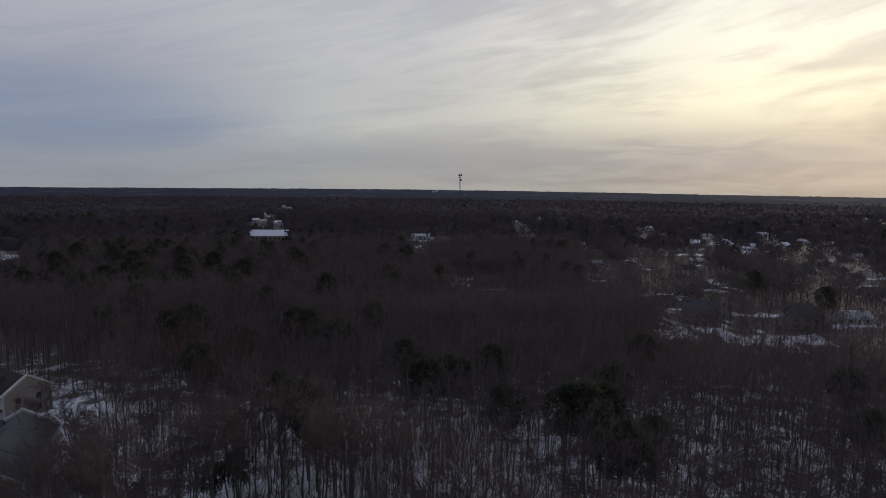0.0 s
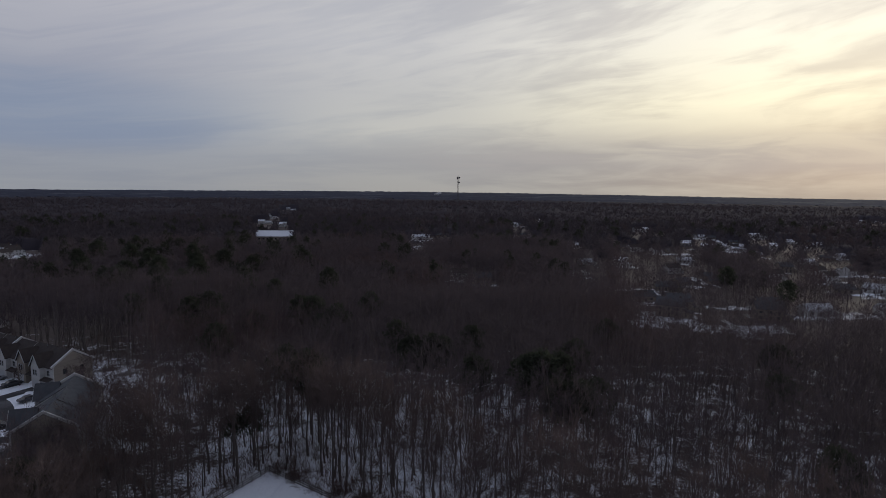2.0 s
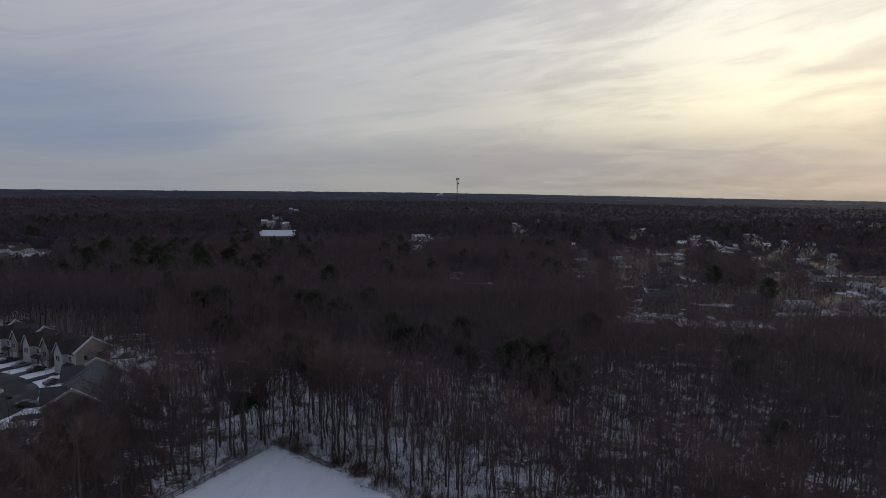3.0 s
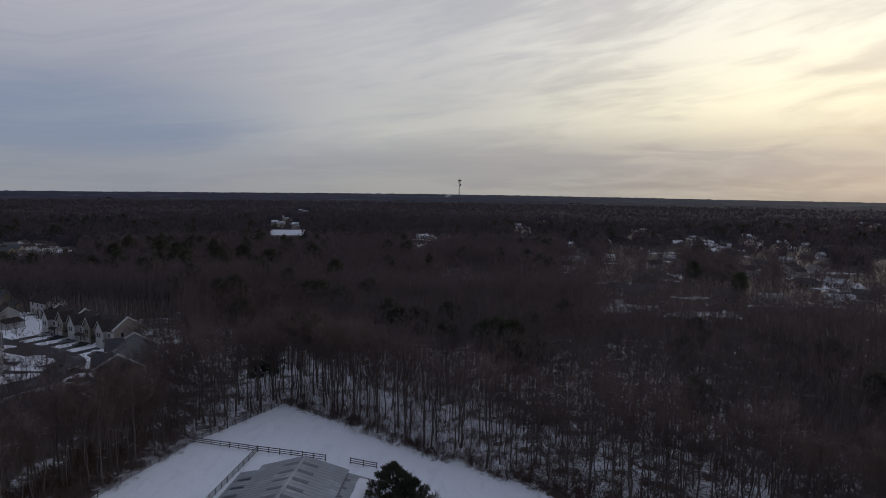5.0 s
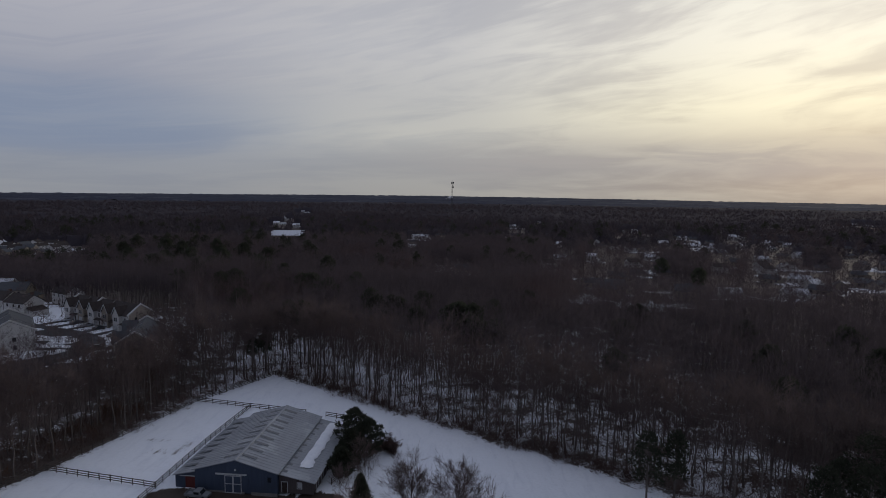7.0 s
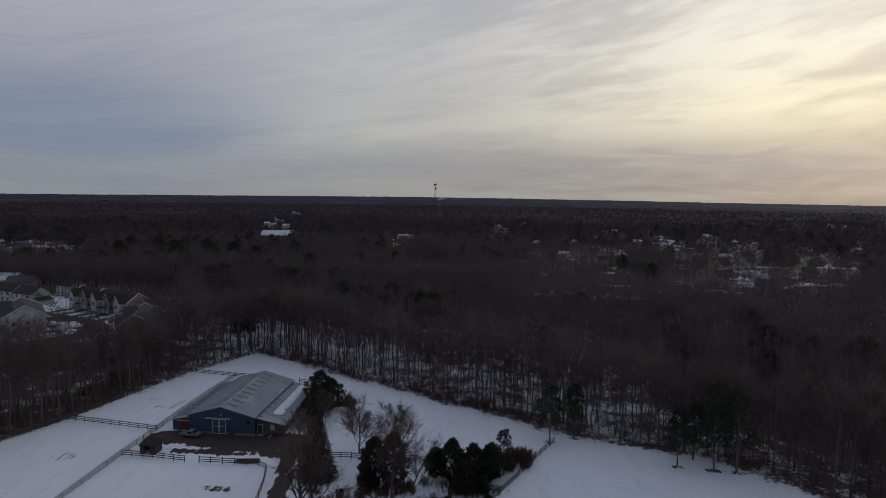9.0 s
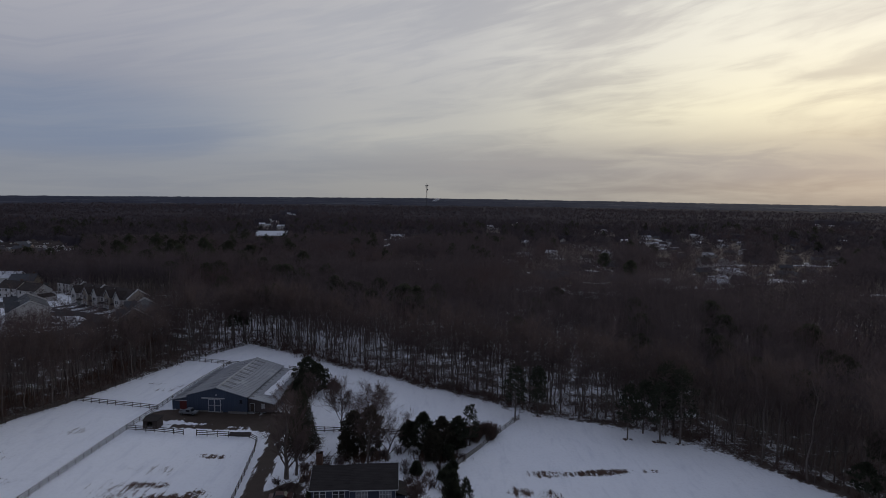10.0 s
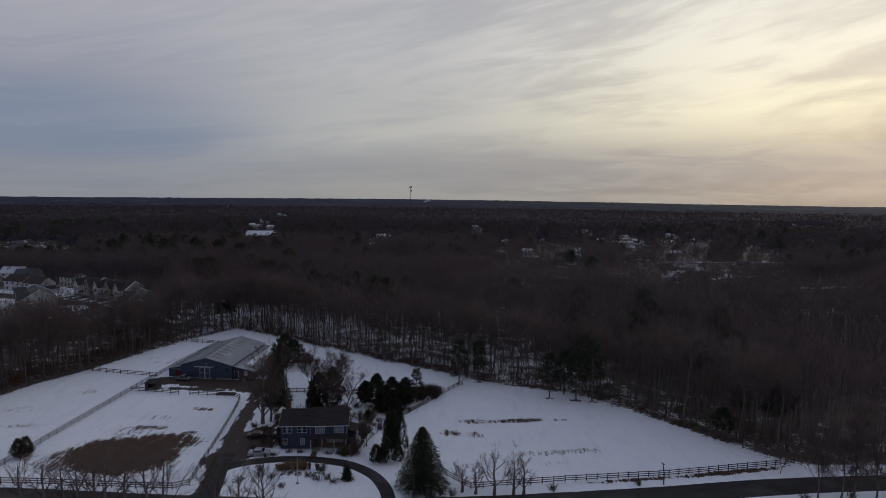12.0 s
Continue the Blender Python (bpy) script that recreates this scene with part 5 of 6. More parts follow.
def build_pickup(x, y, turn):
    truck = thing("pickup_truck", "silver-grey pickup truck standing in front of the barn", "truck", on_ground(x, y, turn, 0.06, 0.86))
    part("body", Build().prism([(-2.6, 0.5), (2.5, 0.5), (2.55, 0.95), (1.3, 1.08), (0.75, 1.75), (-0.55, 1.75), (-0.7, 1.05), (-0.7, 0.75), (-2.6, 0.75)], -0.9, 0.9), P_SILVER, truck)
    part("load_bed", Build().box(-2.6, -0.7, -0.92, -0.84, 0.7, 1.1).box(-2.6, -0.7, 0.84, 0.92, 0.7, 1.1).box(-2.66, -2.6, -0.92, 0.92, 0.7, 1.1), P_SILVER, truck)
    part("side_window", Build().box(-0.45, 0.7, -0.915, -0.9, 1.12, 1.6), M_GLASS, truck)
    part("side_window", Build().box(-0.45, 0.7, 0.9, 0.915, 1.12, 1.6), M_GLASS, truck)
    part("windscreen", Build().add([(1.31, -0.8, 1.10), (1.31, 0.8, 1.10), (0.79, 0.75, 1.70), (0.79, -0.75, 1.70)], [(0, 1, 2, 3)]), M_GLASS, truck)
    for wx in (-1.7, 1.6):
        for s in (-1, 1):
            wheel = part("wheel", Build().tube([(wx, s * 0.7, 0.38), (wx, s * 0.93, 0.38)], [0.38, 0.38], 14), M_RUBBER, truck)
            part("rim", Build().tube([(wx, s * 0.925, 0.38), (wx, s * 0.945, 0.38)], [0.22, 0.2], 10), M_STEEL, wheel)


build_pickup(-19.6, 12.6, -8)

hut = thing("field_shelter", "small dark timber shelter standing on the snow", "shed", on_ground(-24.6, 4.9, -4))
part("wall", wall(Build(), 3.4, 2.0, [(1.0, 2.2, 0, 1.7)], 0.1, at=(-1.7, -1.2, 0)).box(-1.7, -1.6, -1.1, 1.2, 0, 2.0).box(1.6, 1.7, -1.1, 1.2, 0, 2.0).box(-1.6, 1.6, 1.1, 1.2, 0, 2.3), M_DOOR, hut)
part("roof", roof_slab((-1.9, -1.5, 2.05), (1.9, -1.5, 2.05), (1.9, 1.45, 2.42), (-1.9, 1.45, 2.42), 0.1), M_SHINGLE, hut)
trough = thing("feed_trough", "low dark trough against the paddock fence", "trough", on_ground(-3.2, 1.9, 2))
part("basin", Build().box(-2.4, 2.4, -0.4, -0.3, 0, 0.6).box(-2.4, 2.4, 0.3, 0.4, 0, 0.6).box(-2.4, -2.3, -0.3, 0.3, 0, 0.6).box(2.3, 2.4, -0.3, 0.3, 0, 0.6).box(-2.3, 2.3, -0.3, 0.3, 0.05, 0.12), M_BARN_DARK, trough)

flagpole = thing("flagpole", "slim white flagpole with no flag on the snowy island", "flagpole", on_ground(27.2, -44.5))
part("pole", Build().tube([(0, 0, 0), (0, 0, 3), (0, 0, 6.3)], [0.075, 0.06, 0.035], 8), M_WHITE, flagpole)
part("finial", Build().tube([(0, 0, 6.3), (0, 0, 6.36), (0, 0, 6.44), (0, 0, 6.5)], [0.03, 0.09, 0.09, 0.02], 8), M_STEEL, flagpole)
part("base", Build().tube([(0, 0, -0.1), (0, 0, 0.12), (0, 0, 0.2)], [0.3, 0.3, 0.1], 10), M_STONE, flagpole)


def utility_pole(x, y, h, label, arm=True, bent=0.0):
    pole = thing("utility_pole", label, "pole", on_ground(x, y))
    part("pole", Build().tube([(0, 0, -0.2), (0, 0, h * 0.5), (bent, 0, h)], [0.14, 0.12, 0.09], 8), M_FENCE, pole)
    if arm:
        part("crossarm", Build().beam((bent - 0.4, 0, h + 0.15), (bent + 0.35, 0, h - 0.35), 0.1, 0.12), M_FENCE, pole)
    return pole


utility_pole(101.4, -41.0, 4.6, "short weathered wooden pole with a crooked top by the road", True, -0.35)
utility_pole(50.0, -48.2, 5.4, "slim dark wooden pole in front of the spruce", False)


# ---- garden and field trees ----
def spruce(x, y, h, wide, seed, label, mat=None):
    return tree_thing("spruce", spruce_shape(seed, h, wide, max(10, int(h * 1.7)), 12), (M_BARK, mat or M_NEEDLE), label, "spruce", on_ground(x, y))


def cedar(x, y, h, wide, seed, label, count=1300, lobes=5, mat=None):
    return tree_thing("cedar", cedar_shape(seed, h, wide, count, lobes), (M_BARK, mat or M_CEDAR), label, "cedar", on_ground(x, y))


def bare(x, y, h, seed, label, start=0.2, spread=1.5, limbs=11, forks=6, twigs=420, lean=0.0, r0=None, turn=0.0, width=0.05):
    return tree_thing("bare_tree", bare_tree_shape(seed, h, limbs + 3, forks + 3, twigs * 3, 7, width, start, spread, r0, lean), (M_BARK, M_TWIG), label, "tree", on_ground(x, y, turn))


def shrub(x, y, h, wide, seed, label, mat, stems=26, twigs=260, width=0.06):
    a, b = shrub_shape(seed, h, wide, stems + 14, twigs * 3, width * 0.55)
    ob = thing("shrub", label, "shrub", on_ground(x, y))
    for n, s in (("stem", a), ("crown", b)):
        me = tri_mesh(n, *s)
        me.materials.append(mat)
        part(n, me, mat, ob)
    return ob


spruce(51.6, -44.6, 12.6, 11.4, 1, "tall dark-green spruce growing beside the drive loop")
spruce(11.9, -2.6, 14.4, 8.4, 2, "tall dark conifer between house and barn")
cedar(43.4, -34.8, 4.6, 4.2, 3, "dark shaggy conifer at the garden's edge", 900, 4, M_NEEDLE)
cedar(44.6, -29.0, 9.4, 4.8, 4, "dark leaning conifer at the garden's edge", 1900, 7, M_NEEDLE)


def bushy(x, y, h, wide, seed, label, mat=None, start=0.06):
    """A dense dark conifer with rounded, uneven masses of foliage down to the ground."""
    return tree_thing("conifer", pine_shape(seed, h, 150, 22, start, wide * 0.9, 1.0, 0.05), (M_BARK, mat or M_NEEDLE), label, "conifer", on_ground(x, y, 50 * seed))


for i, (x, y, h, w) in enumerate([(38.6, -2.6, 9.0, 0.30), (43.0, -3.4, 8.6, 0.30), (46.4, -2.0, 8.0, 0.30), (41.0, -7.4, 7.0, 0.30), (35.6, -1.4, 6.4, 0.32)]):
    bushy(x, y, h, w, 10 + i, "dark bushy conifer in the garden thicket", M_CEDAR if i % 2 else M_NEEDLE)
tree_thing("pine", pine_shape(16, 9.8, 22, 34, 0.2, 0.2), (M_BARK, M_NEEDLE), "open-branched dark pine in the garden thicket", "pine", on_ground(49.6, 0.6))
bushy(27.4, -6.0, 11.4, 0.27, 20, "dense dark-green conifer behind the house", M_CEDAR)
bushy(23.6, -4.6, 9.6, 0.30, 21, "dense bronzed conifer behind the house", M_CEDAR)
cedar(22.6, -7.5, 6.0, 4.4, 22, "dense bronzed cedar behind the house", 900, 4)
cedar(20.6, -20.9, 5.2, 1.8, 23, "narrow dark cedar at the chimney end of the house", 420, 2, M_NEEDLE)
cedar(20.6, -28.8, 5.6, 3.2, 24, "dark evergreen bush against the house's end wall", 700, 4, M_NEEDLE)
for i, (x, y, h, w) in enumerate([(5.2, 32.6, 10.0, 7.0), (8.4, 30.6, 8.8, 6.2), (5.6, 26.6, 8.0, 5.4), (4.6, 21.4, 6.4, 4.4)]):
    bushy(x, y, h, w / h * 0.54, 30 + i, "big dark pine crowding the back of the barn", M_NEEDLE, 0.10)
cedar(37.8, -14.0, 3.0, 3.4, 40, "round clipped dark evergreen in the snowy garden", 700, 1, M_NEEDLE)
cedar(-31.0, -35.6, 4.0, 4.2, 41, "small dark evergreen bush beside the paddock fence", 800, 4, M_CEDAR)
cedar(36.4, -42.2, 2.9, 1.8, 42, "small dark conifer on the drive island", 320, 2, M_NEEDLE)
shrub(36.4, -42.2, 0.9, 3.8, 43, "low dark spreading juniper on the drive island", M_NEEDLE, 30, 500, 0.16)
for i, (x, y) in enumerate([(45.2, -11.2), (44.4, -12.8), (43.7, -14.4), (43.2, -16.0)]):
    cedar(x, y, 2.2, 2.4, 45 + i, "dark clipped hedge bush along the garden's edge", 320, 3, M_NEEDLE)
cedar(44.8, -7.6, 4.0, 2.6, 50, "small open conifer beside the thicket", 360, 3, M_NEEDLE)

bare(12.3, -16.7, 17.6, 60, "tall vase-shaped leafless tree by the farm drive", 0.08, 1.25, 18, 7, 760, r0=0.42)
bare(13.9, -15.2, 14.0, 61, "tall leafless tree by the farm drive", 0.10, 1.15, 14, 6, 560, r0=0.26)
bare(27.6, -10.4, 13.0, 62, "wide spreading leafless tree behind the house", 0.14, 1.9, 14, 8, 620, 0.10, 0.26, 20)
bare(31.5, -8.0, 9.5, 63, "leafless tree leaning over the garden", 0.12, 1.6, 9, 6, 300, 0.45, 0.20, 15)
bare(19.0, 8.0, 8.6, 64, "broad leafless fruit tree behind the garden", 0.10, 2.3, 15, 9, 1200, r0=0.2)
bare(26.6, 7.6, 8.8, 65, "broad leafless fruit tree behind the garden", 0.10, 2.3, 15, 9, 1200, r0=0.2)
bare(38.9, -27.6, 6.4, 66, "pale leafless ornamental tree in the garden", 0.18, 1.7, 10, 7, 420, r0=0.10)
bare(9.5, 17.5, 9.0, 67, "leafless tree beside the barn lean-to", 0.15, 1.5, 10, 6, 420)
bare(5.5, 14.2, 6.0, 68, "small leafless tree beside the barn lean-to", 0.12, 1.7, 9, 5, 300)

for i, (x, y, h, w) in enumerate([(36.4, -31.4, 3.6, 5.2), (34.6, -32.2, 2.4, 3.4), (37.6, -23.5, 3.6, 3.0)]):
    shrub(x, y, h, w, 70 + i, "reddish-brown leafless shrub at the corner of the house", M_BRUSH, 34, 520, 0.10)
for i, (x, y, h, w) in enumerate([(25.6, -38.6, 1.8, 2.8), (23.9, -38.9, 1.6, 2.6), (27.2, -38.8, 1.7, 2.2), (22.6, -39.4, 1.4, 2.2)]):
    shrub(x, y, h, w, 75 + i, "clump of tall tawny dead grass on the drive island", M_STRAW, 70, 520, 0.12)
for i, (x, y, h, w) in enumerate([(19.2, -42.0, 1.0, 3.4), (21.6, -42.6, 1.1, 3.0), (28.6, -41.6, 0.9, 3.2), (30.6, -42.8, 0.9, 3.0), (32.6, -42.4, 0.9, 2.4), (16.0, -44.0, 0.8, 2.6), (30.9, -39.6, 2.2, 2.4), (18.6, -40.0, 1.7, 1.8), (34.2, -43.6, 0.8, 2.4), (24.4, -46.0, 0.9, 2.2)]):
    shrub(x, y, h, w, 80 + i, "low grey-brown winter shrub on the drive island", M_TWIG, 22, 220, 0.07)
for i, (x, y, h, w) in enumerate([(14.2, -20.4, 1.3, 4.0), (16.0, -27.2, 1.3, 4.4), (12.5, -21.8, 1.2, 3.0), (17.6, -29.6, 1.0, 3.0), (15.2, -12.5, 1.4, 3.0), (18.0, -8.5, 1.3, 4.0), (33.0, -11.0, 1.3, 3.2), (35.5, -9.8, 1.4, 3.4), (41.0, -18.2, 1.8, 2.8), (43.2, -20.0, 1.6, 2.4), (40.6, -13.6, 1.2, 2.6), (22.4, -31.4, 0.7, 2.2), (24.6, -31.4, 0.7, 2.2), (31.0, -31.6, 0.7, 2.6), (33.2, -31.6, 0.8, 2.2), (36.6, -20.6, 1.5, 2.2), (11.0, -19.0, 1.2, 2.4), (38.6, -20.4, 1.6, 1.8), (47.5, -6.5, 1.6, 2.0), (30.4, -5.4, 1.6, 3.0), (33.8, -4.6, 1.7, 3.4), (16.4, -17.6, 1.8, 3.2), (18.4, -22.8, 1.9, 2.6), (17.4, -25.0, 1.6, 2.6), (15.0, -23.4, 1.4, 3.0), (19.4, -12.0, 1.9, 3.4), (21.8, -10.4, 2.2, 3.6), (18.8, -16.2, 1.7, 2.8), (13.4, -9.0, 1.6, 3.4), (35.6, -13.0, 1.8, 3.0), (33.0, -13.6, 1.6, 2.6), (38.6, -10.8, 1.9, 3.2), (42.6, -11.0, 1.8, 2.6), (36.4, -17.0, 1.4, 2.4), (19.6, -33.2, 0.9, 2.4), (14.4, -31.0, 1.2, 2.8)]):
    shrub(x, y, h, w, 100 + i, "low dark leafless garden shrub in the snow", M_TWIG, 20, 230, 0.08)
for i, (x, y, h, w) in enumerate([(42.5, 1.6, 3.6, 4.4), (46.0, 3.0, 3.4, 4.6), (49.5, 4.8, 3.4, 4.6), (52.6, 6.4, 3.2, 4.2), (55.4, 7.6, 2.6, 3.8), (51.0, 2.6, 3.0, 4.0), (47.5, 0.4, 3.0, 4.2), (54.6, 4.2, 2.4, 3.4)]):
    shrub(x, y, h, w, 130 + i, "brown hedge shrub between garden and field", M_BRUSH, 40, 900, 0.16)
for i, (x, y, h, w) in enumerate([(11.8, 37.0, 1.0, 5.0), (8.6, 36.0, 1.1, 4.0), (12.0, 34.0, 4.0, 3.6), (13.5, 32.5, 3.4, 3.2)]):
    shrub(x, y, h, w, 140 + i, "mound of russet brush beside the pines", M_BRUSH, 34, 420, 0.12)

# rocks on the island and bowls of the rock garden
rock_rng = random.Random(8)
for i in range(14):
    x, y = 31.2 + rock_rng.uniform(-1.8, 1.8), -40.9 + rock_rng.uniform(-1.0, 1.0)
    b = Build()
    r = rock_rng.uniform(0.14, 0.3)
    b.tube([(0, 0, -0.05), (0.02, 0, r * 0.5), (0, 0.02, r * 1.0), (0, 0, r * 1.25)], [r * 1.1, r * 1.2, r * 0.8, r * 0.2], 7)
    o = new("rock", b.mesh("rock", M_STONE))
    o.matrix_world = on_ground(x, y, rock_rng.uniform(0, 360))
    tagged(o, "small grey rock poking through the snow", "rock", "rocks on the drive island")
for x, y in ((28.3, -38.6), (29.9, -38.9)):
    post = thing("garden_urn", "dark stone garden urn standing in the snow", "urn", on_ground(x, y))
    part("bowl", Build().tube([(0, 0, 0), (0, 0, 0.25), (0, 0, 0.6), (0, 0, 1.0), (0, 0, 1.3)], [0.32, 0.18, 0.3, 0.42, 0.2], 10), M_DOOR, post)

# field pines in front of the wood
for i, (x, y, h, w) in enumerate([(62.4, 17.2, 14.5, 0.19), (68.8, 20.0, 14.0, 0.15), (88.3, 7.3, 14.2, 0.17), (96.0, 6.6, 15.0, 0.20), (100.5, 5.7, 19.5, 0.16), (99.0, 10.6, 19.0, 0.18), (93.5, 11.0, 14.0, 0.16), (124.9, -20.4, 8.5, 0.26)]):
    tree_thing("pine", pine_shape(150 + i, h, 34, 42, 0.30, w), (M_BARK, M_NEEDLE), "tall dark pine standing at the field's edge in snow", "pine", on_ground(x, y, 40 * i), group="pines at the field's edge")

# trees and scrub along the road
for i, (x, y, h) in enumerate([(-13.5, -56.2, 7.2), (-9.8, -56.8, 8.0), (-7.0, -57.4, 8.6), (-2.4, -57.0, 8.8), (1.2, -57.4, 9.6), (4.2, -57.0, 10.2), (16.2, -57.0, 8.4), (20.2, -57.4, 7.6), (-16.5, -57.2, 8.4), (8.2, -58.4, 10.6), (24.4, -57.6, 8.6), (-5.0, -56.0, 8.0), (62.0, -46.6, 4.2), (65.6, -46.8, 7.2), (69.4, -46.6, 6.4), (71.4, -46.4, 5.6), (59.4, -46.0, 4.2)]):
    bare(x, y, h * 1.12, 170 + i, "small dark leafless roadside tree", 0.12, 1.9, 6, 4, 90, r0=0.30, width=0.06)
for i, (x, y, h) in enumerate([(130.0, -46.4, 15), (133.2, -48.2, 17), (136.4, -47.2, 18), (139.6, -49.0, 17.5), (145.6, -46.0, 10), (152, -47, 14), (128.8, -36.6, 6.0), (143.4, -35.4, 7.5), (147.5, -35.0, 8.5)]):
    bare(x, y, h, 190 + i, "leafless dark brown tree beside the country road", 0.16, 1.15 if h > 11 else 1.4, 17 if h > 11 else 11, 9, 1300 if h > 11 else 130, width=0.045)
for i, (x, y, w) in enumerate([(55.5, -46.8, 2.6), (57.6, -47.4, 2.4), (96.0, -41.6, 2.0), (53.0, -48.8, 2.4), (77.5, -44.4, 2.2), (127, -46.9, 3.4), (137, -46.4, 3.0)]):
    shrub(x, y, 1.5, w, 210 + i, "leafless brown scrub on the road verge", M_TWIG, 20, 200, 0.05)

# conifers standing among the bare woods
WOOD_PINES = [(-42.9, 231, 20), (-17.6, 181, 18), (-67.9, 159, 19), (-71, 152, 18), (-36, 163, 20), (-41, 168, 19), (-25.4, 153, 19), (-30, 150, 17), (-55.3, 131.8, 18), (-90, 152, 18), (-5.6, 137, 18), (-0.6, 119, 18), (4.5, 122, 18), (8, 124, 17), (15.4, 131.7, 18), (14.7, 106.2, 17), (42.2, 120, 17), (40, 93.5, 16),
              (-23.5, 103, 19), (-21, 99, 16), (29.2, 99.4, 20), (33.0, 100.5, 19), (26.2, 100.8, 19), (31.5, 88.5, 17), (34.2, 87.0, 18), (-32, 114, 17), (-53.7, 153, 17), (-96, 181, 19), (-126.6, 209, 20), (-121.7, 235, 20), (-118, 268, 20), (-132, 209, 19), (163, 219, 18), (161, 264, 18),
              (-110, 250, 20), (-135, 262, 21), (-150, 280, 20), (-128, 290, 20), (-160, 300, 21), (-145, 250, 20), (-105, 222, 19), (-85, 240, 19), (-180, 320, 21), (-150, 335, 20), (-200, 300, 20), (-118, 305, 20), (-95, 285, 19), (-215, 345, 21), (-175, 262, 20), (-60, 205, 18), (-75, 215, 18), (60, 150, 16), (95, 118, 17), (112, 66, 17), (126, 38, 17), (82, 96, 16), (145, 82, 18), (150, 20, 17), (138, 60, 18), (160, 48, 18), (120, 92, 17), (70, 62, 16), (105, 44, 16), (132, 10, 16), (137, -20, 12), (141, -18, 12.5), (133, -14, 11), (131.4, 55, 15), (152, 60, 15), (163, 56, 15), (155.5, 32, 15), (130, 24, 15), (-58, 60, 14), (-33, 92, 11), (-37, 90, 10)]
pine_models = []
for i in range(5):
    s = pine_shape(230 + i, 18, 40, 60, 0.50, 0.19, 1.1)
    pine_models.append([tri_mesh(n, *d) for n, d in zip(("trunk", "crown"), s)])
    for me, mat in zip(pine_models[-1], (M_BARK, M_NEEDLE)):
        me.materials.append(mat)
for i, (x, y, h) in enumerate(WOOD_PINES):
    ob = thing("pine", "dark-green pine rising among leafless trees", "pine", on_ground(x, y, 67 * i, -0.1, h * 1.1 / 18), "pines in the wood")
    for n, me in zip(("trunk", "crown"), pine_models[i % 5]):
        part(n, me, None, ob)
rng = np.random.default_rng(77)
spots = []
while len(spots) < 430:
    x, y = rng.uniform(-560, 620), rng.uniform(240, 900)
    dense = 0.9 if x < -90 and y < 480 else 0.28
    if abs(x - 25) < 0.9 * (y + 150) and rng.random() < dense and not is_open(x, y) and not over_clearing(x, y):
        spots.append((x, y, rng.uniform(0.9, 1.15)))
scatter("distant_pines", [cat(pine_shape(240 + i, 17, 15, 20, 0.45, 0.19, 2.3)) for i in range(4)], spots, M_NEEDLE, "dark pines scattered through the leafless woods", "woodland", 31)


def brush_belt(name, line, clumps, wide, high, mat, label, seed):
    """Brambles and bushes in uneven clumps along a line."""
    g = np.random.default_rng(seed)
    pts = np.array(line, float)
    seg = np.hypot(*np.diff(pts, axis=0).T)
    at = np.concatenate([[0], np.cumsum(seg)])
    out = []
    for _ in range(clumps):
        s = g.uniform(0, at[-1])
        i = int(np.clip(np.searchsorted(at, s) - 1, 0, len(seg) - 1))
        mid = pts[i] + (pts[i + 1] - pts[i]) * (s - at[i]) / seg[i] + g.normal(size=2) * wide
        r = g.uniform(0.4, 1.0)
        h = high * g.uniform(0.35, 1.0) * (2.2 if g.random() < 0.12 else 1.0)
        for _ in range(int(26 * r * h) + 14):
            d = g.normal(size=2) * r * 0.55
            foot = np.array([mid[0] + d[0], mid[1] + d[1], ground_at(mid[0], mid[1]) - 0.05])
            lift = g.random() * h * 0.6
            out.append(sliver(g, foot + np.array([0, 0, lift]), np.array([d[0] + g.normal() * 0.5, d[1] + g.normal() * 0.5, 1.1]), h * g.uniform(0.3, 0.65), g.uniform(0.03, 0.09)))
    me = tri_mesh(name, *cat(out))
    me.materials.append(mat)
    tagged(new(name, me), label, "brush", kind="stuff")


brush_belt("brush", [(-28.5, 88), (-6, 71), (10, 58.7), (20.6, 53.4), (36.5, 41.4), (50.5, 34), (66, 24.5)], 430, 1.3, 2.3, M_BRUSH, "belt of brown brambles along the field's edge", 61)
brush_belt("brush", [(66, 24), (77, 19), (86, 17), (97, 14.5), (108.5, 4.5), (119, -10), (127.5, -21.5)], 190, 1.2, 1.7, M_BRUSH, "thin brown brush under the wood's edge", 62)
brush_belt("brush", [(-69.5, -8), (-64, 0), (-61.3, 9), (-54.8, 21.5), (-49.6, 37.4), (-43.3, 61.4), (-29.5, 88)], 230, 1.3, 1.5, M_BRUSH, "brown brush behind the paddock fence", 63)


brush_belt("brush", [(-78, -30), (-72, -4), (-68, 10), (-63, 24), (-58, 40), (-56, 56)], 150, 3.2, 3.4, M_RUSSET, "russet-leaved scrub standing under the bare trees", 64)
brush_belt("brush", [(-92, 58), (-80, 64), (-68, 70), (-62, 80), (-64, 96), (-70, 112), (-78, 118)], 210, 3.0, 3.2, M_RUSSET, "russet-leaved scrub screening the townhouses", 65)


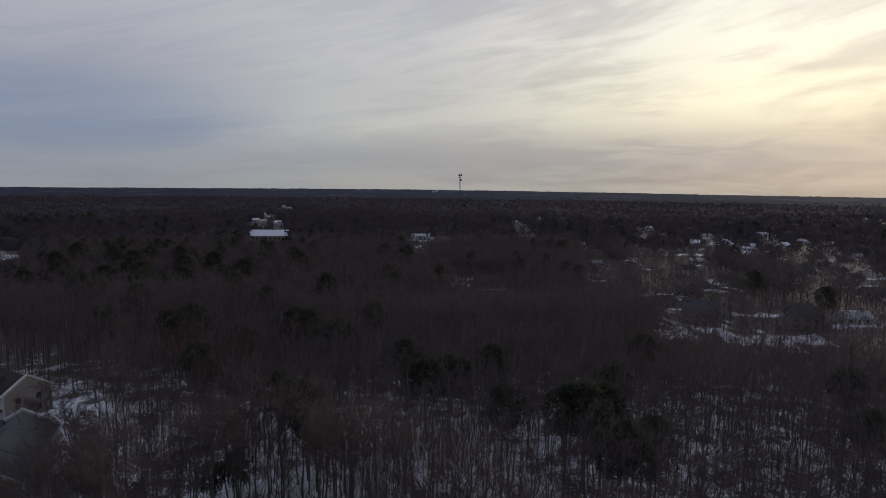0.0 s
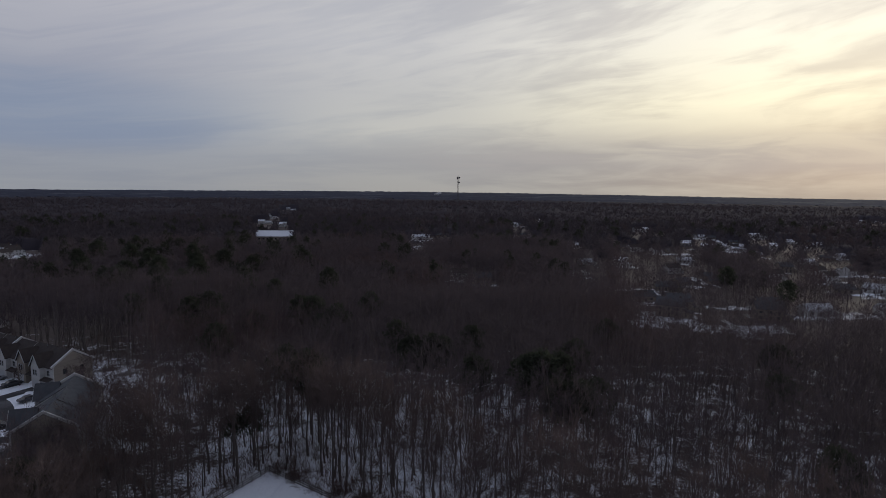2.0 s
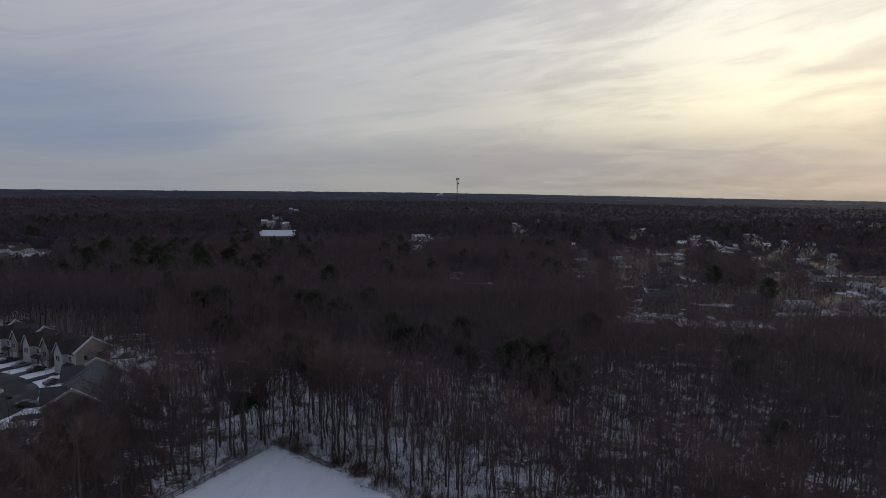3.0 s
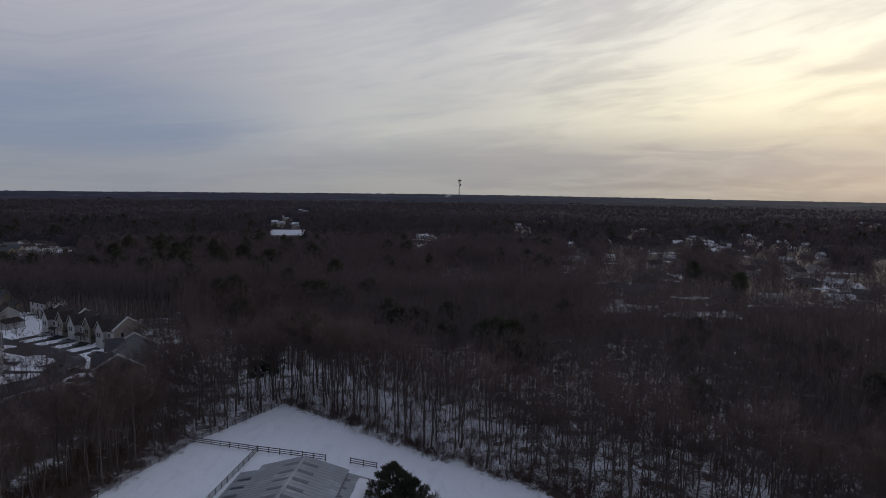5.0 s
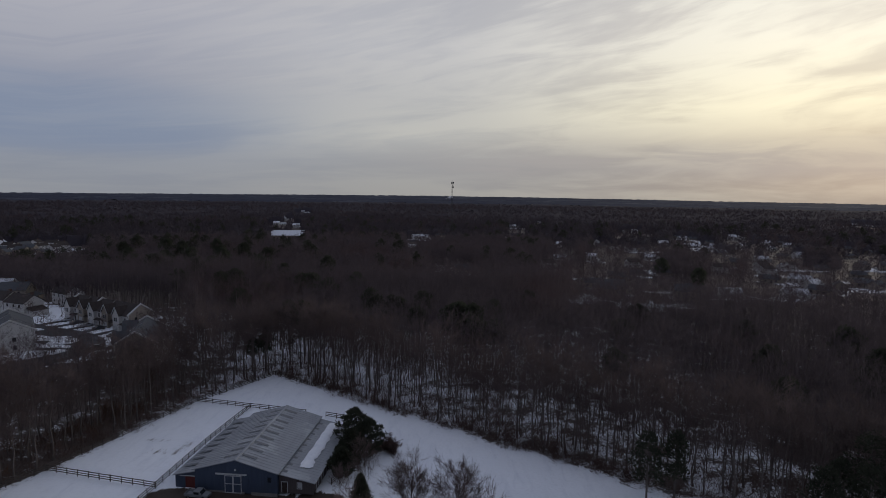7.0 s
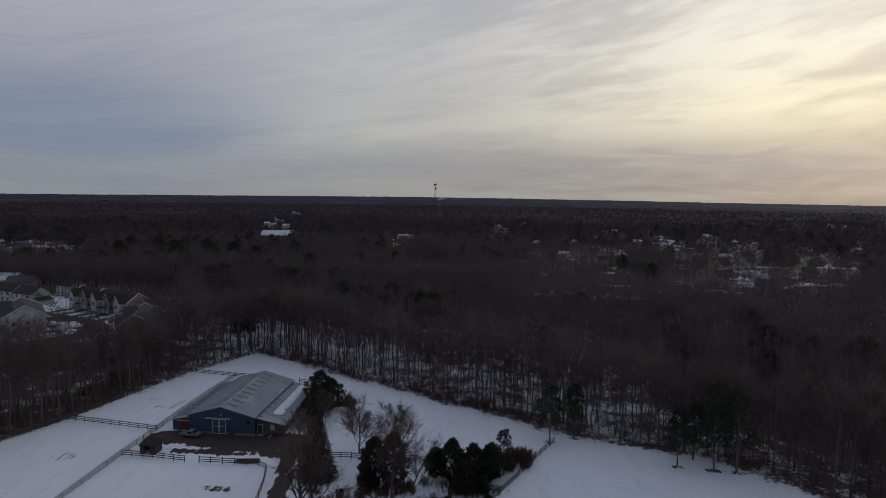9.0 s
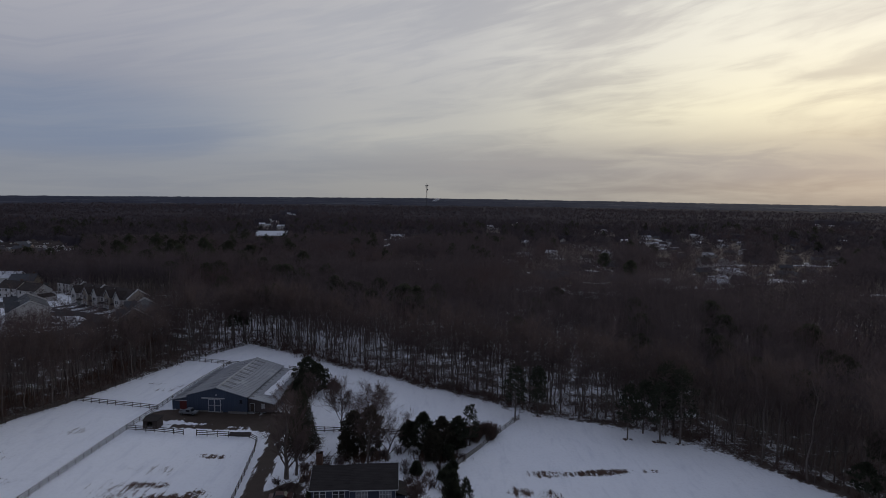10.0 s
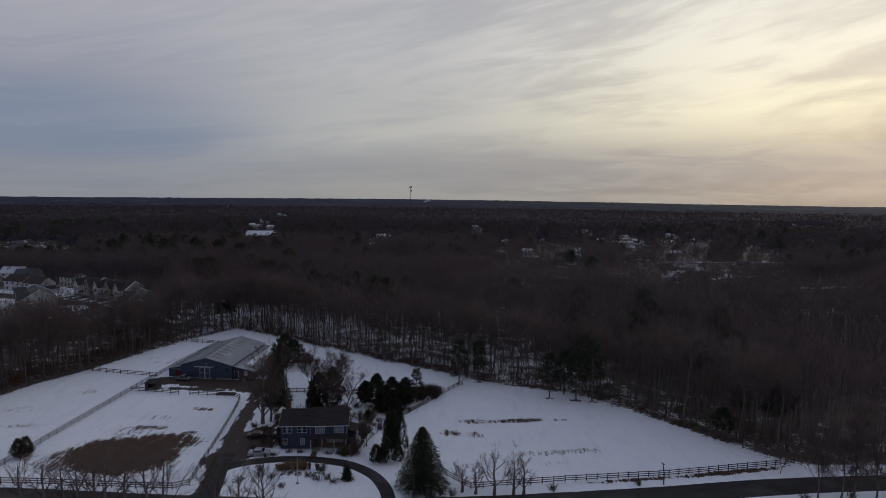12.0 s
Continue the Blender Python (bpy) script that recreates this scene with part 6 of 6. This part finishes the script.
# ---- townhouses, far houses and the mast ----
M_ROOF_BROWN = material("dark_brown_shingles", (0.034, 0.028, 0.028), 0.9, (0.056, 0.045, 0.043), 0.8, 0.6, 0.01, 5)
M_ROOF_GREY = material("slate_grey_shingles", (0.060, 0.065, 0.075), 0.85, (0.088, 0.092, 0.104), 0.8, 0.6, 0.01, 5)
M_TAN = material("tan_vinyl_siding", (0.27, 0.235, 0.20), 0.75, (0.22, 0.19, 0.165), 0.6, 0.6, stretch=(0.3, 0.3, 4))
M_CREAM = material("pale_vinyl_siding", (0.50, 0.49, 0.485), 0.75, (0.42, 0.415, 0.41), 0.6, 0.6, stretch=(0.3, 0.3, 4))
M_PAVING = material("wet_parking_asphalt", (0.034, 0.034, 0.038), 0.85, (0.058, 0.057, 0.061), 0.3, 0.6, 0.006, 20, wear=(0.10, 0.10, 0.11), wear_scale=0.12, local=False)
M_ROOF_SNOW = material("snow_dusted_roof", (0.70, 0.72, 0.77), 0.75, (0.50, 0.52, 0.57), 0.5, 0.6, 0.03, 1.5, wear=(0.14, 0.14, 0.16), wear_scale=0.25, by_object=0.5)
M_STEAM = material("white_steam", (0.90, 0.90, 0.92), 1.0, (0.82, 0.82, 0.85), 0.1, 0.5, spec=0.0, through_light=0.6)
M_MAST = material("dark_painted_steel", (0.045, 0.046, 0.050), 0.6, (0.065, 0.065, 0.07), 1.0, 0.5)
M_CONCRETE = material("pale_concrete", (0.30, 0.30, 0.30), 0.85, (0.24, 0.24, 0.245), 0.7, 0.6)


def townhouse_row(x, y, turn, units, roof, walls, label, unit=7.8, deep=11.0, lift=0.0, high=0.0, steep=False):
    """A terrace along local x, front towards -y: each unit with a front gable, garage, porch roof and windows."""
    m = on_ground(x, y, turn, lift)
    E1, R = 6.0 + high, 9.4 + high
    L = unit * units
    for u in range(units):
        x0, x1 = u * unit, (u + 1) * unit
        mat = walls[u % len(walls)]
        t = thing("townhouse", label, "townhouse", m @ Matrix.Translation((x0, (u % 2) * 0.7, 0)), "terrace of townhouses")
        back = deep - (u % 2) * 0.7
        holes = [(0.9, 3.5, 0.0, 2.3), (1.3, 2.1, 3.5, 4.9), (2.3, 3.1, 3.5, 4.9), (5.2, 6.2, 0.0, 2.1), (5.3, 6.5, 3.5, 4.9)]
        part("front_wall", wall(Build(), unit, E1, holes), mat, t)
        part("back_wall", Build().box(0, unit, back - 0.2, back, 0, E1), mat, t)
        last, first = u == units - 1, u == 0
        flip = Matrix(((0, 1, 0, 0), (1, 0, 0, 0), (0, 0, 1, 0), (0, 0, 0, 1)))
        for at, shown in ((0, first), (unit - 0.2, last)):
            top = R - 0.12 if shown else R - 0.05
            part("end_wall", Build().prism([(0.2, 0), (back - 0.2, 0), (back - 0.2, E1), (back / 2, top), (0.2, E1)], at, at + 0.2), walls[-1] if shown else mat, t).matrix_local = flip
        # main roof
        front = part("roof_slope", roof_slab((0, -0.4, E1 - 0.25), (unit, -0.4, E1 - 0.25), (unit, back / 2, R), (0, back / 2, R)), roof, t)
        part("roof_slope", roof_slab((0, back + 0.4, E1 - 0.25), (unit, back + 0.4, E1 - 0.25), (unit, back / 2, R - 0.01), (0, back / 2, R - 0.01)), roof, t)
        gx0, gx1, gr = 0.3, 4.3, E1 + 2.9
        if steep or u % 2 == 0:
            # front gable over the garage
            c = (gx0 + gx1) / 2
            gable = part("front_gable", wall(Build(), gx1 - gx0, E1, [(0.5, 3.1, 0, 2.3), (0.8, 1.6, 3.5, 4.9), (1.9, 2.7, 3.5, 4.9)], at=(gx0, -1.2, 0)).prism([(gx0, E1), (gx1, E1), (c, gr)], -1.2, -1.0).box(gx0, gx0 + 0.2, -1.0, 0, 0, E1).box(gx1 - 0.2, gx1, -1.0, 0, 0, E1), mat, t)
            for s, xe in ((-1, gx0 - 0.3), (1, gx1 + 0.3)):
                part("gable_roof", roof_slab((xe, -1.55, E1 - 0.3), (xe, 3.2, E1 - 0.3), (c, 3.2, gr + 0.12), (c, -1.55, gr + 0.12), 0.1), roof, t)
                part("rake_board", Build().beam((xe, -1.58, E1 - 0.34), (c, -1.58, gr + 0.06), 0.06, 0.26), M_WHITE, t)
            part("garage_door", Build().box(gx0 + 0.5, gx0 + 3.1, -1.12, -1.06, 0, 2.3), M_WHITE, t)
            window(t, gx0 + 0.8, gx0 + 1.6, 3.5, 4.9, Matrix.Translation((0, -1.2, 0)), (1, 2))
            window(t, gx0 + 1.9, gx0 + 2.7, 3.5, 4.9, Matrix.Translation((0, -1.2, 0)), (1, 2))
        else:
            part("garage_door", Build().box(0.9, 3.5, 0.06, 0.12, 0, 2.3), M_WHITE, t)
            window(t, 1.3, 2.1, 3.5, 4.9, Matrix(), (1, 2))
            window(t, 2.3, 3.1, 3.5, 4.9, Matrix(), (1, 2))
        window(t, 5.3, 6.5, 3.5, 4.9, Matrix(), (2, 2))
        part("front_door", Build().box(5.2, 6.2, 0.06, 0.12, 0, 2.1), M_DOOR, t)
        part("porch_roof", roof_slab((gx1, -1.5, 2.6), (unit - 0.1, -1.5, 2.6), (unit - 0.1, -0.01, 3.15), (gx1, -0.01, 3.15), 0.1), roof, t)
        part("porch_post", Build().box(unit - 0.5, unit - 0.36, -1.4, -1.26, 0, 2.55), M_WHITE, t)
        if u % 2 == 0 or last:
            xx = unit if last else 0
            w = part("party_wall", Build().beam((xx, -0.45, E1 + 0.02), (xx, back / 2, R + 0.3), 0.35, 0.5).beam((xx, back + 0.45, E1 + 0.02), (xx, back / 2, R + 0.3), 0.35, 0.5), M_CREAM, t)
            part("snow_cap", Build().beam((xx, -0.45, E1 + 0.32), (xx, back / 2, R + 0.6), 0.3, 0.1), M_SNOW, w)
        if u % 2:
            part("flue", Build().tube([(4.9, 4.2, R - 1.4), (4.9, 4.2, R + 0.2)], [0.09, 0.09], 6), M_STEEL, t)
        if last or first:
            side = unit if last else 0
            s = 1 if last else -1
            for yy in (2.4, 6.6):
                for zz in (1.0, 3.6):
                    part("end_window", Build().box(side - 0.03 if s < 0 else side, side if s < 0 else side + 0.03, yy, yy + 1.0, zz, zz + 1.4), M_GLASS, t)


townhouse_row(-128.8, 138.1, -28.4, 5, M_ROOF_BROWN, [M_CREAM, M_TAN], "pale two-storey townhouse with brown roof and front gable", unit=8.2, deep=10.0, steep=True)
townhouse_row(-82.5, 101.5, -70.0, 3, M_ROOF_GREY, [M_CREAM, M_TAN], "tan two-storey townhouse with slate-grey roof among bare trees")
townhouse_row(-133.2, 104.0, -51.0, 3, M_ROOF_GREY, [M_CREAM], "white two-storey townhouse with grey roof beside snow", deep=12.5, high=0.8)

ribbon("estate_road", [(-230, 150), (-180, 141), (-150, 131), (-128, 120.5), (-110, 113.5), (-98, 105), (-93.5, 95), (-96, 84), (-108, 74), (-140, 66), (-200, 58)], 5.0, 0.05, M_PAVING, "wet dark estate road winding between snowy banks", "road", 2.0)
for i in range(5):
    a = Vector((-128.8, 138.1, 0)) + Vector((math.cos(radians(-28.4)), math.sin(radians(-28.4)), 0)) * (i * 8.2 + 2.2)
    f = Vector((math.sin(radians(-28.4)), -math.cos(radians(-28.4)), 0))
    ribbon("parking_bay", [tuple((a + f * 1.4)[:2]), tuple((a + f * 14.5)[:2])], 1.7, 0.04, M_PAVING, "wet asphalt parking bay in front of a townhouse", "driveway", 2.0)
for i in range(3):
    a = Vector((-82.5, 101.5, 0)) + Vector((math.cos(radians(-70.0)), math.sin(radians(-70.0)), 0)) * (i * 7.8 + 2.2)
    f = Vector((math.sin(radians(-70.0)), -math.cos(radians(-70.0)), 0))
    ribbon("parking_bay", [tuple((a + f * 1.4)[:2]), tuple((a + f * 9.5)[:2])], 1.7, 0.04, M_PAVING, "wet asphalt parking bay in front of a townhouse", "driveway", 2.0)


ribbon("parking_bay", [(-97, 101), (-112, 102.5), (-125, 108)], 1.8, 0.05, M_PAVING, "wet asphalt lane between ploughed snow banks", "driveway", 2.0)
ribbon("parking_bay", [(-97, 95), (-110, 95), (-120, 98)], 1.3, 0.05, M_PAVING, "wet asphalt lane between ploughed snow banks", "driveway", 2.0)


def snow_pile(x, y, a, b, h, turn, seed):
    """A ploughed heap of snow."""
    g = random.Random(seed)
    n, k = 18, 5
    build = Build()
    for j in range(k + 1):
        f = j / k
        for i in range(n):
            an = 2 * math.pi * i / n
            w = 1 + 0.22 * noise.noise(Vector((math.cos(an) * 1.5, math.sin(an) * 1.5, seed)))
            r = math.cos(f * math.pi / 2) ** 0.8 * w
            build.v.append((a * r * math.cos(an), b * r * math.sin(an), h * math.sin(f * math.pi / 2) * (0.8 + 0.3 * noise.noise(Vector((i * 0.4, j * 0.6, seed)))) - 0.1))
    for j in range(k):
        for i in range(n):
            build.f.append((j * n + i, j * n + (i + 1) % n, (j + 1) * n + (i + 1) % n, (j + 1) * n + i))
    o = new("snow_heap", build.mesh("snow_heap", M_SNOW))
    o.matrix_world = on_ground(x, y, turn)
    tagged(o, "ploughed heap of snow at the side of the paving", "snow pile", "snow piles")


for i, (x, y, a, b, h, turn) in enumerate([(-106.5, 103.0, 5, 3, 1.6, 40), (-113, 107.5, 5, 2, 1.0, 35), (-130, 118.5, 5, 2, 1.0, 20), (-115.5, 133.1, 3.2, 1.3, 0.9, -60), (-108.5, 128.5, 3.2, 1.3, 0.9, -60), (-101.5, 123.69999999999999, 3.2, 1.2, 0.9, -60), (-122.5, 137.3, 3.2, 1.3, 0.9, -60), (-96, 115.0, 4, 1.3, 0.9, -40), (-145, 135.5, 6, 2, 1.2, 15), (-101, 90.5, 4, 2, 1.2, 60), (-129, 140.5, 3, 1.2, 0.8, -60)]):
    snow_pile(x, y, a, b, h, turn, i + 3)
for i, (x, y, turn, paint, word) in enumerate([(-119.7, 130.1, 58, P_DARK, "dark"), (-112.8, 125.7, 58, P_SILVER, "silver"), (-105.9, 122.1, 58, P_DARK, "dark"), (-126.1, 134.5, 58, P_WHITE, "white"), (-94.1, 111.5, 58, P_DARK, "dark"), (-149, 139, 20, P_DARK, "dark"), (-139.5, 123.7, 25, P_SILVER, "silver"), (-90.3, 96.3, 20, P_DARK, "dark")]):
    build_car(x, y, turn, paint, word + " saloon car parked among snow by the townhouses")

# a house of the far estates: built a few ways, then set out
def small_house(w, d, h, r, wallm, roofm, label, name="detached_house"):
    ob = thing(name, label, "house", Matrix.Translation((0, -3000, 0)))
    holes = [(w * 0.12, w * 0.12 + 1.1, 0.9, 2.2), (w * 0.45, w * 0.45 + 1.0, 0.0, 2.1), (w * 0.72, w * 0.72 + 1.2, 0.9, 2.2)]
    if h > 4:
        holes += [(w * 0.12, w * 0.12 + 1.1, 3.5, 4.7), (w * 0.45, w * 0.45 + 1.0, 3.5, 4.7), (w * 0.72, w * 0.72 + 1.2, 3.5, 4.7)]
    part("front_wall", wall(Build(), w, h, holes, at=(-w / 2, -d / 2, 0)), wallm, ob)
    part("back_wall", Build().box(-w / 2, w / 2, d / 2 - 0.2, d / 2, 0, h), wallm, ob)
    flip = Matrix(((0, 1, 0, 0), (1, 0, 0, 0), (0, 0, 1, 0), (0, 0, 0, 1)))
    for at in (-w / 2, w / 2 - 0.2):
        part("end_wall", Build().prism([(-d / 2 + 0.2, 0), (d / 2 - 0.2, 0), (d / 2 - 0.2, h), (0, r - 0.1), (-d / 2 + 0.2, h)], at, at + 0.2), wallm, ob).matrix_local = flip
    for s in (-1, 1):
        part("roof_slope", roof_slab((-w / 2 - 0.4, s * (d / 2 + 0.4), h - 0.2), (w / 2 + 0.4, s * (d / 2 + 0.4), h - 0.2), (w / 2 + 0.4, 0, r + 0.005 * s), (-w / 2 - 0.4, 0, r + 0.005 * s)), roofm, ob)
    for k, (a, b, z0, z1) in enumerate(holes):
        part("door" if z0 == 0 else "window", Build().box(a - w / 2, b - w / 2, -d / 2 + 0.06, -d / 2 + 0.12, z0, z1), M_DOOR if z0 == 0 else M_GLASS, ob)
    part("chimney", Build().box(w * 0.3, w * 0.3 + 0.8, 0.3, 1.1, h, r + 0.8), M_BRICK, ob)
    part("garage", Build().box(w / 2, w / 2 + 3.6, -d / 2 + 1, d / 2 - 1, 0, 2.5), wallm, ob)
    part("garage_roof", roof_slab((w / 2 + 3.9, -d / 2 + 0.8, 2.4), (w / 2 + 3.9, d / 2 - 0.8, 2.4), (w / 2, d / 2 - 0.8, 3.6), (w / 2, -d / 2 + 0.8, 3.6), 0.12), roofm, ob)
    return ob


KINDS = [small_house(12, 8.5, 5.6, 8.6, M_CREAM, M_ROOF_SNOW, "pale two-storey house with snow on its roof"),
         small_house(13, 8.0, 3.0, 5.8, M_CREAM, M_ROOF_SNOW, "pale single-storey house with snow on its roof"),
         small_house(12, 9.0, 5.6, 8.8, M_TAN, M_ROOF_GREY, "tan two-storey house with grey roof among trees"),
         small_house(11, 8.0, 3.0, 5.6, M_TAN, M_ROOF_GREY, "tan single-storey house with a grey roof among trees"),
         small_house(12, 8.5, 5.4, 8.4, M_CREAM, M_ROOF_BROWN, "pale two-storey house with a dark brown roof")]
HOMES = [(-153, 147, -20, 4), (-168, 154, -15, 4), (-178, 175, 10, 2), (-194, 186, 5, 0), (-150, 170, -30, 4), (-188, 156, -10, 2), (-208, 170, 0, 4),
         (-332, 1120, 0, 0), (-345, 1200, 10, 1), (-318, 1080, 0, 0), (-372, 1500, 0, 1), (-396, 1540, 10, 0), (-228, 830, 0, 0), (-236, 880, 10, 1), (-276, 898, 0, 0), (-268, 905, 20, 1), (-90, 608, 0, 1)]
home_rng = random.Random(12)
for cx, cy, a, b, turn in CLEARINGS:
    if cx > -20 and cy > 215:
        for i in range(max(1, round(a * b / (110 if cy > 330 else 190)))):
            HOMES.append((cx + home_rng.uniform(-0.75, 0.75) * a, cy + home_rng.uniform(-0.2, 0.9) * b, turn + home_rng.gauss(0, 22), home_rng.choice((1, 1, 3, 3, 4, 0) if cy > 400 else (1, 2, 3, 3, 4))))
for row in range(4):
    for i in range(6):
        HOMES.append((-408 + i * 16 - row * 8 + home_rng.uniform(-5, 5), 396 + row * 22 + home_rng.uniform(-7, 7), 70 * (i % 2) + home_rng.gauss(0, 25), home_rng.choice((0, 4, 2, 3, 4))))
for i, (x, y, turn, kind) in enumerate(HOMES):
    copy_thing(KINDS[kind], on_ground(x, y, turn, 0, 0.85 if y > 300 else 1.0))
for ob in KINDS:
    for o in (*ob.children_recursive, ob):
        bpy.data.objects.remove(o)

hall = thing("long_hall", "long low pale hall with snow covering its pitched roof", "building", on_ground(-172, 606, 5))
part("front_wall", wall(Build(), 40, 5.0, [(3 + i * 4.5, 5 + i * 4.5, 1.0, 3.0) for i in range(8)], at=(-20, -9, 0)), M_TAN, hall)
part("back_wall", Build().box(-20, 20, 8.8, 9, 0, 5.0), M_TAN, hall)
for at in (-20, 19.8):
    part("end_wall", Build().prism([(-8.8, 0), (8.8, 0), (8.8, 5.0), (0, 10.6), (-8.8, 5.0)], at, at + 0.2), M_BARN_DARK, hall, "dark gable wall").matrix_local = Matrix(((0, 1, 0, 0), (1, 0, 0, 0), (0, 0, 1, 0), (0, 0, 0, 1)))
for i in range(8):
    part("window", Build().box(-17 + i * 4.5, -15 + i * 4.5, -8.95, -8.9, 1.0, 3.0), M_GLASS, hall)
for s in (-1, 1):
    part("roof_slope", roof_slab((-20.5, s * 9.6, 4.7), (20.5, s * 9.6, 4.7), (20.5, 0, 10.8 + 0.005 * s), (-20.5, 0, 10.8 + 0.005 * s)), M_SNOW, hall)
part("ridge_cap", Build().prism([(-0.3, 10.8), (0.3, 10.8), (0, 11.0)], -20.5, 20.5), M_STEEL, hall).matrix_local = Matrix(((0, 1, 0, 0), (1, 0, 0, 0), (0, 0, 1, 0), (0, 0, 0, 1)))

mast = thing("radio_mast", "slender grey steel lattice radio mast above the woods", "mast", on_ground(31, 540))
H = 72.0
legs = [(math.cos(a) * 0.9, math.sin(a) * 0.9) for a in (0.5, 2.6, 4.7)]
for x, y in legs:
    part("leg", Build().tube([(x * 1.3, y * 1.3, 0), (x * 1.1, y * 1.1, H * 0.5), (x * 0.7, y * 0.7, H)], [0.11, 0.10, 0.08], 5), M_MAST, mast)
lattice = Build()
for i in range(24):
    z0, z1 = i * 3.0, i * 3.0 + 3.0
    k0, k1 = 1.3 - 0.6 * z0 / H, 1.3 - 0.6 * z1 / H
    for (ax, ay), (bx, by) in zip(legs, legs[1:] + legs[:1]):
        lattice.beam((ax * k0, ay * k0, z0), (bx * k1, by * k1, z1), 0.06, 0.06)
        lattice.beam((ax * k1, ay * k1, z1 - 0.05), (bx * k1, by * k1, z1 - 0.05), 0.06, 0.06)
part("lattice", lattice, M_MAST, mast)
for z, x in ((66.0, 0.9), (70.5, -0.8), (70.8, 1.1)):
    part("dish", Build().tube([(x, -0.7, z), (x, -1.0, z), (x, -1.25, z)], [0.9, 0.75, 0.2], 12), M_MAST, mast)
part("antenna", Build().tube([(0, 0, H), (0, 0, H + 2.2)], [0.07, 0.03], 5), M_MAST, mast)
part("platform", Build().tube([(0, 0, 68.4), (0, 0, 68.6)], [1.6, 1.6], 8), M_MAST, mast)

# steam rising from a works on the skyline
plume = thing("steam_plume", "white steam rising from a distant works on the skyline", "steam", Matrix.Translation((46, 3600, 16)))
part("stack", Build().tube([(0, 0, -6), (0, 0, 20)], [3, 2.2], 10), M_CONCRETE, plume)
puff_rng = random.Random(4)
for i in range(9):
    k = i / 8
    cx, cz, r = -4 + 30 * (k - 0.4) + puff_rng.uniform(-4, 4), 20 + 9 * k + puff_rng.uniform(-3, 3), 5.0 + 3.4 * k
    ball = Build()
    rings = 6
    for a in range(1, rings):
        for b in range(10):
            th, ph = math.pi * a / rings, 2 * math.pi * b / 10
            q = r * (1 + 0.25 * noise.noise(Vector((math.cos(ph) * 2 + i, math.sin(ph) * 2, a))))
            ball.v.append((cx + q * math.sin(th) * math.cos(ph), q * math.sin(th) * math.sin(ph), cz + q * math.cos(th)))
    for a in range(rings - 2):
        for b in range(10):
            ball.f.append((a * 10 + b, a * 10 + (b + 1) % 10, (a + 1) * 10 + (b + 1) % 10, (a + 1) * 10 + b))
    ball.f += [tuple(range(9, -1, -1)), tuple(range((rings - 2) * 10, (rings - 1) * 10))]
    part("puff", ball, M_STEAM, plume)

# street trees of the estate
for i, (x, y, h) in enumerate([(-70, 98, 9), (-67, 92, 10), (-69, 86, 9), (-66, 81, 9.5), (-71, 79, 8), (-64, 99, 10), (-62, 87, 11), (-73.5, 103, 9), (-60, 94, 11), (-68, 75, 9), (-75, 73.5, 8), (-82, 75, 8), (-88, 72, 8.5), (-70, 107, 9), (-79, 107, 9), (-83, 112, 8), (-76, 113, 9.5), (-84, 119, 9), (-63, 76, 9)]):
    bare(x, y, h, 330 + i, "bushy leafless brown tree screening the townhouses", 0.12, 1.35, 13, 7, 420, width=0.055)
for i, (x, y, h) in enumerate([(-136, 150, 9), (-142, 146, 8), (-132, 156, 10), (-126, 148, 9), (-160, 148, 9), (-166, 163, 10), (-139, 133, 7), (-121, 116, 7), (-114, 109, 6), (-128, 124, 8), (-106, 100, 6), (-140, 126, 8), (-111, 96, 7), (-146, 140, 9), (-158, 138, 9), (-104, 122, 5), (-118, 100, 7), (-134, 142, 7), (-125, 80, 8), (-113, 80, 7), (-104, 88, 6)]):
    bare(x, y, h, 300 + i, "young leafless tree on the snowy estate", 0.2, 1.3, 8, 4, 160)
